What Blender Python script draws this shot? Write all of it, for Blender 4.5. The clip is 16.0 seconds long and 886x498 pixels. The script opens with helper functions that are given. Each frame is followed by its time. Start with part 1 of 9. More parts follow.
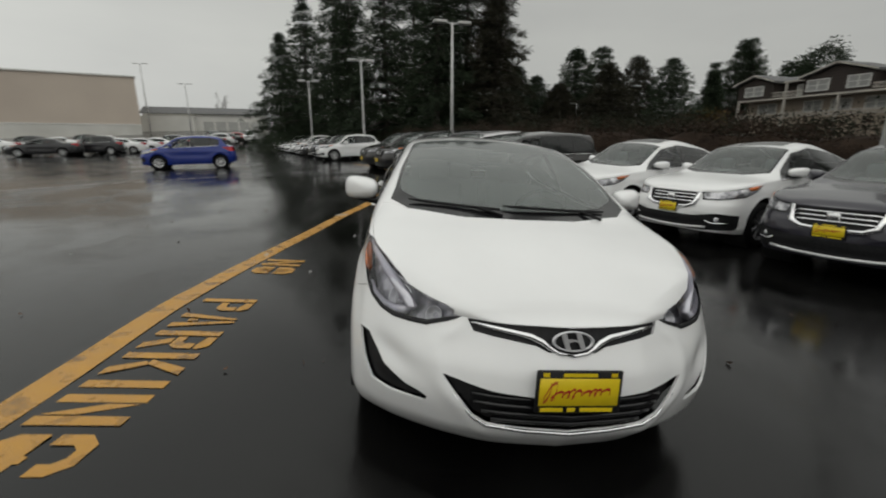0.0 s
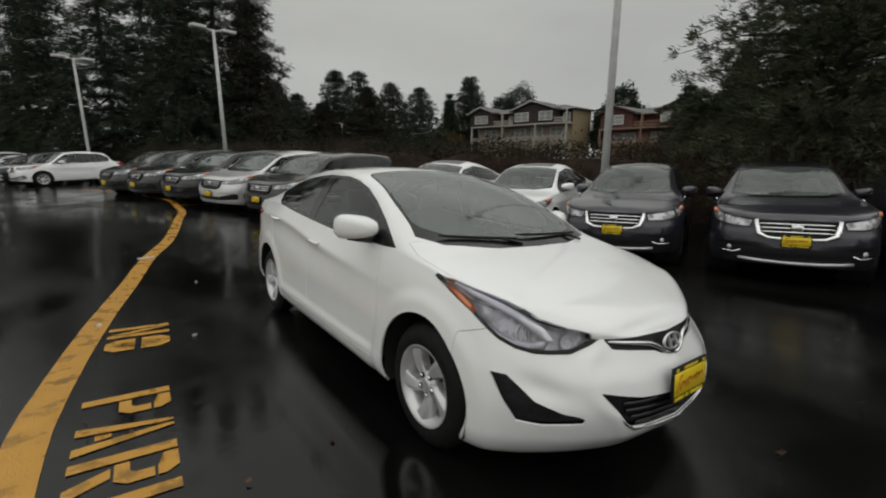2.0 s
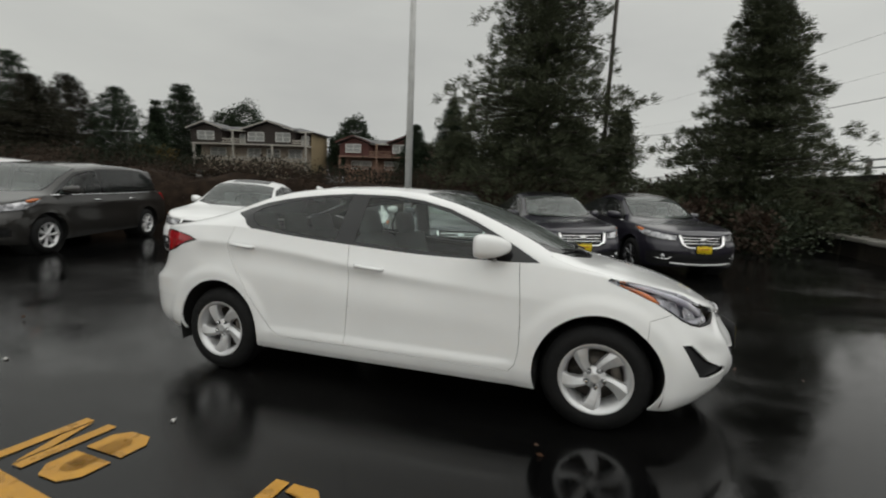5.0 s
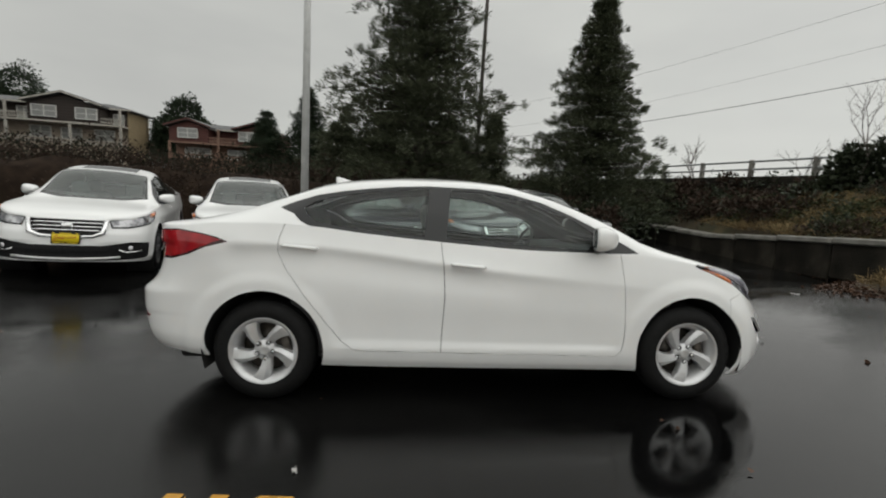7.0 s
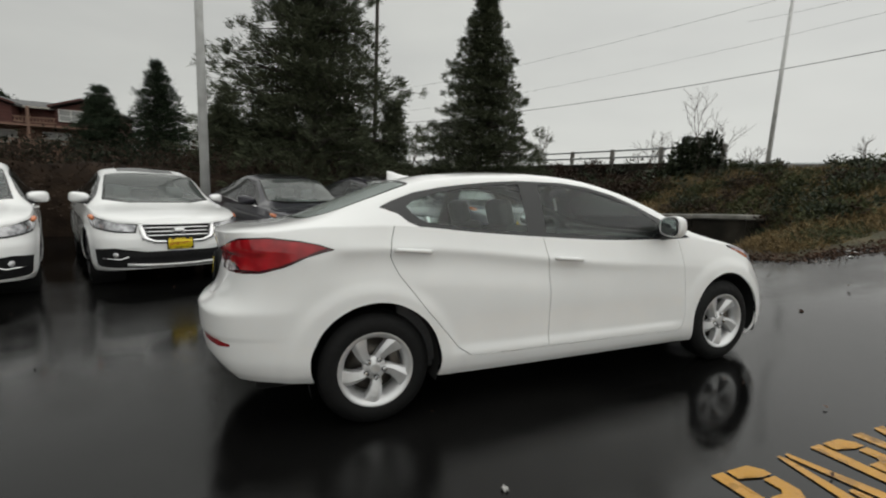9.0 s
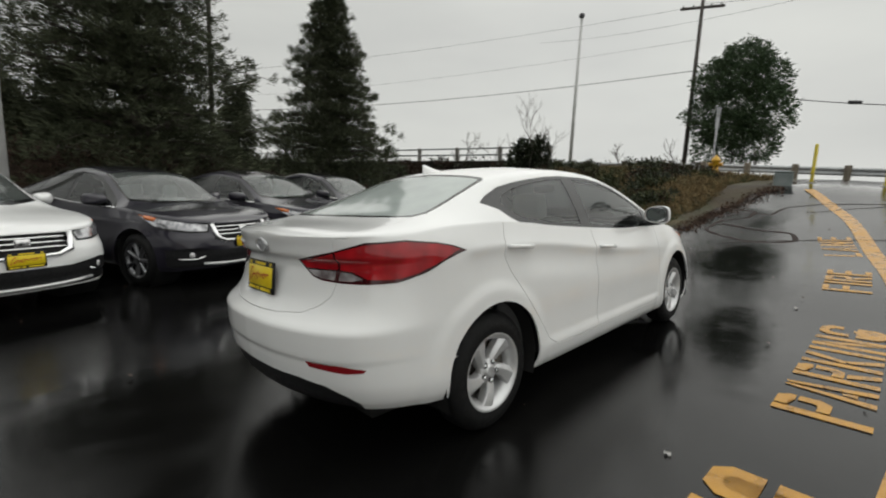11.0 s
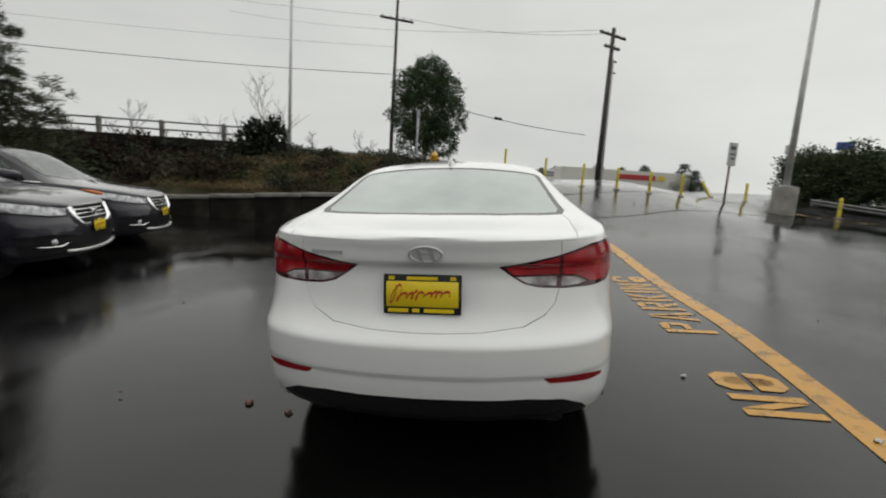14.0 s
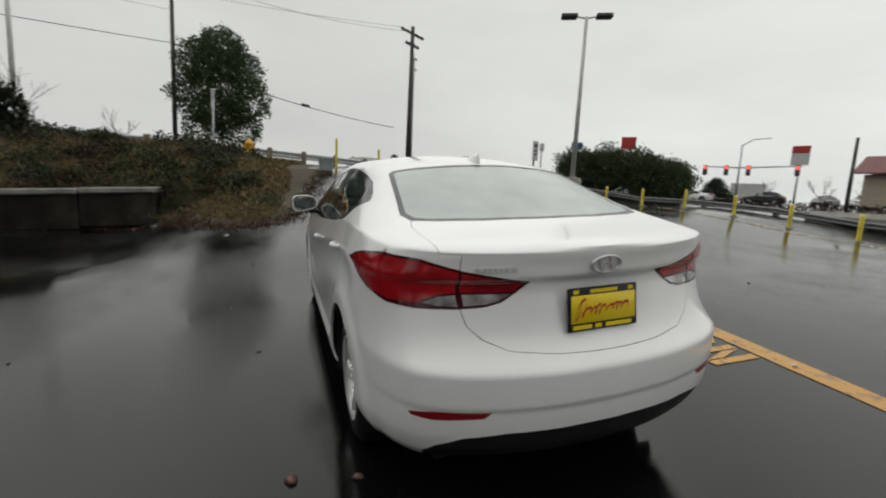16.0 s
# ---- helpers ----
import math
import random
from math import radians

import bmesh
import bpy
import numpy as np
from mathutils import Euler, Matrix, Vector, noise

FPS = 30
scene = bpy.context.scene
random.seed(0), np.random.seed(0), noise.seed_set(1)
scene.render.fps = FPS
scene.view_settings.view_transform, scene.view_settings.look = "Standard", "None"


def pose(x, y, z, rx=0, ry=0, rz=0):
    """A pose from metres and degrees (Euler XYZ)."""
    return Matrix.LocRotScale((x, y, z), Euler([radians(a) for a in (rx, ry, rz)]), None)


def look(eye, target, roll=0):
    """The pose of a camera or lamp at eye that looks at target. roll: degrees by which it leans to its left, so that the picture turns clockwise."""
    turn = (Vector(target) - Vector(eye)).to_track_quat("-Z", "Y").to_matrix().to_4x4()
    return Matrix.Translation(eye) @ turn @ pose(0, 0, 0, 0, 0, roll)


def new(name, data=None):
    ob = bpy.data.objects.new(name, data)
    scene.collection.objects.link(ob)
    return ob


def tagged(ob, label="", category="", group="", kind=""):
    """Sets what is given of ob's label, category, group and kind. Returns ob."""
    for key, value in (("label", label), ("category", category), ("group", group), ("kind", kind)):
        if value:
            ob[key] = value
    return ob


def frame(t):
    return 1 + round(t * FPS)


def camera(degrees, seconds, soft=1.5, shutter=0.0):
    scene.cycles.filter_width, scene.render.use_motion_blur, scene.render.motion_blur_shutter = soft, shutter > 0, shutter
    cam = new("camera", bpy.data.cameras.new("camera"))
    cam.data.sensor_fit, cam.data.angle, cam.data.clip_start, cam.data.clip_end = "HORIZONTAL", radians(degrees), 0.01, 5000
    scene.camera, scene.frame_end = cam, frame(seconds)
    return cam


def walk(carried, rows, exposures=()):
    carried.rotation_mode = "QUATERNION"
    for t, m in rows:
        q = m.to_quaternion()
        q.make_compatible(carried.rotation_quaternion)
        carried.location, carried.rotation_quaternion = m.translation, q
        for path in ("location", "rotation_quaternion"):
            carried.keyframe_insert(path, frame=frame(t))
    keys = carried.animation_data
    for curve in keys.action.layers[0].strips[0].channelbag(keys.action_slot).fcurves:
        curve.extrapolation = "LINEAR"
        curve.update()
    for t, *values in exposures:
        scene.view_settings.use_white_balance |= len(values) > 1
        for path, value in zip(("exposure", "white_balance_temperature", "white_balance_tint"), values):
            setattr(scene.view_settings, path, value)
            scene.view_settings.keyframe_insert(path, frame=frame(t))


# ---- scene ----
cam = camera(91.6, 16.0, 2.0, 0.4)
PATH = [
    (0, (-0.552, -3.513, 1.421), (-0.375, -1.582, 0.931), -0.1),
    (0.5, (-0.899, -3.48, 1.477), (-0.455, -1.593, 0.986), -1.4),
    (1, (-1.214, -3.345, 1.469), (-0.478, -1.539, 1.026), -0.7),
    (1.5, (-1.522, -3.158, 1.497), (-0.557, -1.466, 1.045), 1.3),
    (2, (-1.88, -2.977, 1.523), (-0.719, -1.403, 1.106), -0.0),
    (2.5, (-2.145, -2.732, 1.494), (-0.866, -1.25, 1.086), 0.2),
    (3, (-2.383, -2.431, 1.504), (-0.984, -1.053, 1.124), 2.2),
    (3.5, (-2.662, -2.175, 1.492), (-1.091, -0.986, 1.15), 2.3),
    (4, (-2.888, -1.889, 1.474), (-1.184, -0.894, 1.151), 2.4),
    (4.5, (-3.072, -1.516, 1.474), (-1.264, -0.718, 1.17), 4.1),
    (5, (-3.302, -1.161, 1.461), (-1.41, -0.579, 1.176), 2.4),
    (7.5, (-3.373, 0.842, 1.36), (-1.411, 0.568, 1.082), 3.2),
    (8, (-3.303, 1.187, 1.383), (-1.368, 0.776, 1.087), 1.9),
    (10.5, (-2.353, 2.777, 1.272), (-0.799, 1.546, 1.007), 3.9),
    (11, (-2.122, 3.054, 1.275), (-0.711, 1.666, 0.992), 2.4),
    (11.5, (-1.802, 3.25, 1.24), (-0.543, 1.721, 0.96), 2.4),
    (12, (-1.503, 3.426, 1.232), (-0.406, 1.773, 0.981), 4.2),
    (12.5, (-1.201, 3.623, 1.241), (-0.342, 1.83, 1.028), 3.8),
    (13, (-0.84, 3.72, 1.212), (-0.182, 1.848, 0.96), 3.4),
    (13.5, (-0.501, 3.797, 1.203), (-0.048, 1.864, 0.961), 4.2),
    (14, (-0.162, 3.858, 1.207), (0.029, 1.886, 0.935), 3.7),
    (14.5, (0.195, 3.815, 1.187), (0.177, 1.834, 0.914), 3.6),
    (15, (0.516, 3.739, 1.182), (0.263, 1.771, 0.932), 5.3),
    (15.5, (0.872, 3.64, 1.192), (0.367, 1.72, 0.949), 4.7),
    (16, (1.193, 3.432, 1.178), (0.478, 1.583, 0.917), 3.0),
]
walk(cam, [(t, look(eye, target, roll)) for t, eye, target, roll in PATH], [(0.0, -0.24), (2.2, -0.20), (3.5, -0.06), (5.0, 0.0), (8.0, 0.06), (13.0, 0.05), (16.0, 0.0)])


# ---- world and light: a flat overcast sky, a wide weak sun behind the clouds ----
world = bpy.data.worlds.new("overcast_sky")
scene.world = world
world.use_nodes = True
wn, wl = world.node_tree.nodes, world.node_tree.links
wn.clear()
w_out = wn.new("ShaderNodeOutputWorld")
w_bg = wn.new("ShaderNodeBackground")
w_sky = wn.new("ShaderNodeTexSky")
w_sky.sky_type, w_sky.sun_disc = "NISHITA", False
w_sky.sun_elevation, w_sky.sun_rotation = radians(40), radians(158)
w_grey = wn.new("ShaderNodeHueSaturation")
w_grey.inputs["Saturation"].default_value = 0.0
w_grey.inputs["Value"].default_value = 0.012
w_geo = wn.new("ShaderNodeTexCoord")
w_map = wn.new("ShaderNodeMapping")
w_map.inputs["Scale"].default_value = (1.0, 1.0, 3.2)
w_cloud = wn.new("ShaderNodeTexNoise")
w_cloud.inputs["Scale"].default_value = 1.7
w_cloud.inputs["Detail"].default_value = 5.0
w_cloud.inputs["Roughness"].default_value = 0.5
w_ramp = wn.new("ShaderNodeValToRGB")
w_ramp.color_ramp.elements[0].position, w_ramp.color_ramp.elements[0].color = 0.30, (0.84, 0.855, 0.822, 1)
w_ramp.color_ramp.elements[1].position, w_ramp.color_ramp.elements[1].color = 0.72, (1.04, 1.058, 0.995, 1)
# cloud cover: brighter overhead and towards the hidden sun
w_split = wn.new("ShaderNodeSeparateXYZ")


def w_math(op, a, b):
    q = wn.new("ShaderNodeMath")
    q.operation = op
    for k, v in enumerate((a, b)):
        if isinstance(v, (int, float)):
            q.inputs[k].default_value = v
        else:
            wl.new(v, q.inputs[k])
    return q.outputs["Value"]


wl.new(w_geo.outputs["Generated"], w_split.inputs["Vector"])
w_up = w_math("MAXIMUM", w_split.outputs["Z"], 0.0)
w_flat = w_math("MULTIPLY_ADD", w_split.outputs["Y"], -0.03)
w_flat.node.inputs[2].default_value = 0.485
w_mid = wn.new("ShaderNodeMapRange")
w_mid.interpolation_type = "SMOOTHSTEP"
w_mid.inputs["From Min"].default_value, w_mid.inputs["From Max"].default_value = 0.36, 0.60
w_mid.inputs["To Min"].default_value, w_mid.inputs["To Max"].default_value = 0.0, 0.34
wl.new(w_up, w_mid.inputs["Value"])
w_west = w_math("MULTIPLY", w_math("MAXIMUM", w_math("MULTIPLY", w_split.outputs["X"], -1.0), 0.0), 0.30)
w_lum = w_math("ADD", w_math("ADD", w_flat, w_west), w_math("ADD", w_math("MULTIPLY", w_math("POWER", w_up, 1.8), 0.25), w_mid.outputs["Result"]))
w_mul = wn.new("ShaderNodeMix")
w_mul.data_type, w_mul.blend_type = "RGBA", "MULTIPLY"
w_mul.inputs["Factor"].default_value = 1.0
w_add = wn.new("ShaderNodeMix")
w_add.data_type, w_add.blend_type = "RGBA", "ADD"
w_add.inputs["Factor"].default_value = 1.0
w_bg.inputs["Strength"].default_value = 1.0
wl.new(w_geo.outputs["Generated"], w_map.inputs["Vector"])
wl.new(w_map.outputs["Vector"], w_cloud.inputs["Vector"])
wl.new(w_cloud.outputs["Fac"], w_ramp.inputs["Fac"])
wl.new(w_sky.outputs["Color"], w_grey.inputs["Color"])
wl.new(w_ramp.outputs["Color"], w_mul.inputs["A"])
wl.new(w_lum, w_mul.inputs["B"])
wl.new(w_mul.outputs["Result"], w_add.inputs["A"])
wl.new(w_grey.outputs["Color"], w_add.inputs["B"])
wl.new(w_add.outputs["Result"], w_bg.inputs["Color"])
wl.new(w_bg.outputs["Background"], w_out.inputs["Surface"])

sun_data = bpy.data.lights.new("sun", "SUN")
sun_data.energy, sun_data.angle, sun_data.color = 0.5, radians(110), (1.0, 0.97, 0.93)
sun_lamp = new("sun", sun_data)
sun_lamp.matrix_world = look((8, -20, 25), (0, 0, 0))


# ---- tools ----
def part(name, bm, material, parent=None, label="", smooth=True):
    """Link a bmesh as one mesh object under a thing or a part."""
    me = bpy.data.meshes.new(name)
    bm.normal_update()
    bm.to_mesh(me)
    bm.free()
    if smooth:
        me.polygons.foreach_set("use_smooth", [True] * len(me.polygons))
    mats = material if isinstance(material, (list, tuple)) else [material]
    for m in mats:
        me.materials.append(m)
    ob = new(name, me)
    if parent is not None:
        ob.parent = parent
    if label:
        tagged(ob, label)
    return ob


def thing(name, label, category, group="", m=None, kind=""):
    """An empty at the base of a thing; its parts hang under it."""
    ob = new(name)
    ob.empty_display_size = 0.1
    if m is not None:
        ob.matrix_basis = m
    return tagged(ob, label, category, group, kind)


def box(bm, x0, x1, y0, y1, z0, z1, bevel=0.0, m=None, seg=1):
    vs = bmesh.ops.create_cube(bm, size=1.0)["verts"]
    for v in vs:
        v.co = Vector((x0 + (v.co.x + 0.5) * (x1 - x0), y0 + (v.co.y + 0.5) * (y1 - y0), z0 + (v.co.z + 0.5) * (z1 - z0)))
    if bevel > 0:
        es = list({e for v in vs for e in v.link_edges})
        got = bmesh.ops.bevel(bm, geom=es, offset=bevel, segments=seg, affect="EDGES", profile=0.5)
        vs = list({v for f in got["faces"] for v in f.verts} | {v for v in vs if v.is_valid})
    if m is not None:
        for v in vs:
            v.co = m @ v.co
    return vs


def rod(bm, a, b, r0, r1=None, n=10, caps=True):
    """A straight tapered rod from a to b."""
    a, b = Vector(a), Vector(b)
    r1 = r0 if r1 is None else r1
    q = (b - a).to_track_quat("Z", "Y").to_matrix()
    rings = []
    for p, r in ((a, r0), (b, r1)):
        rings.append([bm.verts.new(p + q @ Vector((r * math.cos(2 * math.pi * i / n), r * math.sin(2 * math.pi * i / n), 0))) for i in range(n)])
    for i in range(n):
        bm.faces.new((rings[0][i], rings[0][(i + 1) % n], rings[1][(i + 1) % n], rings[1][i]))
    if caps:
        bm.faces.new(rings[0][::-1])
        bm.faces.new(rings[1])
    return rings


def tube(bm, pts, r, n=8, close=False):
    """A tube along points; r is a number or a list."""
    pts = [Vector(p) for p in pts]
    rings = []
    up = Vector((0, 0, 1))
    for i, p in enumerate(pts):
        d = (pts[min(i + 1, len(pts) - 1)] - pts[max(i - 1, 0)]).normalized()
        side = d.cross(up)
        if side.length < 1e-3:
            side = d.cross(Vector((1, 0, 0)))
        side.normalize()
        over = side.cross(d)
        rr = r[i] if isinstance(r, (list, tuple)) else r
        rings.append([bm.verts.new(p + rr * (math.cos(2 * math.pi * k / n) * side + math.sin(2 * math.pi * k / n) * over)) for k in range(n)])
    for a, b in zip(rings, rings[1:]):
        for k in range(n):
            bm.faces.new((a[k], a[(k + 1) % n], b[(k + 1) % n], b[k]))
    bm.faces.new(rings[0][::-1])
    bm.faces.new(rings[-1])


def lathe(bm, profile, n=32, axis="x", m=None):
    """Turn (along, radius) pairs round an axis."""
    rings = []
    for a, r in profile:
        ring = []
        for k in range(n):
            t = 2 * math.pi * k / n
            c = {"x": Vector((a, r * math.cos(t), r * math.sin(t))), "y": Vector((r * math.cos(t), a, r * math.sin(t))), "z": Vector((r * math.cos(t), r * math.sin(t), a))}[axis]
            ring.append(bm.verts.new(m @ c if m is not None else c))
        rings.append(ring)
    for a, b in zip(rings, rings[1:]):
        for k in range(n):
            bm.faces.new((a[k], a[(k + 1) % n], b[(k + 1) % n], b[k]))
    return rings


def flat_poly(bm, pts, z0, z1):
    """A prism over a flat outline."""
    lo = [bm.verts.new((x, y, z0)) for x, y in pts]
    hi = [bm.verts.new((x, y, z1)) for x, y in pts]
    n = len(pts)
    bm.faces.new(hi)
    bm.faces.new(lo[::-1])
    for i in range(n):
        bm.faces.new((lo[i], lo[(i + 1) % n], hi[(i + 1) % n], hi[i]))


def smooth_curve(*pts):
    """A monotone cubic through (t, value) pairs, as a function of arrays."""
    t = np.array([p[0] for p in pts], float)
    v = np.array([p[1] for p in pts], float)
    h = np.diff(t)
    d = np.diff(v) / h
    m = np.zeros(len(t))
    m[0], m[-1] = d[0], d[-1]
    for i in range(1, len(t) - 1):
        if d[i - 1] * d[i] > 0:
            w1, w2 = 2 * h[i] + h[i - 1], h[i] + 2 * h[i - 1]
            m[i] = (w1 + w2) / (w1 / d[i - 1] + w2 / d[i])

    def f(q):
        q = np.clip(np.asarray(q, float), t[0], t[-1])
        i = np.clip(np.searchsorted(t, q, side="right") - 1, 0, len(h) - 1)
        s = (q - t[i]) / h[i]
        return ((1 + 2 * s) * (1 - s) ** 2 * v[i] + s * (1 - s) ** 2 * h[i] * m[i] + s * s * (3 - 2 * s) * v[i + 1] + s * s * (s - 1) * h[i] * m[i + 1])
    return f


def ease(a, b, v):
    t = np.clip((np.asarray(v, float) - a) / (b - a), 0, 1)
    return t * t * (3 - 2 * t)


# ---- the lie of the land ----
LAND_X = ((-400, 0.9), (-14, 0.72), (-10, 0.60), (-2.5, 0.15), (1.5, -0.09), (3.5, -0.135), (6, -0.165), (400, -0.165))
LAND_Y = ((-400, 2.6), (-30, 2.05), (-14, 1.74), (-10.4, 1.42), (-5.2, 0.44), (-3.9, 0.31), (-2, 0.07), (-1.4, 0.038), (1.4, -0.038), (2, -0.05), (4.7, -0.07), (8.3, 0.06), (14, 0.13), (26, 0.16), (45, 0.25), (62, 0.8), (92, 3.3), (130, 4.6), (400, 6.0))


def land_raw(x, y):
    hx = np.interp(x, [p[0] for p in LAND_X], [p[1] for p in LAND_X])
    hx = np.where(x < -2.5, 0.15 + (hx - 0.15) * (1 - ease(2, 8, y)), hx)
    hx = hx * (1 - ease(8, 18, y))
    hy = np.interp(y, [p[0] for p in LAND_Y], [p[1] for p in LAND_Y])
    hy = np.where((y < -2) & (x > 1.5), 0.07 + (hy - 0.07) * (1 - ease(1.5, 4.5, x)), hy)
    rise = 0.22 * ease(8.4, 10.4, -y) * ease(-2.8, -0.6, x) * (1 - ease(1.5, 3.5, x))
    base = hx + hy + rise - 0.55 * ease(4.5, 8.5, -x) * ease(5, 9, -y)
    west = ease(11.5, 17, -x) * (1 - ease(-2, 4, y))
    return base * (1 - west) + (1.02 + 0.016 * np.maximum(0, np.hypot(x, y) - 20)) * west


def land(x, y):
    x, y = np.asarray(x, float), np.asarray(y, float)
    total = 0
    for dx in (-0.5, 0, 0.5):
        for dy in (-0.5, 0, 0.5):
            total = total + land_raw(x + dx, y + dy)
    return total / 9


def land_z(x, y):
    return float(land(x, y))


# ---- materials ----
def material(name, base=(0.5, 0.5, 0.5), rough=0.5, metal=0.0, spec=0.5, coat=0.0, coat_rough=0.05):
    m = bpy.data.materials.new(name)
    m.use_nodes = True
    p = m.node_tree.nodes["Principled BSDF"]
    p.inputs["Base Color"].default_value = (*base, 1)
    p.inputs["Roughness"].default_value = rough
    p.inputs["Metallic"].default_value = metal
    p.inputs["Specular IOR Level"].default_value = spec
    p.inputs["Coat Weight"].default_value = coat
    p.inputs["Coat Roughness"].default_value = coat_rough
    return m


def bsdf(m):
    return m.node_tree.nodes["Principled BSDF"]


def grain(m, colours, scale=5.0, detail=6.0, rough=(0.0, 0.0), bump=0.0, bump_scale=60.0, space="Object", stretch=(1, 1, 1), tone=0.0):
    """Vary a material by noise: colours is (value, colour) pairs; rough a range; bump a fine relief; tone an object-wise shift."""
    t = m.node_tree
    n, l, p = t.nodes, t.links, bsdf(m)
    tc = n.new("ShaderNodeTexCoord")
    mp = n.new("ShaderNodeMapping")
    mp.inputs["Scale"].default_value = stretch
    l.new(tc.outputs[space], mp.inputs["Vector"])
    no = n.new("ShaderNodeTexNoise")
    no.inputs["Scale"].default_value, no.inputs["Detail"].default_value = scale, detail
    l.new(mp.outputs["Vector"], no.inputs["Vector"])
    ramp = n.new("ShaderNodeValToRGB")
    while len(ramp.color_ramp.elements) < len(colours):
        ramp.color_ramp.elements.new(0.5)
    for e, (v, c) in zip(ramp.color_ramp.elements, colours):
        e.position, e.color = v, (*c, 1)
    l.new(no.outputs["Fac"], ramp.inputs["Fac"])
    out = ramp.outputs["Color"]
    if tone:
        info = n.new("ShaderNodeObjectInfo")
        hs = n.new("ShaderNodeHueSaturation")
        mr = n.new("ShaderNodeMapRange")
        mr.inputs["To Min"].default_value, mr.inputs["To Max"].default_value = 1 - tone, 1 + tone
        l.new(info.outputs["Random"], mr.inputs["Value"])
        l.new(mr.outputs["Result"], hs.inputs["Value"])
        l.new(out, hs.inputs["Color"])
        out = hs.outputs["Color"]
    l.new(out, p.inputs["Base Color"])
    if rough[1] > 0:
        mr = n.new("ShaderNodeMapRange")
        mr.inputs["From Min"].default_value, mr.inputs["From Max"].default_value = 0.35, 0.65
        mr.inputs["To Min"].default_value, mr.inputs["To Max"].default_value = rough
        l.new(no.outputs["Fac"], mr.inputs["Value"])
        l.new(mr.outputs["Result"], p.inputs["Roughness"])
    if bump:
        fine = n.new("ShaderNodeTexNoise")
        fine.inputs["Scale"].default_value, fine.inputs["Detail"].default_value = bump_scale, 4.0
        l.new(mp.outputs["Vector"], fine.inputs["Vector"])
        b = n.new("ShaderNodeBump")
        b.inputs["Strength"].default_value, b.inputs["Distance"].default_value = bump, 0.02
        l.new(fine.outputs["Fac"], b.inputs["Height"])
        l.new(b.outputs["Normal"], p.inputs["Normal"])
    return m


def glass(name, tint, rough=0.0, mist=0.0):
    """Thin tinted glass: a see-through layer with a real mirror-like face."""
    m = bpy.data.materials.new(name)
    m.use_nodes = True
    n, l = m.node_tree.nodes, m.node_tree.links
    n.clear()
    out = n.new("ShaderNodeOutputMaterial")
    mix = n.new("ShaderNodeMixShader")
    tr = n.new("ShaderNodeBsdfTransparent")
    gl = n.new("ShaderNodeBsdfGlossy")
    fr = n.new("ShaderNodeFresnel")
    fr.inputs["IOR"].default_value = 1.45
    tr.inputs["Color"].default_value = (*tint, 1)
    gl.inputs["Roughness"].default_value = rough
    gl.inputs["Color"].default_value = (1, 1, 1, 1)
    l.new(fr.outputs["Fac"], mix.inputs["Fac"])
    l.new(tr.outputs["BSDF"], mix.inputs[1])
    l.new(gl.outputs["BSDF"], mix.inputs[2])
    last = mix.outputs["Shader"]
    if mist:
        # fine droplets scatter some light, unevenly
        tc = n.new("ShaderNodeTexCoord")
        no = n.new("ShaderNodeTexNoise")
        no.inputs["Scale"].default_value, no.inputs["Detail"].default_value = 5.0, 8.0
        l.new(tc.outputs["Object"], no.inputs["Vector"])
        mr = n.new("ShaderNodeMapRange")
        mr.inputs["From Min"].default_value, mr.inputs["From Max"].default_value = 0.3, 0.7
        mr.inputs["To Min"].default_value, mr.inputs["To Max"].default_value = mist * 0.9, mist * 1.1
        l.new(no.outputs["Fac"], mr.inputs["Value"])
        df = n.new("ShaderNodeBsdfDiffuse")
        df.inputs["Color"].default_value = (0.60, 0.66, 0.64, 1)
        fog = n.new("ShaderNodeMixShader")
        l.new(mr.outputs["Result"], fog.inputs["Fac"])
        l.new(tr.outputs["BSDF"], fog.inputs[1])
        l.new(df.outputs["BSDF"], fog.inputs[2])
        l.new(fog.outputs["Shader"], mix.inputs[1])
    l.new(last, out.inputs["Surface"])
    return m


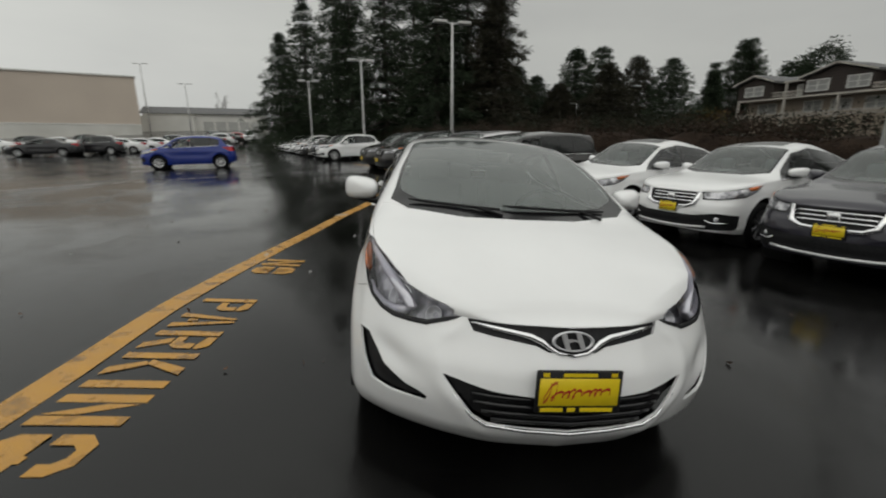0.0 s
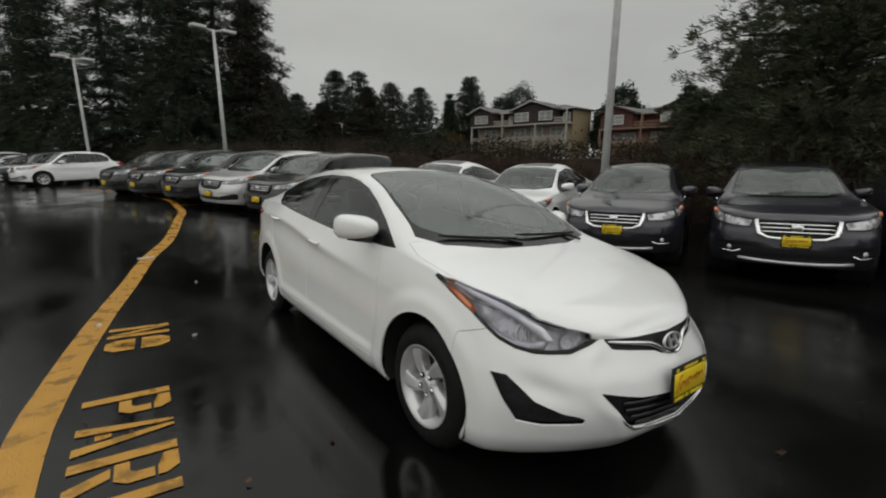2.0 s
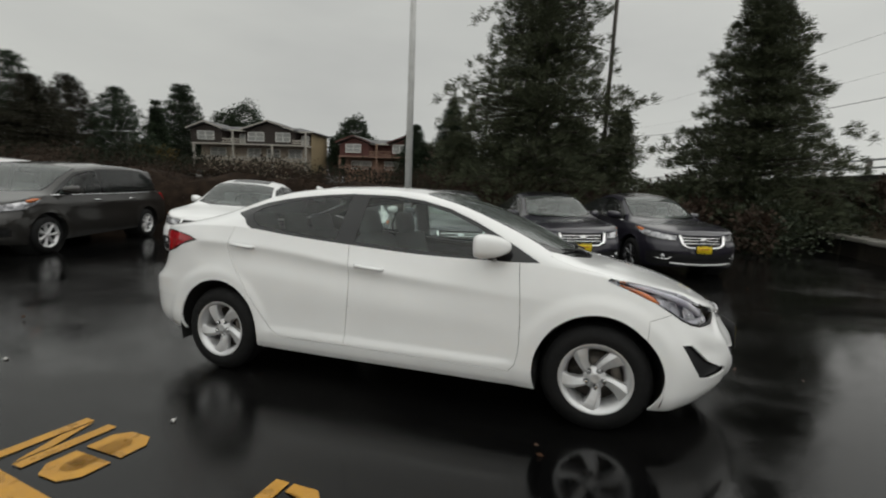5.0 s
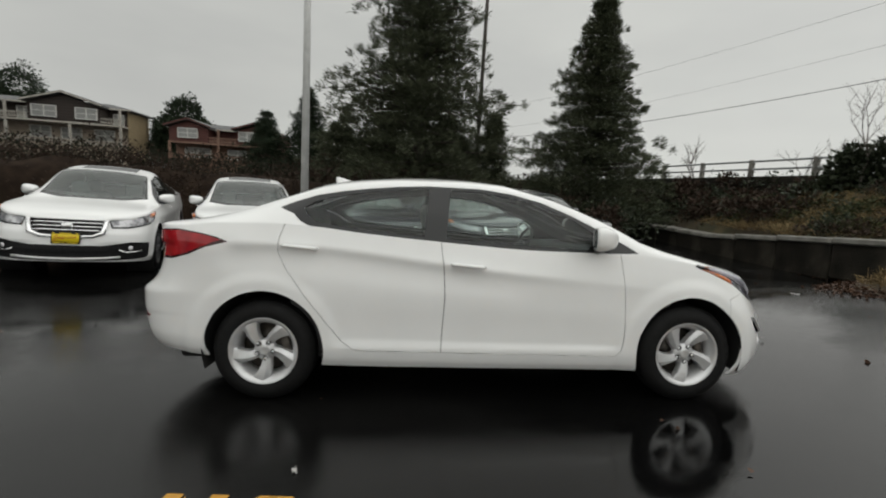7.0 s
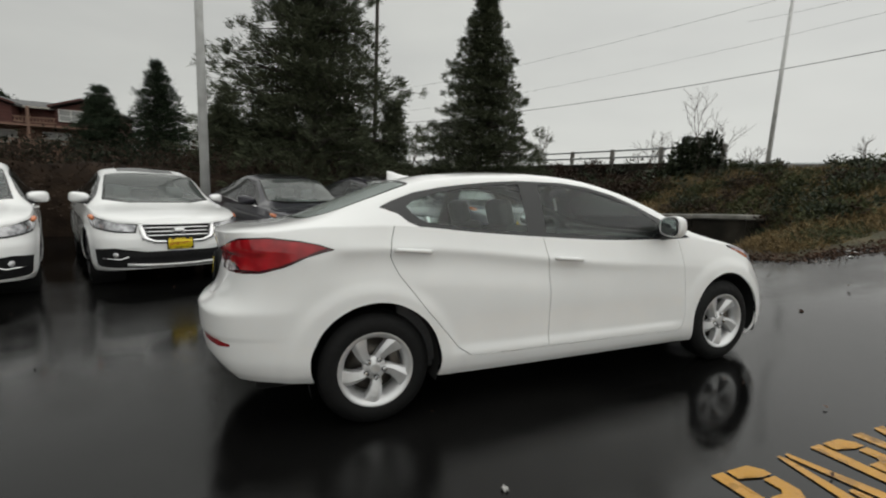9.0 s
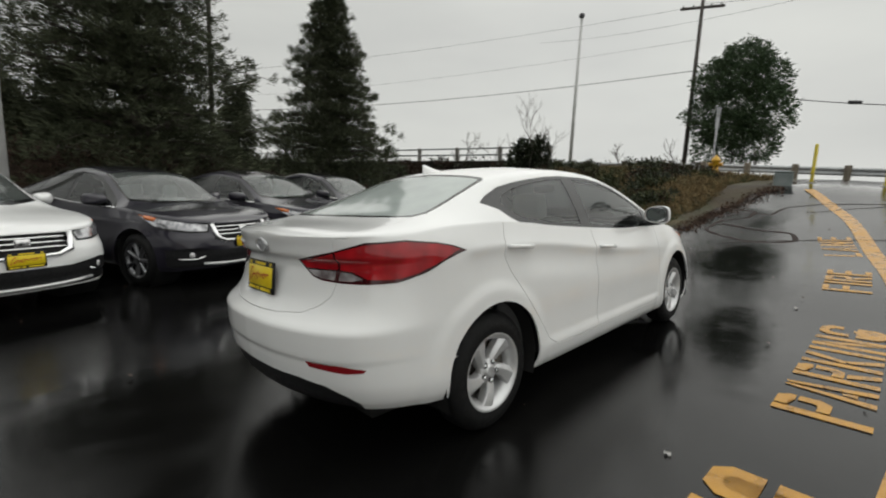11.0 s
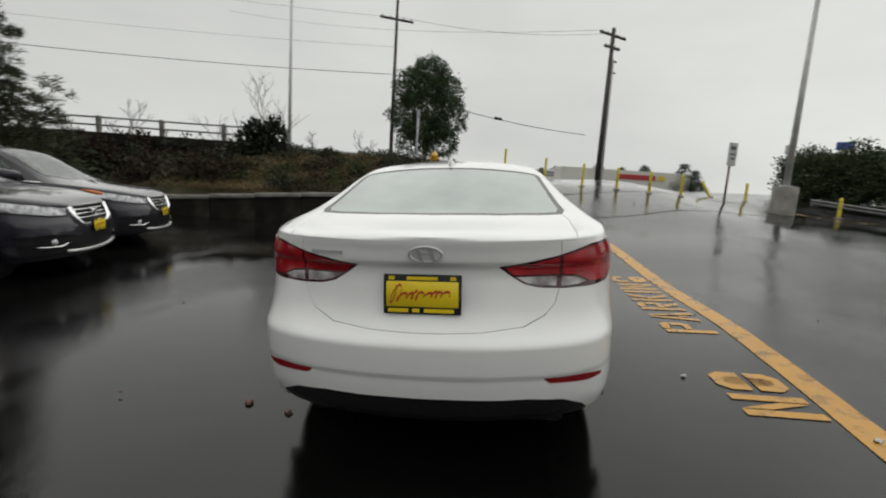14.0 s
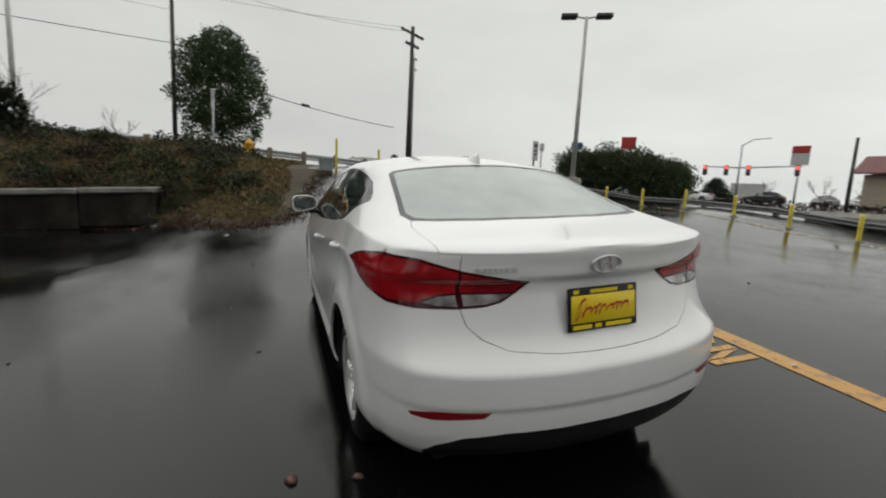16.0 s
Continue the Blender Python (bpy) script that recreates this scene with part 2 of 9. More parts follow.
# ---- surface materials of the setting ----
def asphalt_material():
    """Rain-wet, patched asphalt: thin standing water, damp grit, oil-dark stains."""
    m = material("wet_asphalt", (0.035, 0.035, 0.037), 0.2, 0.0, 0.5)
    t = m.node_tree
    n, l, p = t.nodes, t.links, bsdf(m)
    tc = n.new("ShaderNodeTexCoord")

    def noise_at(scale, detail, distortion=0.0, stretch=(1, 1, 1)):
        mp = n.new("ShaderNodeMapping")
        mp.inputs["Scale"].default_value = stretch
        l.new(tc.outputs["Object"], mp.inputs["Vector"])
        q = n.new("ShaderNodeTexNoise")
        q.inputs["Scale"].default_value, q.inputs["Detail"].default_value, q.inputs["Distortion"].default_value = scale, detail, distortion
        l.new(mp.outputs["Vector"], q.inputs["Vector"])
        return q.outputs["Fac"]

    def ranged(fac, a, b, lo, hi):
        r = n.new("ShaderNodeMapRange")
        r.inputs["From Min"].default_value, r.inputs["From Max"].default_value = a, b
        r.inputs["To Min"].default_value, r.inputs["To Max"].default_value = lo, hi
        l.new(fac, r.inputs["Value"])
        return r.outputs["Result"]

    broad = noise_at(0.16, 5, 0.6)
    blotch = noise_at(0.9, 6, 0.4, (1.0, 0.55, 1.0))
    grit = noise_at(130, 3)
    colour = n.new("ShaderNodeValToRGB")
    colour.color_ramp.elements[0].position, colour.color_ramp.elements[0].color = 0.32, (0.0020, 0.0020, 0.0021, 1)
    colour.color_ramp.elements[1].position, colour.color_ramp.elements[1].color = 0.70, (0.0085, 0.0083, 0.0080, 1)
    l.new(blotch, colour.inputs["Fac"])
    speck = n.new("ShaderNodeMix")
    speck.data_type, speck.blend_type = "RGBA", "MULTIPLY"
    speck.inputs["Factor"].default_value = 0.5
    sr = n.new("ShaderNodeValToRGB")
    sr.color_ramp.elements[0].position, sr.color_ramp.elements[0].color = 0.35, (0.35, 0.35, 0.35, 1)
    sr.color_ramp.elements[1].position, sr.color_ramp.elements[1].color = 0.68, (1.5, 1.5, 1.5, 1)
    l.new(grit, sr.inputs["Fac"])
    l.new(colour.outputs["Color"], speck.inputs["A"])
    l.new(sr.outputs["Color"], speck.inputs["B"])
    l.new(speck.outputs["Result"], p.inputs["Base Color"])
    wet = ranged(broad, 0.42, 0.62, 0.045, 0.10)
    fine = ranged(blotch, 0.40, 0.62, -0.03, 0.085)
    # the film of water stands deepest along the low side of the lot
    sx = n.new("ShaderNodeSeparateXYZ")
    l.new(tc.outputs["Object"], sx.inputs["Vector"])
    low_side = ranged(sx.outputs["X"], -0.6, 1.8, 0.035, 0.0)
    worn = ranged(noise_at(5.5, 8), 0.48, 0.68, 0.0, 0.07)
    total = wet
    for more in (fine, low_side, worn):
        add = n.new("ShaderNodeMath")
        add.operation = "ADD"
        l.new(total, add.inputs[0])
        l.new(more, add.inputs[1])
        total = add.outputs["Value"]
    least = n.new("ShaderNodeMath")
    least.operation = "MAXIMUM"
    least.inputs[1].default_value = 0.085
    l.new(total, least.inputs[0])
    l.new(least.outputs["Value"], p.inputs["Roughness"])
    b = n.new("ShaderNodeBump")
    b.inputs["Distance"].default_value = 0.004
    l.new(ranged(blotch, 0.42, 0.60, 0.04, 0.26), b.inputs["Strength"])
    l.new(grit, b.inputs["Height"])
    b2 = n.new("ShaderNodeBump")
    b2.inputs["Distance"].default_value, b2.inputs["Strength"].default_value = 0.008, 0.12
    l.new(noise_at(7.0, 6), b2.inputs["Height"])
    l.new(b.outputs["Normal"], b2.inputs["Normal"])
    # coarse stones standing through the film of water
    b3 = n.new("ShaderNodeBump")
    b3.inputs["Distance"].default_value = 0.003
    l.new(ranged(worn, 0.0, 0.05, 0.05, 0.20), b3.inputs["Strength"])
    l.new(noise_at(42, 5), b3.inputs["Height"])
    l.new(b2.outputs["Normal"], b3.inputs["Normal"])
    l.new(b3.outputs["Normal"], p.inputs["Normal"])
    p.inputs["IOR"].default_value = 1.37
    return m


ASPHALT = asphalt_material()
YELLOW_PAINT = grain(material("worn_yellow_road_paint", (0.6, 0.3, 0.03), 0.35), ((0.30, (0.20, 0.098, 0.012)), (0.45, (0.44, 0.215, 0.022)), (0.75, (0.52, 0.265, 0.032))), scale=7, rough=(0.22, 0.42), bump=0.25, bump_scale=90)
FADED_YELLOW = grain(material("faded_yellow_road_paint", (0.2, 0.13, 0.04), 0.3), ((0.30, (0.03, 0.025, 0.015)), (0.5, (0.20, 0.13, 0.04)), (0.75, (0.32, 0.20, 0.06))), scale=4, rough=(0.15, 0.35), bump=0.2, bump_scale=90)
WHITE_PAINT = grain(material("worn_white_road_paint", (0.5, 0.5, 0.48), 0.4), ((0.32, (0.10, 0.10, 0.10)), (0.5, (0.36, 0.33, 0.30)), (0.7, (0.46, 0.42, 0.38))), scale=5, rough=(0.2, 0.4), bump=0.2, bump_scale=90)

# ---- ground: one sheet to the horizon ----
gx = np.unique(np.concatenate([-np.geomspace(30, 1500, 26), np.arange(-30, 30.1, 0.6), np.geomspace(30, 1500, 26)]).round(3))
gy = np.unique(np.concatenate([-np.geomspace(30, 1500, 26), np.arange(-30, 40.1, 0.6), np.geomspace(40, 1500, 26)]).round(3))
GX, GY = np.meshgrid(gx, gy)
GZ = land(GX, GY)
bm = bmesh.new()
grid = [[bm.verts.new((GX[j, i], GY[j, i], GZ[j, i])) for i in range(len(gx))] for j in range(len(gy))]
for j in range(len(gy) - 1):
    for i in range(len(gx) - 1):
        bm.faces.new((grid[j][i], grid[j][i + 1], grid[j + 1][i + 1], grid[j + 1][i]))
tagged(part("ground", bm, ASPHALT), "rain-wet dark asphalt of a large sloping car park", "ground", kind="structure")


# ---- painted lines ----
def painted_band(name, pts, width, mat, label, lift=0.005, steps=8):
    """A painted line along plan points, laid on the land."""
    pts = np.array(pts, float)
    d = np.concatenate([[0], np.cumsum(np.hypot(*np.diff(pts, axis=0).T))])
    fx, fy = smooth_curve(*zip(d, pts[:, 0])), smooth_curve(*zip(d, pts[:, 1]))
    s = np.linspace(0, d[-1], max(4, int(d[-1] / 0.25)))
    x, y = fx(s), fy(s)
    tx, ty = np.gradient(x), np.gradient(y)
    ln = np.hypot(tx, ty)
    nx, ny = -ty / ln, tx / ln
    bm = bmesh.new()
    rows = []
    for i in range(len(s)):
        row = []
        for k in (-0.5, 0.0, 0.5):
            wob = 0.006 * noise.noise((s[i] * 3, k * 7, 1.3)) if k else 0
            px, py = x[i] + nx[i] * (k * width + wob), y[i] + ny[i] * (k * width + wob)
            row.append(bm.verts.new((px, py, land_z(px, py) + lift)))
        rows.append(row)
    for a, b in zip(rows, rows[1:]):
        for k in range(2):
            bm.faces.new((a[k], a[k + 1], b[k + 1], b[k]))
    return tagged(part(name, bm, mat), label, "line", kind="structure")


painted_band("road_line", [(-0.80, -10.1), (-1.25, -9.0), (-1.68, -7.6), (-2.03, -5.64), (-2.33, -3.44), (-2.41, -1.6), (-2.42, -0.4), (-2.33, 0.7), (-2.2, 1.7), (-1.97, 3.06), (-1.70, 4.7), (-1.36, 6.0), (-0.95, 8.5), (-0.68, 10.6), (-0.68, 13.0), (-1.08, 15.4), (-2.0, 18.7), (-3.2, 21.0)], 0.18, YELLOW_PAINT, "broad worn yellow curved fire lane line on wet asphalt")


# ---- stencilled lettering of the fire lane ----
def stroke(*pts):
    return list(pts)


def stencil(ch):
    """Outlines of a stencilled capital in a box one high; the cuts of the stencil stay open."""
    w, s = 0.62, 0.17
    if ch == "N":
        return [stroke((0, 0), (s, 0), (s, 1), (0, 1)), stroke((w - s, 0), (w, 0), (w, 1), (w - s, 1)), stroke((s + 0.03, 0.98), (s + 0.03, 0.60), (w - s - 0.03, 0.02), (w - s - 0.03, 0.40))]
    if ch in "OG":
        top = stroke((0, 0.55), (s, 0.55), (s, 0.78), (0.25, 0.86), (0.37, 0.86), (w - s, 0.78), (w - s, 0.66 if ch == "G" else 0.55), (w, 0.66 if ch == "G" else 0.55), (w, 0.85), (0.47, 1), (0.15, 1), (0, 0.85))
        low = stroke((0, 0.45), (0, 0.15), (0.15, 0), (0.47, 0), (w, 0.15), (w, 0.45), (w - s, 0.45), (w - s, 0.22), (0.37, 0.14), (0.25, 0.14), (s, 0.22), (s, 0.45))
        more = [stroke((0.34, 0.38), (w - s, 0.38), (w - s, 0.50), (0.34, 0.50))] if ch == "G" else []
        return [top, low] + more
    if ch == "P" or ch == "R":
        shape = [stroke((0, 0), (s, 0), (s, 1), (0, 1)), stroke((s + 0.05, 1), (s + 0.05, 0.86), (0.40, 0.86), (0.45, 0.80), (w, 0.80), (w, 0.88), (0.52, 1)), stroke((0.45, 0.77), (0.45, 0.60), (0.40, 0.55), (s + 0.05, 0.55), (s + 0.05, 0.41), (0.52, 0.41), (w, 0.53), (w, 0.77))]
        return shape + ([stroke((0.26, 0.38), (0.44, 0.38), (w + 0.02, 0), (w - 0.17, 0))] if ch == "R" else [])
    if ch == "A":
        return [stroke((0, 0), (s, 0), (0.29, 0.93), (0.27, 1), (0.22, 1)), stroke((w, 0), (w - s, 0), (0.33, 0.93), (0.35, 1), (0.40, 1)), stroke((0.25, 0.20), (0.37, 0.20), (0.345, 0.36), (0.275, 0.36))]
    if ch == "K":
        return [stroke((0, 0), (s, 0), (s, 1), (0, 1)), stroke((s + 0.04, 0.46), (w - 0.19, 1), (w, 1), (s + 0.16, 0.44)), stroke((s + 0.08, 0.40), (s + 0.18, 0.47), (w + 0.02, 0), (w - 0.18, 0))]
    if ch == "I":
        return [stroke((0, 0), (s, 0), (s, 1), (0, 1))]
    if ch == "L":
        return [stroke((0, 0.18), (s, 0.18), (s, 1), (0, 1)), stroke((0, 0), (w - 0.06, 0), (w - 0.06, 0.14), (0, 0.14))]
    bars = [(0.86, 1.0), (0.44, 0.58)] + ([(0.0, 0.14)] if ch == "E" else [])
    return [stroke((0, 0), (s, 0), (s, 1), (0, 1))] + [stroke((s + 0.04, a), (w - 0.04, a), (w - 0.04, b), (s + 0.04, b)) for a, b in bars]


def ground_word(word, x, y, turn, high, wide, lean=0.0):
    """A word painted on the land: x, y is the foot of its first letter; turn the way it reads."""
    d = Vector((math.cos(radians(turn)), math.sin(radians(turn))))
    u = Vector((math.cos(radians(turn + 90 + lean)), math.sin(radians(turn + 90 + lean))))
    holder = thing("painted_word", "worn yellow stencilled word " + word + " on wet asphalt", "road marking", "fire lane wording", pose(x, y, land_z(x, y)), kind="structure")
    at = 0.0
    for ch in word:
        bm = bmesh.new()
        for out in stencil(ch):
            vs = []
            for a, b in out:
                q = d * ((at + a) * wide) + u * (b * high)
                vs.append(bm.verts.new((q.x, q.y, land_z(x + q.x, y + q.y) - land_z(x, y) + 0.006)))
            bm.faces.new(vs)
        bmesh.ops.triangulate(bm, faces=bm.faces[:])
        for f in bm.faces:
            f.normal_update()
            if f.normal.z < 0:
                f.normal_flip()
        part("letter", bm, YELLOW_PAINT, holder, smooth=False)
        at += (0.17 if ch == "I" else 0.62) + 0.16
    return holder


ground_word("NO", -2.12, 1.44, -93, 0.42, 0.41)
ground_word("PARKING", -2.22, 0.06, -91.5, 0.42, 0.43)
ground_word("FIRE", -2.13, -3.25, -88, 0.40, 0.40)
ground_word("LANE", -1.98, -5.15, -80, 0.40, 0.40)


# ---- a kit for car bodies: a wall wrapped round the plan and a lid over it, cut into panels ----
def inside(poly, a, b):
    """Which of the points (a, b) lie within a polygon."""
    a, b = np.asarray(a), np.asarray(b)
    hit = np.zeros(a.shape, bool)
    n = len(poly)
    for i in range(n):
        (x0, y0), (x1, y1) = poly[i], poly[(i + 1) % n]
        if y0 == y1:
            continue
        cross = ((y0 > b) != (y1 > b)) & (a < (x1 - x0) * (b - y0) / (y1 - y0) + x0)
        hit ^= cross
    return hit


def circle(cy, cz, r, n=40):
    return [(cy + r * math.cos(2 * math.pi * i / n), cz + r * math.sin(2 * math.pi * i / n)) for i in range(n)]


class Shape:
    """The surface of one car. front is -y, the plan outline runs from the nose round the side (+x) to the tail."""

    def __init__(self, outline, nose, tail, width, sill, shoulder, centre, rail_x, rail_z, bulge=None, crown=2.0, fillet=0.05, relief=None):
        o = np.array(outline, float)
        d = np.concatenate([[0], np.cumsum(np.hypot(*np.diff(o, axis=0).T))])
        self.length = d[-1]
        self.ox, self.oy = smooth_curve(*zip(d, o[:, 0])), smooth_curve(*zip(d, o[:, 1]))
        self.nose, self.tail, self.width = smooth_curve(*nose), smooth_curve(*tail), smooth_curve(*width)
        self.sill, self.shoulder, self.centre = smooth_curve(*sill), smooth_curve(*shoulder), smooth_curve(*centre)
        self.rail_x, self.rail_z = smooth_curve(*rail_x), smooth_curve(*rail_z)
        self.bulge, self.crown, self.fillet, self.relief = bulge, crown, fillet, relief
        self.front, self.back = float(o[0, 1]), float(o[-1, 1])
        s = np.linspace(0, d[-1], 2000)
        self.tab = s, self.ox(s), self.oy(s)

    def p(self, tag, v):
        """The place along the outline: F and R by x at nose and tail, S by y along the side."""
        s, x, y = self.tab
        half = len(s) // 2
        if tag == "S":
            return float(s[np.argmin(abs(y - v))])
        if v <= 0:
            return -0.02 if tag == "F" else self.length + 0.02
        if tag == "F":
            k = slice(0, half)
        else:
            k = slice(half, len(s))
        return float(s[k][np.argmin(abs(x[k] - v))])

    def wall(self, p, z):
        bx, by = self.ox(p), self.oy(p)
        lo, hi = self.sill(by), self.shoulder(by)
        v = (z - lo) / (hi - lo)
        x = bx * self.width(v)
        y = by + self.nose(z) * ease(-self.front - 0.9, -self.front, -by) + self.tail(z) * ease(self.back - 0.9, self.back, by)
        if self.bulge is not None:
            x = x + self.bulge(y, z) * np.clip(bx / 0.8, 0, 1)
        if self.relief is not None:
            y = y + self.relief(bx, z) * ease(1.70, 1.95, -by)
        return x, y, z

    def lid_rows(self, p, n_side, n_fil, n_top):
        """Sections from the shoulder over the rail to the middle."""
        zs = self.shoulder(self.oy(p))
        xs, ys, _ = self.wall(p, zs)
        zc = self.centre(ys)
        xr = np.minimum(self.rail_x(ys), xs * 0.93)
        zr = np.minimum(self.rail_z(ys), zc - 0.004)
        fade = np.clip(xs / 0.5, 0, 1)
        zr = zs + (zr - zs) * fade + (1 - fade) * (zc - zs) * 0.5
        span = np.hypot(xs - xr, zr - zs)
        c = np.minimum(self.fillet, 0.4 * span)
        t1 = 1 - c / np.maximum(span, 1e-6)
        c2 = np.minimum(self.fillet, 0.5 * xr)
        top = lambda x: zc - (zc - zr) * np.power(np.clip(x / np.maximum(xr, 1e-6), 0, 1), self.crown)
        rows = []
        for k in range(n_side):
            t = t1 * k / (n_side - 1)
            out = 0.016 * np.sin(math.pi * np.clip(t, 0, 1)) * fade
            rows.append((xs + (xr - xs) * t + out, ys, zs + (zr - zs) * t))
        ax, az = rows[-1][0], rows[-1][2]
        bx, bz = xr - c2, top(xr - c2)
        for k in range(1, n_fil):
            t = k / n_fil
            rows.append(((1 - t) ** 2 * ax + 2 * t * (1 - t) * xr + t * t * bx, ys, (1 - t) ** 2 * az + 2 * t * (1 - t) * zr + t * t * bz))
        for k in range(n_top):
            x = bx * (1 - k / (n_top - 1))
            rows.append((x, ys, top(x)))
        return rows


def score_lines(bm, poly, i, j, snap, ahead=None):
    """Cut a mesh along a polygon drawn in the plane of its axes i and j."""
    k = 3 - i - j
    n = len(poly)
    for q in range(n):
        a, b = poly[q], poly[(q + 1) % n]
        lo = (min(a[0], b[0]) - 0.03, min(a[1], b[1]) - 0.03)
        hi = (max(a[0], b[0]) + 0.03, max(a[1], b[1]) + 0.03)
        d = Vector((0, 0, 0))
        d[i], d[j] = b[1] - a[1], a[0] - b[0]
        if d.length < 1e-6:
            continue
        at = Vector((0, 0, 0))
        at[i], at[j] = a
        geom = set()
        for f in bm.faces:
            co = f.verts[0].co
            if lo[0] < co[i] < hi[0] and lo[1] < co[j] < hi[1] and (ahead is None or ahead(f)):
                geom.add(f)
                geom.update(f.edges)
                geom.update(f.verts)
        if geom:
            bmesh.ops.bisect_plane(bm, geom=list(geom), dist=snap, plane_co=at, plane_no=d.normalized())


def cut_body(shape, regions, holes, res=0.026, wall_rows=36, lid=(16, 5, 16)):
    """The half body as a grid cut along the panel outlines. Returns places, faces and each face's region."""
    n = int(shape.length / res)
    s = np.linspace(0, shape.length, n)
    lo, hi = shape.sill(shape.oy(s)), shape.shoulder(shape.oy(s))
    wall_polys = [(nm, [(shape.p(t, v), z) for t, v, z in poly]) for nm, space, poly in regions if space == "wall"]
    hole_polys = [[(shape.p("S", y), z) for y, z in poly] for poly in holes]
    bm = bmesh.new()
    grid = [[bm.verts.new((s[i], lo[i] + (hi[i] - lo[i]) * j / (wall_rows - 1), 0)) for i in range(n)] for j in range(wall_rows)]
    for j in range(wall_rows - 1):
        for i in range(n - 1):
            bm.faces.new((grid[j][i], grid[j][i + 1], grid[j + 1][i + 1], grid[j + 1][i]))
    snap = 0.0006
    for poly in hole_polys + [q for _, q in wall_polys]:
        score_lines(bm, poly, 0, 1, snap)
    bm.verts.index_update()
    pz = np.array([v.co[:2] for v in bm.verts])
    X, Y, Z = shape.wall(pz[:, 0], pz[:, 1])
    top_v = (pz[:, 1] - shape.sill(shape.oy(pz[:, 0]))) / (shape.shoulder(shape.oy(pz[:, 0])) - shape.sill(shape.oy(pz[:, 0])))
    places = [np.stack([X, Y, Z, (top_v > 0.998).astype(float)], -1)]
    faces, names = [], []
    centres = np.array([f.calc_center_median()[:2] for f in bm.faces])
    lab = np.full(len(centres), "body", dtype=object)
    for nm, poly in wall_polys[::-1]:
        lab[inside(poly, centres[:, 0], centres[:, 1])] = nm
    for poly in hole_polys:
        lab[inside(poly, centres[:, 0], centres[:, 1])] = ""
    for f, nm in zip(bm.faces, lab):
        if nm:
            faces.append([v.index for v in f.verts])
            names.append(nm)
    bm.free()
    base = len(places[0])
    rows = shape.lid_rows(s, *lid)
    bm = bmesh.new()
    seam = bm.verts.layers.float.new("seam")
    grid = [[bm.verts.new((r[0][i], r[1][i], r[2][i])) for i in range(n)] for r in rows]
    for v in grid[0]:
        v[seam] = 1.0
    for j in range(len(rows) - 1):
        for i in range(n - 1):
            try:
                bm.faces.new((grid[j][i], grid[j][i + 1], grid[j + 1][i + 1], grid[j + 1][i]))
            except ValueError:
                pass
    bm.normal_update()
    steep = lambda f: abs(f.normal.x) > 0.3
    for nm, space, poly in regions:
        if space == "side":
            score_lines(bm, poly, 1, 2, snap, steep)
        elif space == "top":
            score_lines(bm, poly, 0, 1, snap)
    bm.verts.index_update()
    bm.normal_update()
    places.append(np.array([(*v.co[:], float(v[seam] > 0.98)) for v in bm.verts]))
    C = np.array([f.calc_center_median()[:] for f in bm.faces])
    nx = np.array([abs(f.normal.x) for f in bm.faces])
    lab = np.full(len(C), "body", dtype=object)
    for nm, space, poly in regions[::-1]:
        if space == "side":
            lab[inside(poly, C[:, 1], C[:, 2]) & (nx > 0.3)] = nm
        elif space == "top":
            lab[inside(poly, C[:, 0], C[:, 1])] = nm
    for f, nm in zip(bm.faces, lab):
        faces.append([v.index + base for v in f.verts])
        names.append(nm)
    bm.free()
    return np.concatenate(places), faces, names


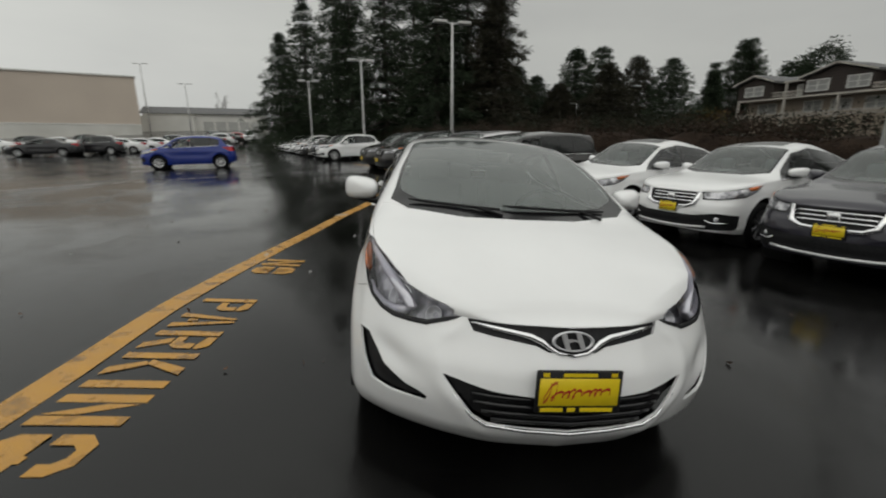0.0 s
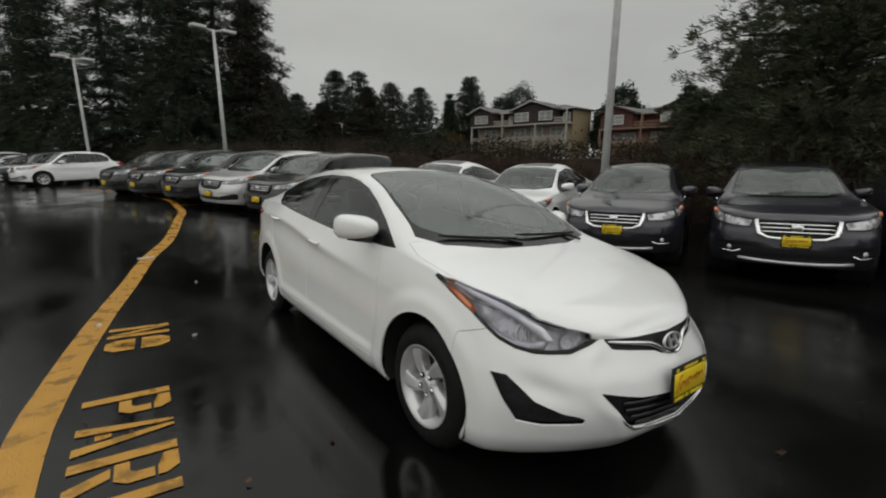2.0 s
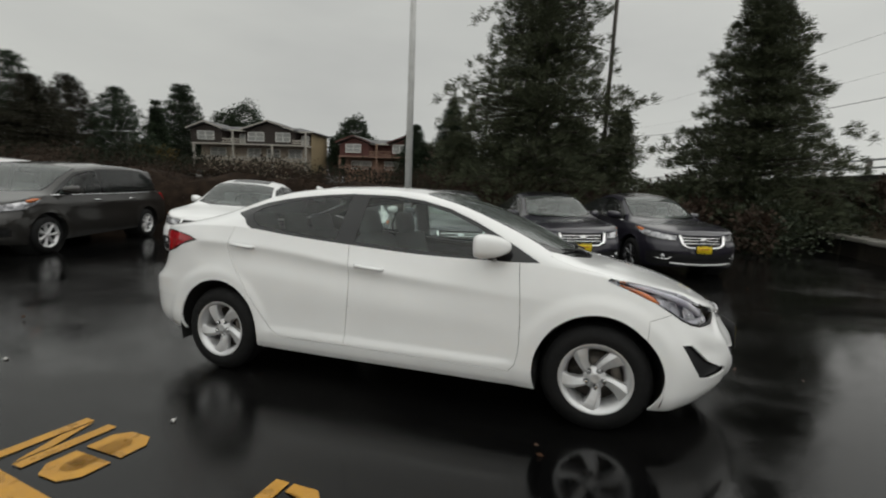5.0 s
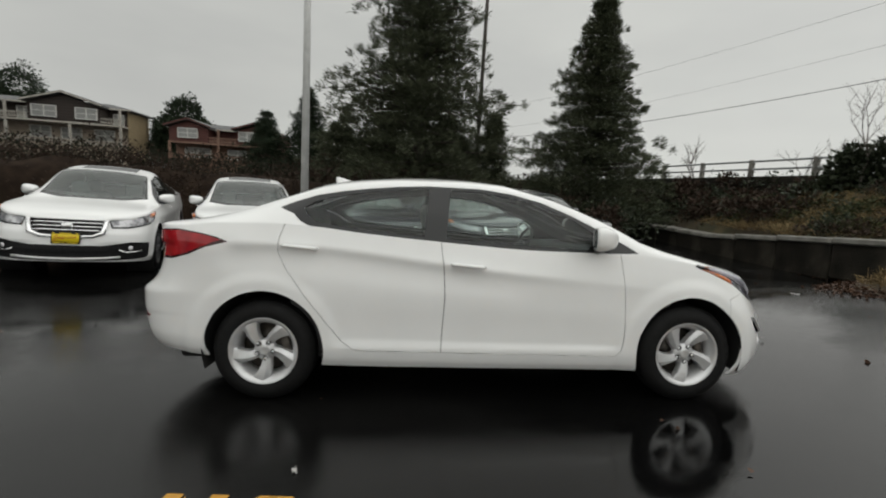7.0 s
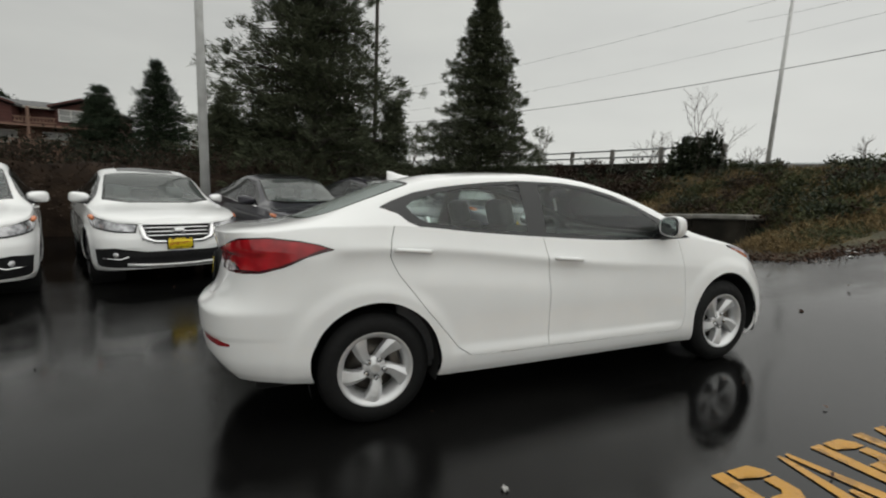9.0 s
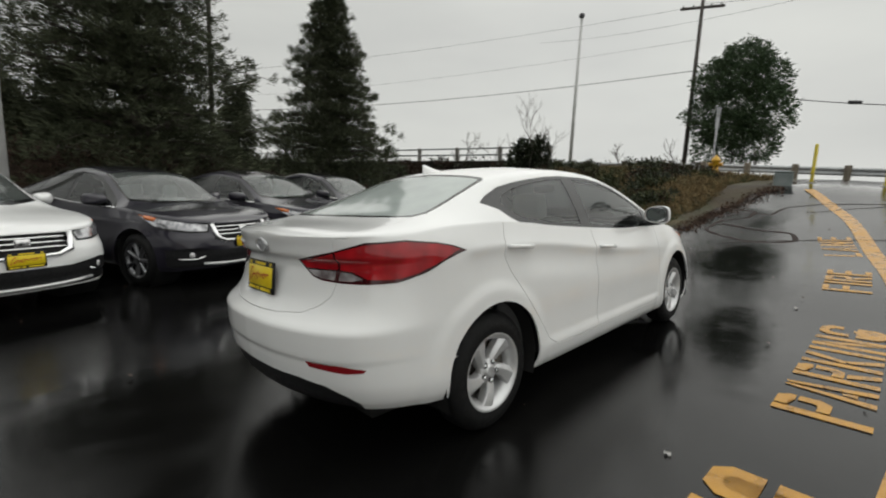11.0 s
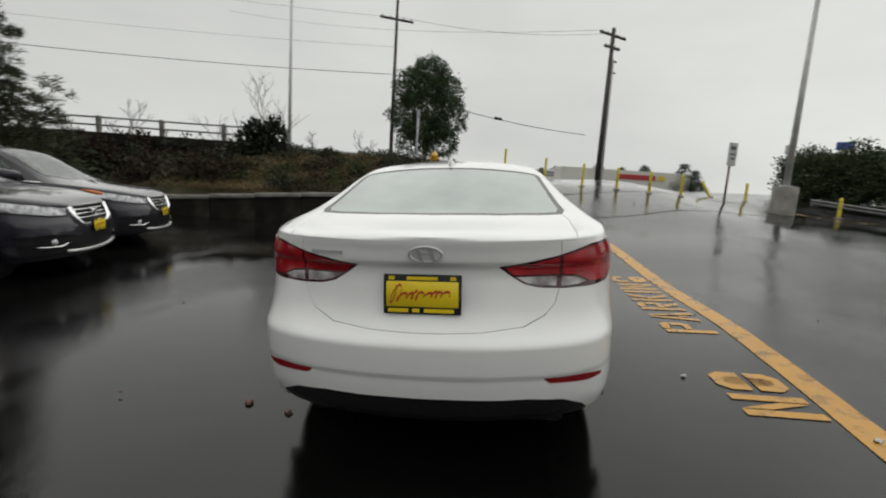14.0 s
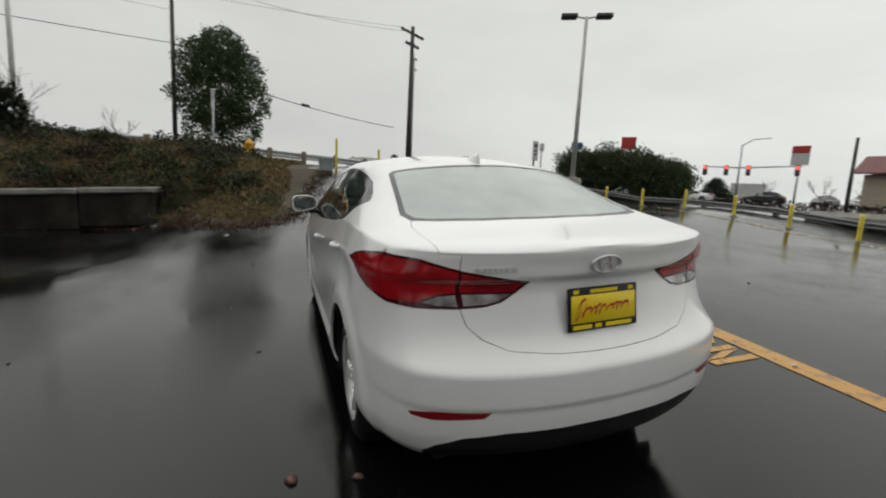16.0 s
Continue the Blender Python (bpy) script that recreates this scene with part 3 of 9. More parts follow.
def body_mesh(places, quads, names, want, side=0, push=0.0, gap=0.0, depth=0.0, weld=0.0009):
    """A bmesh of the wanted regions. side: 0 both halves in one, 1 or -1 one half. push: along the normals; gap: the edge drawn in; depth: the edge turned in."""
    bm = bmesh.new()
    seam = set()
    for sgn in ((1, -1) if side == 0 else (side,)):
        made = {}
        for q, nm in zip(quads, names):
            if nm not in want:
                continue
            vs = []
            for k in q:
                if k not in made:
                    x, y, z, joint = places[k]
                    made[k] = bm.verts.new((sgn * x, y, z))
                    if joint:
                        seam.add((round(sgn * x, 3), round(y, 3), round(z, 3)))
                if made[k] not in vs:
                    vs.append(made[k])
            if len(vs) > 2:
                try:
                    bm.faces.new(vs if sgn == 1 else vs[::-1])
                except ValueError:
                    pass
    bmesh.ops.remove_doubles(bm, verts=bm.verts[:], dist=weld)
    bmesh.ops.recalc_face_normals(bm, faces=bm.faces[:])
    bm.normal_update()
    if bm.faces:
        # outward: away from a point in the car
        mid = Vector((0 if side == 0 else side * 0.3, 0, 0.6))
        score = sum((f.calc_center_median() - mid).dot(f.normal) for f in bm.faces)
        if score < 0:
            bmesh.ops.reverse_faces(bm, faces=bm.faces[:])
            bm.normal_update()
    nrm = {v: v.normal.copy() for v in bm.verts}
    on_seam = {v: (round(v.co.x, 3), round(v.co.y, 3), round(v.co.z, 3)) in seam for v in bm.verts}
    if push:
        for v in bm.verts:
            v.co += nrm[v] * push
    edge = [e for e in bm.edges if len(e.link_faces) == 1 and not (on_seam[e.verts[0]] and on_seam[e.verts[1]]) and not (side == 0 and abs(e.verts[0].co.x) < 0.002 and abs(e.verts[1].co.x) < 0.002)]
    if gap:
        moves = {}
        for e in edge:
            f = e.link_faces[0]
            d = f.normal.cross(e.verts[1].co - e.verts[0].co)
            if d.length < 1e-9:
                continue
            d.normalize()
            if d.dot(f.calc_center_median() - e.verts[0].co) < 0:
                d = -d
            ln = e.calc_length()
            for v in e.verts:
                moves.setdefault(v, []).append(d * ln)
        for v, ds in moves.items():
            m = sum(ds, Vector())
            if m.length > 0.3 * sum(q.length for q in ds):
                v.co += m.normalized() * gap
    if depth:
        for e in edge:
            e.smooth = False
        got = bmesh.ops.extrude_edge_only(bm, edges=edge)
        for v in [g for g in got["geom"] if isinstance(g, bmesh.types.BMVert)]:
            old = [w for e in v.link_edges for w in (e.other_vert(v),) if w in nrm]
            if old:
                v.co -= nrm[old[0]] * depth
    return bm


def surface_point(shape, tag, v, z, out=0.0):
    """A point of the wall and its outward normal."""
    p = min(max(shape.p(tag, v), 0.0), shape.length)
    at = lambda a, b: Vector([float(q) for q in shape.wall(np.array(a), np.array(b))])
    c = at(p, z)
    nrm = (at(min(p + 0.01, shape.length), z) - at(max(p - 0.01, 0), z)).cross(at(p, z + 0.01) - at(p, z - 0.01)).normalized()
    if nrm.dot(c - Vector((0, c.y * 0.6, c.z))) < 0:
        nrm = -nrm
    return c + nrm * out, nrm


# ---- wheels ----
def build_wheel(parent, name, at, side, radius, rim, width, mats, spokes=5, swirl=-19.0, label=""):
    """A wheel whose face looks to side (+1 or -1 in x): tyre, rim, spokes, hub, brake disc."""
    w = new(name)
    w.parent = parent
    w.matrix_basis = pose(*at, 0, 0, 0 if side > 0 else 180)
    if label:
        tagged(w, label)
    h = width / 2
    bm = bmesh.new()
    lathe(bm, [(-h + 0.01, rim - 0.012), (-h, rim + 0.02), (-h + 0.004, radius - 0.045), (-h + 0.03, radius - 0.012), (-h + 0.055, radius), (-h + 0.062, radius - 0.008), (-h + 0.07, radius), (-0.006, radius), (0, radius - 0.009), (0.006, radius), (h - 0.07, radius), (h - 0.062, radius - 0.008), (h - 0.055, radius), (h - 0.03, radius - 0.012), (h - 0.006, radius - 0.045), (h - 0.001, radius - 0.075), (h - 0.004, rim + 0.022), (h - 0.012, rim - 0.008)], 40)
    part("tyre", bm, mats["tyre"], w)
    bm = bmesh.new()
    lathe(bm, [(-h + 0.012, rim - 0.004), (-0.02, rim - 0.045), (h - 0.045, rim - 0.030), (h - 0.018, rim - 0.016), (h - 0.008, rim - 0.004), (h - 0.002, rim + 0.004), (h - 0.003, rim + 0.010)], 40)
    part("rim", bm, mats["alloy"], w)
    bm = bmesh.new()
    lathe(bm, [(h - 0.115, 0.03), (h - 0.115, rim * 0.70), (h - 0.125, rim * 0.70), (h - 0.125, rim - 0.02)], 28)
    part("brake_disc", bm, mats["disc"], w)
    R = np.array([0.034, 0.058, 0.09, 0.125, 0.155, 0.176, rim - 0.010])
    W = np.array([0.025, 0.027, 0.031, 0.038, 0.046, 0.053, 0.060])
    A = np.array([0, 1, 5, 10, 14, 16.5, 18]) * swirl / 18
    X = np.array([h - 0.034, h - 0.031, h - 0.024, h - 0.019, h - 0.017, h - 0.017, h - 0.018])
    for k in range(spokes):
        bm = bmesh.new()
        rows = []
        for r, ww, a, xx in zip(R, W, A, X):
            t = radians(65 + a + 360 * k / spokes)
            d, e = Vector((0, math.cos(t), math.sin(t))), Vector((0, -math.sin(t), math.cos(t)))
            pts = [(-1.0, -0.055), (-1.0, -0.010), (-0.88, -0.004), (0.30, 0.004), (0.45, 0.002), (0.94, -0.014), (1.0, -0.020), (1.0, -0.055)]
            rows.append([bm.verts.new(d * r + e * (u * ww) + Vector((xx + dx, 0, 0))) for u, dx in pts])
        for a, b in zip(rows, rows[1:]):
            for i in range(len(a) - 1):
                bm.faces.new((a[i], a[i + 1], b[i + 1], b[i]))
        bmesh.ops.recalc_face_normals(bm, faces=bm.faces[:])
        part("spoke", bm, mats["alloy"], w, smooth=False)
    bm = bmesh.new()
    lathe(bm, [(h - 0.07, 0.066), (h - 0.042, 0.066), (h - 0.036, 0.060), (h - 0.034, 0.036), (h - 0.026, 0.034), (h - 0.022, 0.028), (h - 0.023, 0.018), (h - 0.024, 0.0005)], 24)
    part("hub", bm, mats["alloy"], w)
    for k in range(5):
        t = radians(62 + 72 * k)
        at_nut = Matrix.Translation((0, 0.053 * math.cos(t), 0.053 * math.sin(t)))
        bm = bmesh.new()
        lathe(bm, [(h - 0.040, 0.016), (h - 0.0275, 0.0155), (h - 0.0275, 0.012)], 12, m=at_nut)
        part("nut_pocket", bm, mats["inner"], w)
        bm = bmesh.new()
        lathe(bm, [(h - 0.05, 0.0115), (h - 0.024, 0.011), (h - 0.019, 0.007), (h - 0.018, 0.0005)], 6, m=at_nut)
        part("wheel_nut", bm, mats["chrome"], w, smooth=False)
    bm = bmesh.new()
    box(bm, h - 0.118, h - 0.062, 0.095, 0.150, -0.050, 0.055, 0.012, Matrix.Rotation(radians(12), 4, "X"), 2)
    part("brake_caliper", bm, mats["disc"], w)
    return w


# ---- registration frame with a yellow card ----
def plate_card(parent, at, rot, mats, seed=1):
    """A dealer's yellow card in a black frame; its writing stands as bars."""
    holder = new("licence_plate")
    holder.parent = parent
    holder.matrix_basis = Matrix.Translation(at) @ rot
    tagged(holder, "yellow dealer card with red script in a black plate frame")
    bm = bmesh.new()
    box(bm, -0.157, 0.157, 0, 0.012, -0.080, 0.080, 0.004)
    part("plate_frame", bm, mats["black_plastic"], holder)
    bm = bmesh.new()
    box(bm, -0.145, 0.145, 0.006, 0.0155, -0.050, 0.052, 0.002)
    part("card", bm, mats["plate_yellow"], holder)
    # the red script: one slanting swash, drawn as a plain running stroke
    bm = bmesh.new()
    up, low = [], []
    hump = smooth_curve((0, 0.036), (0.10, 0.038), (0.17, 0.014), (0.30, 0.010), (0.42, 0.020), (0.50, 0.011), (0.66, 0.008), (0.72, 0.013), (0.86, 0.009), (1.0, 0.012))
    for k in range(121):
        t = k / 120
        turn = t * 62 + 1.4 * math.sin(t * 17)
        x = -0.122 + 0.240 * t + (0.012 if t < 0.16 else 0.007) * math.sin(turn + 0.6)
        z = -0.010 + 0.016 * t + 0.010 * (t < 0.15) + float(hump(t)) * math.sin(turn + 1.7)
        thick = 0.0036 + 0.0022 * math.sin(turn * 0.5 + 1.0) ** 2
        for row, dz in ((up, thick), (low, -thick)):
            row.append(bm.verts.new((-x - 0.25 * z, 0.0166, z + dz)))
    for k in range(120):
        bm.faces.new((up[k], up[k + 1], low[k + 1], low[k]))
    bmesh.ops.recalc_face_normals(bm, faces=bm.faces[:])
    bm.normal_update()
    if sum(f.normal.y for f in bm.faces) < 0:
        bmesh.ops.reverse_faces(bm, faces=bm.faces[:])
    part("script", bm, mats["plate_red"], holder, smooth=False)
    # words on the frame, as bars
    for xa, xb, za, zb in ((0.055, 0.138, -0.072, -0.057), (0.010, 0.040, -0.072, -0.057), (-0.128, -0.008, -0.072, -0.057), (-0.062, 0.062, 0.058, 0.071), (0.112, 0.135, 0.058, 0.072), (-0.135, -0.112, 0.058, 0.072)):
        bm = bmesh.new()
        box(bm, xa, xb, 0.0115, 0.0135, za, zb)
        part("lettering_bar", bm, mats["plate_yellow"], holder, smooth=False)
    return holder


# ---- car materials ----
def car_paint(name, base, flake=0.0, rough=0.35):
    m = material(name, base, rough, flake, 0.16, 1.0, 0.03)
    t = m.node_tree
    n, l, p = t.nodes, t.links, bsdf(m)
    tc = n.new("ShaderNodeTexCoord")
    no = n.new("ShaderNodeTexNoise")
    no.inputs["Scale"].default_value, no.inputs["Detail"].default_value = 2.4, 5
    l.new(tc.outputs["Object"], no.inputs["Vector"])
    mix = n.new("ShaderNodeMix")
    mix.data_type = "RGBA"
    mix.inputs["A"].default_value = (*[c * 0.93 for c in base], 1)
    mix.inputs["B"].default_value = (*[min(1, c * 1.04) for c in base], 1)
    l.new(no.outputs["Fac"], mix.inputs["Factor"])
    l.new(mix.outputs["Result"], p.inputs["Base Color"])
    # a film of drizzle breaks the gloss a little
    drops = n.new("ShaderNodeTexNoise")
    drops.inputs["Scale"].default_value, drops.inputs["Detail"].default_value = 190, 2
    l.new(tc.outputs["Object"], drops.inputs["Vector"])
    b = n.new("ShaderNodeBump")
    b.inputs["Strength"].default_value, b.inputs["Distance"].default_value = 0.04, 0.002
    l.new(drops.outputs["Fac"], b.inputs["Height"])
    l.new(b.outputs["Normal"], p.inputs["Coat Normal"])
    return m


CM = {
    "white": car_paint("white_car_paint", (0.81, 0.81, 0.81)),
    "dark_blue_grey": car_paint("dark_violet_grey_car_paint", (0.022, 0.020, 0.030), 0.25),
    "brown_grey": car_paint("smoky_brown_grey_car_paint", (0.024, 0.0225, 0.021), 0.2),
    "silver": car_paint("silver_car_paint", (0.60, 0.59, 0.60), 0.4),
    "black": car_paint("black_car_paint", (0.012, 0.012, 0.014), 0.1),
    "blue": car_paint("vivid_blue_car_paint", (0.004, 0.022, 0.20), 0.12),
    "red": car_paint("red_car_paint", (0.30, 0.02, 0.02), 0.1),
    "tyre": grain(material("wet_tyre_rubber", (0.007, 0.007, 0.0073), 0.6, 0.0, 0.25), ((0.3, (0.004, 0.004, 0.0042)), (0.7, (0.009, 0.009, 0.0093))), scale=30, rough=(0.55, 0.8), bump=0.2, bump_scale=120),
    "alloy": grain(material("silver_alloy", (0.62, 0.62, 0.63), 0.32, 0.55), ((0.3, (0.56, 0.56, 0.565)), (0.7, (0.70, 0.70, 0.71))), scale=8, rough=(0.28, 0.42)),
    "disc": grain(material("brake_disc_steel", (0.12, 0.11, 0.10), 0.5, 0.6), ((0.3, (0.05, 0.045, 0.04)), (0.7, (0.17, 0.15, 0.13))), scale=14, rough=(0.4, 0.6)),
    "badge_silver": material("bright_badge_silver", (0.62, 0.62, 0.64), 0.28, 0.5, 0.6, 1.0, 0.04),
    "chrome": material("chrome_trim", (0.82, 0.82, 0.83), 0.10, 1.0),
    "black_plastic": grain(material("black_plastic", (0.012, 0.012, 0.013), 0.42, 0.0, 0.2), ((0.3, (0.008, 0.008, 0.009)), (0.7, (0.020, 0.020, 0.021))), scale=40, rough=(0.34, 0.52)),
    "gloss_black": material("gloss_black_trim", (0.008, 0.008, 0.009), 0.12),
    "inner": material("dark_inner_shell", (0.006, 0.006, 0.006), 0.85),
    "cloth": grain(material("grey_seat_cloth", (0.16, 0.16, 0.16), 0.9), ((0.3, (0.12, 0.12, 0.12)), (0.7, (0.20, 0.20, 0.20))), scale=60, bump=0.3, bump_scale=200),
    "dash": grain(material("dark_grey_dashboard", (0.05, 0.05, 0.052), 0.7), ((0.3, (0.04, 0.04, 0.042)), (0.7, (0.065, 0.065, 0.068))), scale=80, bump=0.2, bump_scale=200),
    "glass": glass("tinted_car_glass", (0.82, 0.90, 0.87), mist=0.012),
    "dark_glass": glass("privacy_car_glass", (0.10, 0.115, 0.115), mist=0.03),
    "screen_glass": glass("rain_misted_windscreen", (0.64, 0.72, 0.70), mist=0.17),
    "fleet_screen": glass("rain_specked_windscreen", (0.60, 0.69, 0.66), mist=0.10),
    "lens": glass("clear_lamp_lens", (0.94, 0.94, 0.96)),
    "red_lens": material("red_lamp_lens", (0.36, 0.008, 0.012), 0.12, 0.0, 0.5, 0.25, 0.02),
    "dark_red_lens": material("dark_red_lamp_lens", (0.22, 0.006, 0.010), 0.14, 0.0, 0.4, 0.1, 0.02),
    "smoked_red": material("smoked_red_lamp_lens", (0.045, 0.004, 0.006), 0.1, 0.0, 0.5, 0.3, 0.02),
    "amber": material("amber_lamp_lens", (0.55, 0.13, 0.02), 0.12, 0.0, 0.6, 1.0, 0.03),
    "reflector": grain(material("lamp_reflector", (0.72, 0.72, 0.76), 0.22, 0.35), ((0.3, (0.62, 0.62, 0.64)), (0.7, (0.92, 0.92, 0.94))), scale=26, detail=2, rough=(0.10, 0.25)),
    "clear_grey": grain(material("clear_grey_lamp", (0.34, 0.32, 0.33), 0.18, 0.3, 0.5, 1.0, 0.03), ((0.35, (0.16, 0.13, 0.135)), (0.65, (0.48, 0.46, 0.47))), scale=16, detail=2),
    "drl": material("white_lamp_guide", (0.66, 0.65, 0.72), 0.25, 0.0, 0.5, 1.0, 0.03),
    "plate_yellow": grain(material("yellow_card", (0.75, 0.55, 0.01), 0.4), ((0.3, (0.68, 0.50, 0.008)), (0.7, (0.80, 0.60, 0.014))), scale=9),
    "plate_red": material("red_script_ink", (0.42, 0.012, 0.02), 0.45),
    "mirror": material("mirror_glass", (0.7, 0.72, 0.72), 0.03, 1.0),
}
CM["red_lens"] = grain(CM["red_lens"], ((0.3, (0.20, 0.004, 0.008)), (0.7, (0.46, 0.012, 0.018))), scale=9, detail=2)


# ---- the white saloon in the middle ----
HERO_LINE = smooth_curve((-1.4, 0.735), (-0.8, 0.778), (-0.23, 0.828), (0.24, 0.880), (0.84, 0.955), (1.15, 0.980), (1.5, 0.986), (2.3, 0.985))


def hero_bulge(y, z):
    """The rising shoulder crease, the flared flats round the wheels and the ledge over the sill."""
    lip = sum(0.012 * (1 - ease(0.425, 0.505, np.hypot(y - c, z - 0.315))) for c in (-1.34, 1.35))
    d = z - HERO_LINE(y)
    grow = 0.30 + 0.70 * ease(-0.9, 0.2, y)
    grow = grow * ease(-1.35, -0.8, y) * (1 - ease(1.45, 1.62, y))
    over = 0.015 * np.exp(-np.maximum(d, 0) / 0.07)
    under = 0.015 * np.exp(-(np.minimum(d, 0) / 0.040) ** 2) - 0.007 * np.exp(-((d + 0.115) / 0.075) ** 2)
    swage = np.where(d > 0, over - 0.007 * np.exp(-((d + 0.115) / 0.075) ** 2), under) * grow
    scoop = -0.003 * np.exp(-((z - 0.50) / 0.09) ** 2) * ease(-0.95, -0.6, y) * (1 - ease(0.75, 1.05, y))
    low = 0.013 * (1 - ease(0.345, 0.405 + 0.02 * y, z)) * ease(-0.95, -0.75, y) * (1 - ease(0.80, 0.98, y))
    haunch = 0.026 * np.exp(-((z - 0.99) / 0.11) ** 2) * ease(1.25, 1.8, y)
    return lip + swage + scoop + low + haunch


HERO_FOLD = smooth_curve((0.24, 0.30), (0.36, 0.385), (0.49, 0.490), (0.58, 0.505), (0.70, 0.40))


def hero_relief(bx, z):
    """The folds of the front bumper: a ridge beside the intake and a hollow above each fog recess."""
    bx = np.abs(bx)
    ridge = -0.010 * np.exp(-((bx - HERO_FOLD(z)) / 0.035) ** 2) * ease(0.22, 0.32, z) * (1 - ease(0.62, 0.70, z))
    hollow = 0.026 * np.exp(-((bx - 0.665) / 0.085) ** 2 - ((z - 0.515 + 0.35 * (0.665 - bx)) / 0.050) ** 2)
    return ridge + hollow


HERO = Shape(
    outline=[(0, -2.222), (0.25, -2.193), (0.45, -2.118), (0.61, -2.018), (0.735, -1.905), (0.812, -1.78), (0.848, -1.60), (0.858, -1.35), (0.862, -0.9), (0.865, 0.0), (0.865, 0.9), (0.860, 1.35), (0.842, 1.70), (0.795, 1.93), (0.72, 2.07), (0.60, 2.155), (0.40, 2.225), (0.20, 2.26), (0, 2.27)],
    nose=[(0.15, 0.16), (0.22, 0.09), (0.30, 0.03), (0.42, 0.0), (0.52, 0.02), (0.62, 0.075), (0.70, 0.115), (0.9, 0.16)],
    tail=[(0.15, -0.20), (0.28, -0.10), (0.36, -0.045), (0.44, -0.018), (0.50, -0.010), (0.530, -0.008), (0.541, 0.0), (0.57, 0.002), (0.61, 0.003), (0.660, 0.003), (0.674, -0.006), (0.700, -0.038), (0.735, -0.072), (0.78, -0.098), (0.86, -0.122), (0.93, -0.136), (0.952, -0.136), (0.972, -0.114), (1.02, -0.108), (1.06, -0.100), (1.2, -0.12)],
    width=[(0, 0.955), (0.06, 0.985), (0.16, 1.0), (0.42, 1.0), (0.60, 0.995), (0.78, 0.975), (0.90, 0.950), (1.0, 0.925)],
    sill=[(-2.3, 0.195), (-1.9, 0.175), (-1.2, 0.20), (-0.9, 0.215), (0.9, 0.235), (1.6, 0.28), (2.3, 0.325)],
    shoulder=[(-2.3, 0.688), (-2.15, 0.692), (-2.0, 0.722), (-1.8, 0.800), (-1.45, 0.893), (-1.2, 0.932), (-1.0, 0.955), (-0.7, 0.962), (-0.36, 0.968), (0.26, 1.008), (0.74, 1.050), (1.09, 1.088), (1.35, 1.100), (1.6, 1.098), (1.9, 1.075), (2.1, 1.062), (2.3, 1.060)],
    centre=[(-2.3, 0.68), (-2.085, 0.700), (-2.0, 0.765), (-1.9, 0.815), (-1.72, 0.878), (-1.5, 0.934), (-1.34, 0.968), (-1.27, 0.985), (-1.10, 1.078), (-0.78, 1.240), (-0.45, 1.358), (-0.2, 1.415), (0.05, 1.440), (0.35, 1.449), (0.7, 1.433), (1.05, 1.388), (1.30, 1.303), (1.55, 1.205), (1.72, 1.143), (1.85, 1.116), (2.0, 1.104), (2.10, 1.098), (2.17, 1.080), (2.3, 1.06)],
    rail_x=[(-2.3, 0.60), (-2.0, 0.64), (-1.5, 0.70), (-1.2, 0.715), (-1.0, 0.700), (-0.75, 0.668), (-0.4, 0.622), (0, 0.590), (0.5, 0.580), (1.0, 0.578), (1.3, 0.602), (1.6, 0.640), (1.75, 0.66), (2.0, 0.64), (2.3, 0.60)],
    rail_z=[(-2.3, 0.68), (-2.0, 0.742), (-1.8, 0.825), (-1.5, 0.905), (-1.25, 0.965), (-1.1, 1.008), (-1.0, 1.060), (-0.75, 1.182), (-0.4, 1.308), (-0.1, 1.372), (0.2, 1.392), (0.5, 1.392), (0.8, 1.370), (1.05, 1.328), (1.3, 1.248), (1.55, 1.165), (1.75, 1.118), (2.0, 1.085), (2.3, 1.05)],
    bulge=hero_bulge, crown=2.3, fillet=0.055, relief=hero_relief)

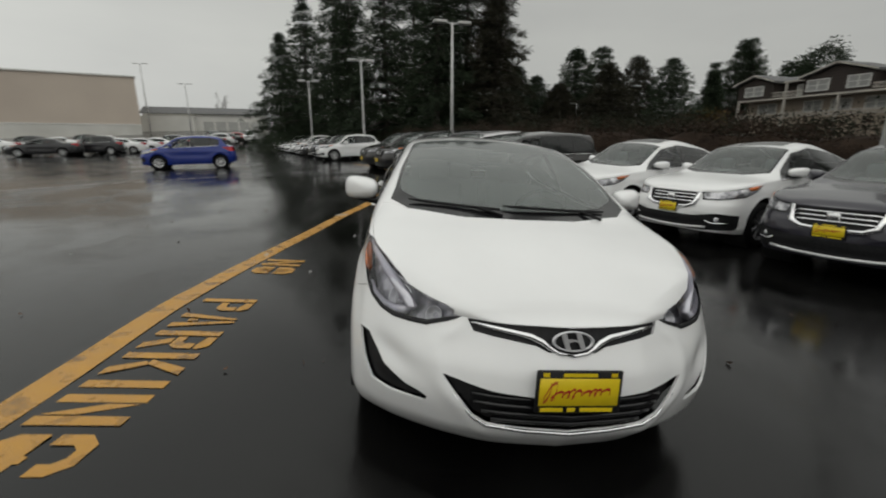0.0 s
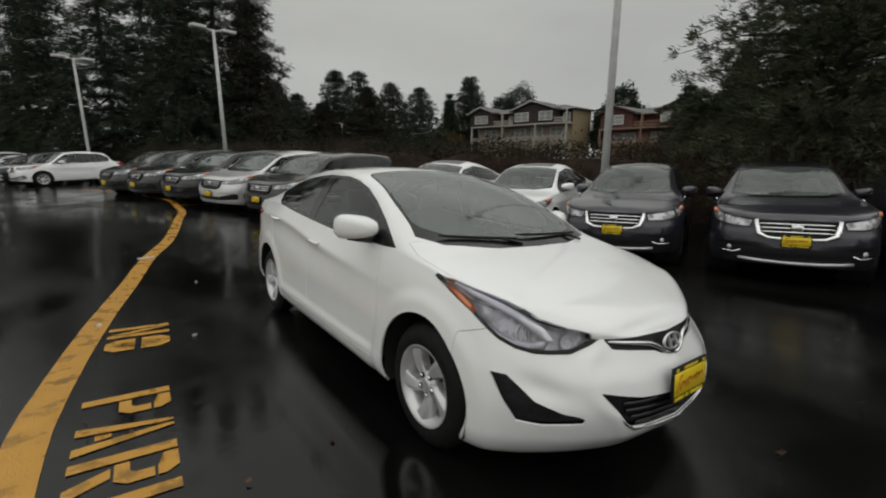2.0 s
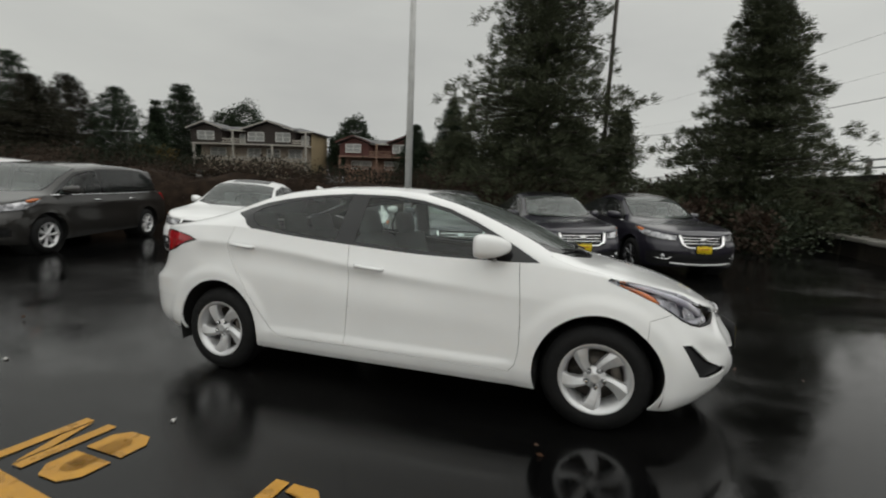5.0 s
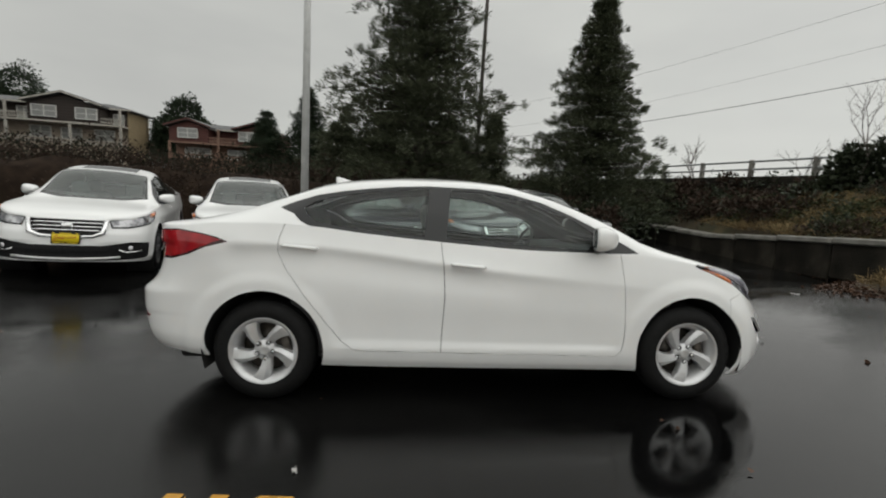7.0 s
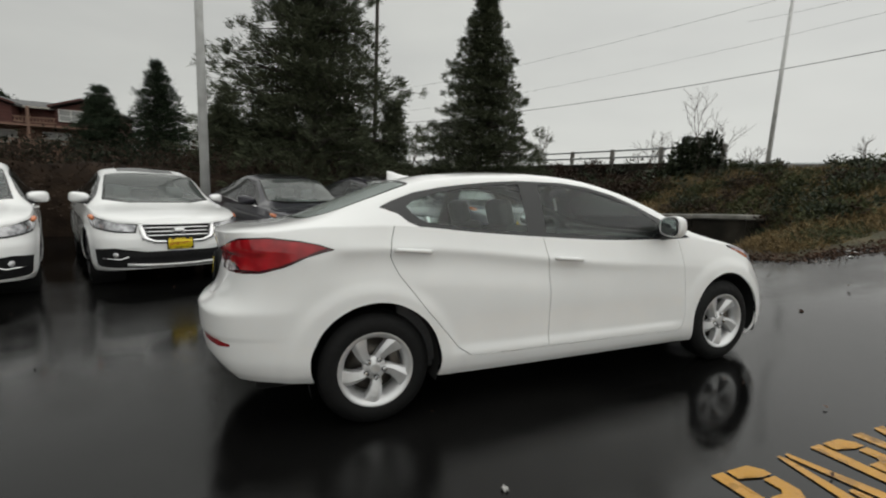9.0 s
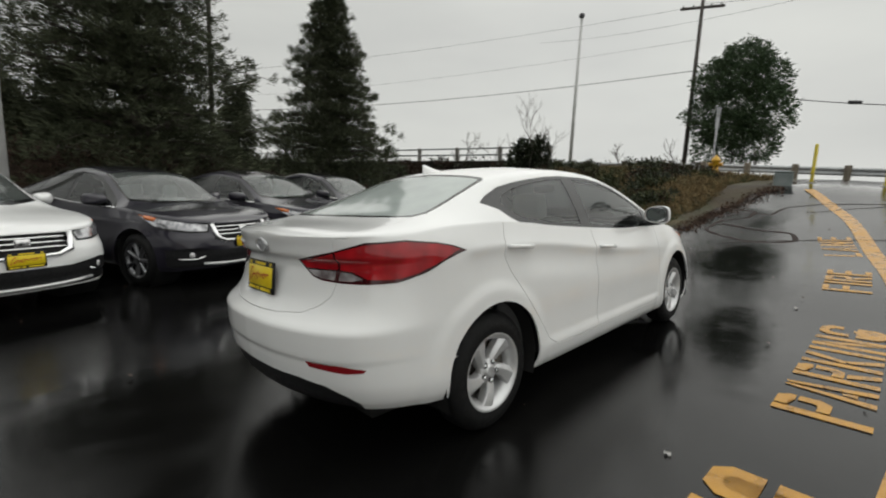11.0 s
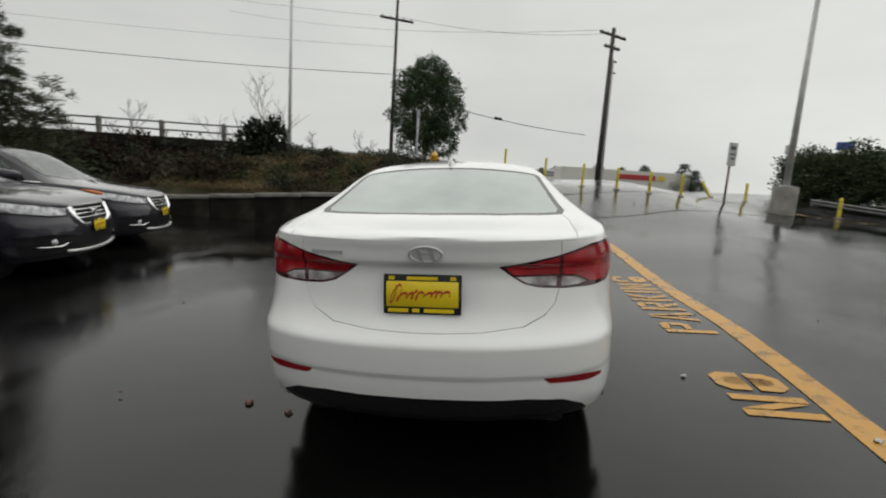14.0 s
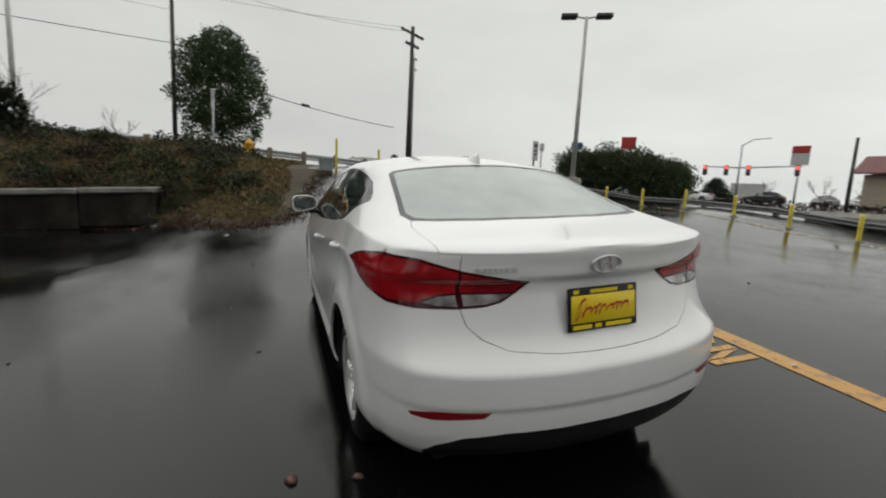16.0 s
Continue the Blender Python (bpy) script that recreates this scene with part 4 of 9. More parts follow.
HERO_REGIONS = [
    ("headlight", "wall", [("S", -1.385, 0.888), ("S", -1.44, 0.930), ("S", -1.60, 0.920), ("S", -1.75, 0.870), ("F", 0.66, 0.80), ("F", 0.50, 0.76), ("F", 0.425, 0.725), ("F", 0.428, 0.694), ("F", 0.48, 0.672), ("F", 0.555, 0.643), ("F", 0.625, 0.640), ("F", 0.68, 0.642), ("F", 0.735, 0.658), ("S", -1.845, 0.688), ("S", -1.785, 0.728), ("S", -1.69, 0.780), ("S", -1.60, 0.812), ("S", -1.52, 0.840), ("S", -1.45, 0.864)]),
    ("headlight", "top", [(0.81, -1.395), (0.772, -1.50), (0.742, -1.59), (0.697, -1.70), (0.666, -1.775), (0.607, -1.866), (0.557, -1.910), (0.512, -1.946), (0.427, -2.004), (0.41, -2.30), (0.99, -2.30), (0.99, -1.395)]),
    ("grille_slot", "wall", [("F", 0.0, 0.71), ("F", 0.405, 0.71), ("F", 0.405, 0.688), ("F", 0.375, 0.654), ("F", 0.25, 0.642), ("F", 0.14, 0.628), ("F", 0.095, 0.610), ("F", 0.0, 0.603)]),
    ("air_intake", "wall", [("F", 0.0, 0.455), ("F", 0.14, 0.460), ("F", 0.29, 0.470), ("F", 0.38, 0.483), ("F", 0.470, 0.500), ("F", 0.405, 0.425), ("F", 0.355, 0.365), ("F", 0.305, 0.332), ("F", 0.18, 0.321), ("F", 0.0, 0.316)]),
    ("fog_pocket", "wall", [("S", -1.806, 0.560), ("S", -1.870, 0.556), ("F", 0.718, 0.500), ("F", 0.690, 0.461), ("F", 0.605, 0.417), ("F", 0.545, 0.403), ("F", 0.522, 0.390), ("F", 0.530, 0.370), ("F", 0.66, 0.362), ("F", 0.742, 0.374), ("S", -1.852, 0.45)]),
    ("reversing_lamp", "wall", [("R", 0.362, 0.913), ("R", 0.45, 0.914), ("R", 0.534, 0.914), ("R", 0.530, 0.874), ("R", 0.46, 0.878), ("R", 0.41, 0.888)]),
    ("reversing_lamp", "wall", [("R", 0.556, 0.912), ("R", 0.612, 0.906), ("R", 0.665, 0.884), ("R", 0.62, 0.874), ("R", 0.552, 0.872)]),
    ("tail_lens", "wall", [("S", 1.60, 0.990), ("S", 1.66, 1.008), ("S", 1.75, 1.022), ("S", 1.92, 1.040), ("R", 0.70, 1.034), ("R", 0.559, 0.998), ("R", 0.555, 0.920), ("R", 0.618, 0.913), ("R", 0.68, 0.884), ("S", 2.0, 0.882), ("S", 1.90, 0.902), ("S", 1.80, 0.932), ("S", 1.70, 0.962)]),
    ("tail_lens", "wall", [("R", 0.547, 0.994), ("R", 0.45, 0.974), ("R", 0.320, 0.950), ("R", 0.355, 0.921), ("R", 0.540, 0.921)]),
    ("tail_light", "wall", [("S", 1.552, 0.982), ("S", 1.64, 1.010), ("S", 1.75, 1.030), ("S", 1.92, 1.048), ("R", 0.70, 1.042), ("R", 0.55, 1.002), ("R", 0.295, 0.955), ("R", 0.345, 0.916), ("R", 0.40, 0.884), ("R", 0.46, 0.870), ("R", 0.56, 0.864), ("R", 0.68, 0.864), ("S", 1.99, 0.870), ("S", 1.85, 0.902), ("S", 1.72, 0.948)]),
    ("rear_reflector", "wall", [("R", 0.728, 0.512), ("R", 0.65, 0.526), ("R", 0.475, 0.528), ("R", 0.495, 0.508), ("R", 0.66, 0.496), ("R", 0.720, 0.502)]),
    ("valance", "wall", [("R", 0.0, 0.445), ("R", 0.42, 0.441), ("R", 0.56, 0.424), ("R", 0.645, 0.385), ("R", 0.69, 0.345), ("R", 0.72, 0.20), ("R", 0.0, 0.20)]),
    ("boot_lid", "wall", [("R", -0.05, 1.2), ("R", 0.60, 1.2), ("R", 0.56, 1.02), ("R", 0.548, 0.88), ("R", 0.525, 0.805), ("R", 0.475, 0.760), ("R", 0.39, 0.726), ("R", 0.22, 0.711), ("R", 0.10, 0.707), ("R", -0.05, 0.706)]),
    ("front_door", "wall", [("S", -0.870, 1.1), ("S", -0.885, 0.90), ("S", -0.898, 0.75), ("S", -0.905, 0.60), ("S", -0.905, 0.50), ("S", -0.897, 0.42), ("S", -0.880, 0.35), ("S", -0.845, 0.312), ("S", -0.27, 0.325), ("S", 0.262, 0.333), ("S", 0.240, 0.68), ("S", 0.250, 0.85), ("S", 0.280, 1.1)]),
    ("rear_door", "wall", [("S", 0.280, 1.1), ("S", 0.250, 0.85), ("S", 0.240, 0.68), ("S", 0.262, 0.333), ("S", 0.70, 0.336), ("S", 0.79, 0.346), ("S", 0.860, 0.392), ("S", 1.060, 0.640), ("S", 1.205, 0.835), ("S", 1.250, 0.93), ("S", 1.240, 1.02), ("S", 1.20, 1.15)]),
    ("front_bumper", "wall", [("F", 0.0, 1.0), ("S", -1.80, 1.0), ("S", -1.80, 0.724), ("S", -1.64, 0.684), ("S", -1.50, 0.10), ("F", 0.0, 0.10)]),
    ("front_side_window", "side", [(0.205, 1.336), (0.0, 1.330), (-0.20, 1.300), (-0.394, 1.250), (-0.60, 1.160), (-0.72, 1.080), (-0.72, 0.980), (-0.36, 0.990), (0.235, 1.030)]),
    ("rear_side_window", "side", [(0.345, 1.340), (0.55, 1.330), (0.744, 1.308), (0.93, 1.276), (1.07, 1.236), (1.125, 1.200), (1.09, 1.150), (1.03, 1.112), (0.74, 1.070), (0.375, 1.038)]),
    ("window_trim", "side", [(1.275, 1.197), (1.20, 1.232), (1.06, 1.281), (0.90, 1.311), (0.744, 1.331), (0.55, 1.350), (0.343, 1.360), (0.0, 1.351), (-0.20, 1.322), (-0.394, 1.272), (-0.58, 1.195), (-0.78, 1.095), (-1.00, 0.965), (-0.7, 0.958), (-0.36, 0.964), (0.26, 1.004), (0.74, 1.046), (1.06, 1.083), (1.13, 1.115), (1.18, 1.160)]),
    ("windscreen", "top", [(-0.1, -1.225), (0.3, -1.205), (0.52, -1.12), (0.635, -1.0), (0.655, -0.94), (0.622, -0.72), (0.585, -0.5), (0.545, -0.24), (0.51, -0.205), (0.3, -0.225), (-0.1, -0.24)]),
    ("rear_window", "top", [(-0.1, 1.12), (0.3, 1.11), (0.50, 1.08), (0.525, 1.10), (0.555, 1.3), (0.595, 1.58), (0.575, 1.645), (0.50, 1.675), (0.3, 1.71), (-0.1, 1.725)]),
    ("screen_edge", "top", [(-0.1, 1.095), (0.3, 1.085), (0.515, 1.055), (0.548, 1.08), (0.578, 1.3), (0.622, 1.60), (0.60, 1.675), (0.50, 1.71), (0.3, 1.742), (-0.1, 1.757)]),
    ("cowl", "top", [(-0.1, -1.325), (0.3, -1.300), (0.6, -1.19), (0.70, -1.05), (0.675, -0.95), (0.645, -0.72), (0.60, -0.5), (0.56, -0.235), (0.52, -0.185), (0.3, -0.205), (-0.1, -0.22)]),
    ("bonnet", "top", [(-0.1, -2.4), (0.40, -2.4), (0.427, -2.004), (0.512, -1.946), (0.557, -1.910), (0.607, -1.866), (0.666, -1.775), (0.697, -1.70), (0.742, -1.59), (0.765, -1.50), (0.776, -1.36), (0.776, -1.20), (0.745, -1.06), (0.6, -1.19), (0.3, -1.30), (-0.1, -1.325)]),
    ("boot_lid", "top", [(-0.1, 1.757), (0.3, 1.742), (0.50, 1.71), (0.60, 1.675), (0.62, 1.75), (0.61, 2.0), (0.60, 2.4), (-0.1, 2.4)]),
]


def headlight_inside(parent, side, mats):
    """Reflector bowls, a bright folded bezel, the U-shaped guide and the amber corner behind the lens."""
    flip = Matrix.Diagonal((side, 1, 1, 1))
    for nm, tag, v, z, r, lb in (("projector", "F", 0.690, 0.712, 0.056, "round chrome headlight bowl"), ("main_beam_bowl", "F", 0.545, 0.682, 0.034, "small chrome lamp bowl")):
        bm = bmesh.new()
        c, nrm = surface_point(HERO, tag, v, z, -0.030)
        q = nrm.to_track_quat("Z", "Y").to_matrix().to_4x4()
        lathe(bm, [(-0.6 * r, 0.0005), (-0.55 * r, 0.42 * r), (-0.25 * r, 0.78 * r), (0.10 * r, 0.94 * r), (0.14 * r, r), (0.05 * r, 1.07 * r)], 20, "z", flip @ Matrix.Translation(c) @ q)
        part(nm, bm, mats["reflector"], parent, lb)
        if r > 0.04:
            bm = bmesh.new()
            bmesh.ops.create_uvsphere(bm, u_segments=12, v_segments=8, radius=0.024, matrix=flip @ Matrix.Translation(c - nrm * 0.012))
            part("bulb", bm, mats["lens"], parent)
            for k in (-1, 0, 1):
                bm = bmesh.new()
                box(bm, 0.014 * k - 0.002, 0.014 * k + 0.002, -0.042, 0.042, -0.02, 0.006, 0.001, flip @ Matrix.Translation(c) @ q)
                part("reflector_rib", bm, mats["reflector"], parent)
    bm = bmesh.new()
    pts = [(side * x, y, z) for x, y, z in ((0.770, -1.50, 0.872), (0.748, -1.60, 0.846), (0.698, -1.735, 0.806), (0.655, -1.815, 0.768), (0.606, -1.880, 0.722), (0.583, -1.902, 0.688), (0.605, -1.893, 0.668), (0.650, -1.858, 0.662), (0.705, -1.805, 0.672), (0.742, -1.755, 0.700), (0.757, -1.712, 0.735))]
    tube(bm, pts, [0.006, 0.013, 0.018, 0.020, 0.021, 0.022, 0.020, 0.018, 0.016, 0.013, 0.008], 8)
    part("light_guide", bm, mats["drl"], parent, "milky white curved light guide")
    bm = bmesh.new()
    pts = []
    for v, z in ((-1.455, 0.872), (-1.53, 0.850), (-1.61, 0.824), (-1.67, 0.800), (-1.715, 0.778)):
        p, _ = surface_point(HERO, "S", v, z, -0.012)
        pts.append((side * p.x, p.y, p.z))
    tube(bm, pts, [0.004, 0.013, 0.018, 0.018, 0.010], 8)
    part("amber_reflector", bm, mats["amber"], parent, "amber side reflector")
    # the black lower edge of the lens
    bm = bmesh.new()
    pts = []
    for tag, v, z in (("F", 0.435, 0.690), ("F", 0.48, 0.676), ("F", 0.555, 0.649), ("F", 0.625, 0.646), ("F", 0.68, 0.648), ("F", 0.735, 0.664), ("S", -1.845, 0.694), ("S", -1.785, 0.734), ("S", -1.70, 0.776)):
        p, _ = surface_point(HERO, tag, v, z, -0.006)
        pts.append((side * p.x, p.y, p.z))
    tube(bm, pts, [0.006, 0.012, 0.013, 0.012, 0.012, 0.011, 0.010, 0.009, 0.005], 6)
    part("lens_seal", bm, mats["black_plastic"], parent, "black lower lens edge")


def seat(parent, x, y, mats, wide=0.50, rear=False):
    """A front seat or one place of the rear bench, in its own mesh parts."""
    s = new("seat")
    s.parent = parent
    s.matrix_basis = pose(x, y, 0)
    bm = bmesh.new()
    box(bm, -wide / 2, wide / 2, -0.28, 0.26, 0.36, 0.52, 0.05, seg=2)
    part("cushion", bm, mats["cloth"], s)
    bm = bmesh.new()
    box(bm, -wide / 2, wide / 2, -0.06, 0.08, 0.0, 0.62, 0.05, pose(0, 0.22, 0.48, -18 if not rear else -24), 2)
    part("backrest", bm, mats["cloth"], s)
    bm = bmesh.new()
    box(bm, -0.13, 0.13, -0.05, 0.06, 0.0, 0.19, 0.045, pose(0, 0.43 if not rear else 0.46, 1.06 if not rear else 1.02, -14), 2)
    rod(bm, (-0.05, 0.40, 0.98), (-0.05, 0.44, 1.09), 0.008, n=6)
    rod(bm, (0.05, 0.40, 0.98), (0.05, 0.44, 1.09), 0.008, n=6)
    part("headrest", bm, mats["cloth"], s)
    return s


def door_mirror(parent, side, mats, paint, y=-0.72, x=0.82, z=1.02, scale=1.0):
    """A painted shell on a black foot, with its glass to the rear."""
    holder = new("door_mirror")
    holder.parent = parent
    holder.matrix_basis = pose(side * x, y, z)
    bm = bmesh.new()
    rings, n = [], 24
    for y, wx, wz, cx, cz in ((0.046, 0.097, 0.060, 0.078, 0.036), (0.052, 0.104, 0.066, 0.078, 0.036), (0.030, 0.108, 0.070, 0.078, 0.036), (0.0, 0.106, 0.069, 0.076, 0.036), (-0.035, 0.098, 0.062, 0.070, 0.035), (-0.062, 0.084, 0.052, 0.062, 0.034), (-0.082, 0.062, 0.038, 0.052, 0.033), (-0.094, 0.034, 0.021, 0.044, 0.032), (-0.098, 0.002, 0.002, 0.040, 0.032)):
        ring = []
        for k in range(n):
            c, q = math.cos(2 * math.pi * k / n), math.sin(2 * math.pi * k / n)
            sx, sz = math.copysign(abs(c) ** 0.62, c), math.copysign(abs(q) ** 0.66, q)
            taper = 1.0 + 0.13 * sx
            ring.append(bm.verts.new(Vector((side * (cx + wx * sx), y + 0.030 * (cx + wx * sx) / 0.1 - 0.022, cz + wz * sz * taper)) * scale))
        rings.append(ring)
    for a, b in zip(rings, rings[1:]):
        for k in range(n):
            bm.faces.new((a[k], a[(k + 1) % n], b[(k + 1) % n], b[k]))
    bm.faces.new(rings[-1])
    bmesh.ops.recalc_face_normals(bm, faces=bm.faces[:])
    part("mirror_shell", bm, paint, holder)
    bm = bmesh.new()
    tube(bm, [(side * -0.07, 0.0, -0.045), (side * -0.01, -0.005, -0.038), (side * 0.06, -0.008, -0.030), (side * 0.13, 0.0, -0.028)], [0.034, 0.026, 0.022, 0.010], 10)
    part("mirror_foot", bm, mats["gloss_black"], holder)
    bm = bmesh.new()
    pts = []
    for k in range(20):
        t = 2 * math.pi * k / 20
        cx, cz = math.cos(t), math.sin(t)
        pts.append(bm.verts.new(Vector((side * (0.075 + 0.088 * math.copysign(abs(cx) ** 0.7, cx)), 0.050 + 0.027 * cx, 0.036 + 0.056 * math.copysign(abs(cz) ** 0.75, cz))) * scale))
    bm.faces.new(pts)
    bmesh.ops.recalc_face_normals(bm, faces=bm.faces[:])
    part("mirror_glass", bm, mats["mirror"], holder, smooth=False)
    return holder


def badge_oval(parent, at, rot, mats, wide=0.062, high=0.046):
    """A plain chrome oval with a slanting bar figure."""
    b = new("badge")
    b.parent = parent
    b.matrix_basis = Matrix.Translation(at) @ rot
    tagged(b, "chrome oval badge")
    bm = bmesh.new()
    n = 36
    rings = []
    for r, dy in ((1.0, 0.0), (1.0, 0.006), (0.94, 0.010), (0.86, 0.008), (0.84, 0.002)):
        rings.append([bm.verts.new((wide * r * math.cos(2 * math.pi * k / n), dy, high * r * math.sin(2 * math.pi * k / n))) for k in range(n)])
    for a, c in zip(rings, rings[1:]):
        for k in range(n):
            bm.faces.new((a[k], a[(k + 1) % n], c[(k + 1) % n], c[k]))
    bmesh.ops.recalc_face_normals(bm, faces=bm.faces[:])
    part("badge_ring", bm, mats["badge_silver"], b)
    bm = bmesh.new()
    fig = lambda pts: bm.faces.new([bm.verts.new((u * wide, 0.009, w * high)) for u, w in pts])
    fig(((-0.60, -0.72), (-0.36, -0.80), (-0.14, 0.66), (-0.10, 0.88), (-0.34, 0.80)))
    fig(((0.60, 0.72), (0.36, 0.80), (0.14, -0.66), (0.10, -0.88), (0.34, -0.80)))
    fig(((-0.26, -0.16), (-0.05, 0.02), (0.22, -0.12), (0.26, 0.16), (0.05, 0.20), (-0.22, 0.12)))
    got = bmesh.ops.extrude_face_region(bm, geom=bm.faces[:])
    for v in got["geom"]:
        if isinstance(v, bmesh.types.BMVert):
            v.co.y -= 0.009
    bmesh.ops.recalc_face_normals(bm, faces=bm.faces[:])
    part("badge_figure", bm, mats["badge_silver"], b, smooth=False)
    return b


def build_hero(m):
    car = thing("saloon_car", "white four-door saloon with silver five-spoke wheels, wet with rain", "car", m=m)
    P, Q, Nm = cut_body(HERO, HERO_REGIONS, [circle(-1.345, 0.334, 0.360, 56), circle(1.332, 0.334, 0.360, 56)], 0.020, 68, (20, 6, 22))
    white = CM["white"]
    get = lambda *want, weld=0.0009, **k: body_mesh(P, Q, Nm, want, weld=weld, **k)
    part("body", get("body", gap=0.0015, depth=0.012, weld=0.0016), white, car)
    part("front_bumper", get("front_bumper", gap=0.0012, depth=0.012), white, car)
    part("bonnet", get("bonnet", gap=0.0004, depth=0.012), white, car)
    part("boot_lid", get("boot_lid", gap=0.0012, depth=0.012), white, car)
    part("lining", get("body", "front_bumper", "bonnet", "boot_lid", "front_door", "rear_door", "cowl", "tail_light", "tail_lens", "reversing_lamp", "valance", "rear_reflector", push=-0.010), CM["inner"], car, "unlit dark inner skin")
    part("cowl", get("cowl", push=-0.004), CM["gloss_black"], car, "black cowl and screen surround")
    w = part("windscreen", get("windscreen", push=-0.003), CM["screen_glass"], car, "rain-misted windscreen")
    part("rear_window_surround", get("screen_edge", push=-0.002), CM["gloss_black"], car)
    part("rear_window", get("rear_window", push=-0.003), CM["rear_glass"], car, "misted rear window")
    part("rear_valance", get("valance", push=-0.006, depth=0.02), CM["black_plastic"], car, "black plastic lower rear valance")
    part("grille_slot", get("grille_slot", push=-0.012), CM["black_plastic"], car)
    part("air_intake", get("air_intake", push=-0.030), CM["black_plastic"], car)
    for sd in (1, -1):
        for nm in ("front_door", "rear_door"):
            d = part(nm, get(nm, side=sd, gap=0.002, depth=0.010, weld=0.0030), white, car)
            for yy, zz in (((0.10, 0.866),) if nm == "front_door" else ((1.12, 0.958),)):
                c, nrm = surface_point(HERO, "S", yy, zz)
                hb = bmesh.new()
                tube(hb, [(sd * (c.x - 0.006), yy + 0.105, zz + 0.010), (sd * (c.x + 0.022), yy + 0.085, zz + 0.010), (sd * (c.x + 0.030), yy, zz + 0.004), (sd * (c.x + 0.022), yy - 0.085, zz - 0.004), (sd * (c.x - 0.006), yy - 0.105, zz - 0.006)], [0.010, 0.012, 0.012, 0.012, 0.010], 8)
                part("door_handle", hb, white, d)
        part("window_trim", get("window_trim", side=sd, push=-0.001), CM["gloss_black"], car, "black window surround")
        part("front_side_window", get("front_side_window", side=sd, push=-0.004), CM["glass"], car)
        part("rear_side_window", get("rear_side_window", side=sd, push=-0.004), CM["glass"], car)
        h = part("headlight", get("headlight", side=sd, push=0.001, depth=0.02), CM["lens"], car, "swept-back clear headlight with dark housing")
        part("housing", get("headlight", side=sd, push=-0.048), CM["lamp_housing"], h, "silver lamp housing")
        headlight_inside(h, sd, CM)
        t = part("tail_light", get("tail_light", side=sd, push=0.002, depth=0.02), CM["smoked_red"], car, "red wraparound tail light")
        part("red_lens", get("tail_lens", side=sd, push=0.004, depth=0.01), CM["red_lens"], t, "bright red lamp lens")
        part("reversing_lamp", get("reversing_lamp", side=sd, push=0.003), CM["clear_grey"], t, "clear reversing lamp")
        part("fog_pocket", get("fog_pocket", side=sd, push=-0.022), CM["black_plastic"], car, "black fog lamp recess")
        part("rear_reflector", get("rear_reflector", side=sd, push=0.002, depth=0.01), CM["dark_red_lens"], car, "red reflector strip")
        door_mirror(car, sd, CM, white)
        for yy, nm in ((-1.343, "front_wheel"), (1.338, "rear_wheel")):
            bm = bmesh.new()
            lathe(bm, [(sd * 0.40, 0.352), (sd * 0.62, 0.358), (sd * 0.845, 0.360)], 36, m=Matrix.Translation((0, yy, 0.334)))
            lathe(bm, [(sd * 0.42, 0.355), (sd * 0.42, 0.001)], 36, m=Matrix.Translation((0, yy, 0.334)))
            bmesh.ops.delete(bm, geom=[v for v in bm.verts if v.co.z < 0.17], context="VERTS")
            part("wheel_well", bm, CM["inner"], car)
            build_wheel(car, nm, (sd * 0.738, yy, 0.318), sd, 0.316, 0.198, 0.195, CM, label="silver five-spoke alloy wheel")
    # lower grille slats and its bright edge
    for zz, half in ((0.345, 0.29), (0.380, 0.33), (0.415, 0.36), (0.448, 0.37)):
        bm = bmesh.new()
        pts = []
        for x in np.linspace(-half, half, 13):
            p, _ = surface_point(HERO, "F", abs(x), zz, -0.016)
            pts.append((math.copysign(p.x, x), p.y, p.z))
        tube(bm, pts, 0.009, 6)
        part("grille_slat", bm, CM["gloss_black"], car)
    bm = bmesh.new()
    pts = []
    for x, z in ((-0.43, 0.440), (-0.36, 0.360), (-0.305, 0.324), (-0.16, 0.314), (0.0, 0.310), (0.16, 0.314), (0.305, 0.324), (0.36, 0.360), (0.43, 0.440)):
        p, _ = surface_point(HERO, "F", abs(x), z, 0.001)
        pts.append((math.copysign(p.x, x), p.y, p.z))
    tube(bm, pts, [0.002, 0.005, 0.007, 0.008, 0.008, 0.008, 0.007, 0.005, 0.002], 8)
    part("chrome_lip", bm, CM["chrome"], car, "thin chrome strip under the lower grille")
    bm = bmesh.new()
    for sg in (-1, 1):
        pts = []
        for x, z in ((0.392, 0.682), (0.32, 0.675), (0.24, 0.667), (0.16, 0.656), (0.115, 0.640), (0.088, 0.622), (0.055, 0.607), (0.0, 0.601)):
            p, _ = surface_point(HERO, "F", x, z, 0.002)
            pts.append((sg * p.x, p.y, p.z))
        tube(bm, pts, [0.003, 0.008, 0.010, 0.012, 0.012, 0.009, 0.007, 0.006], 8)
    part("chrome_wing", bm, CM["chrome"], car, "chrome wing bar of the upper grille")
    front_p, front_n = surface_point(HERO, "F", 0.0, 0.648, 0.004)
    badge_oval(car, front_p, pose(0, 0, 0, 12, 0, 180), CM, 0.080, 0.038)
    rp, _ = surface_point(HERO, "R", 0.0, 1.012, 0.002)
    badge_oval(car, rp, pose(0, 0, 0, -8, 0, 0), CM, 0.070, 0.034)
    fp, _ = surface_point(HERO, "F", 0.0, 0.51, 0.012)
    plate_card(car, (0.003, fp.y - 0.004, 0.500), pose(0, 0, 0, 3, 0, 180), CM, 1)
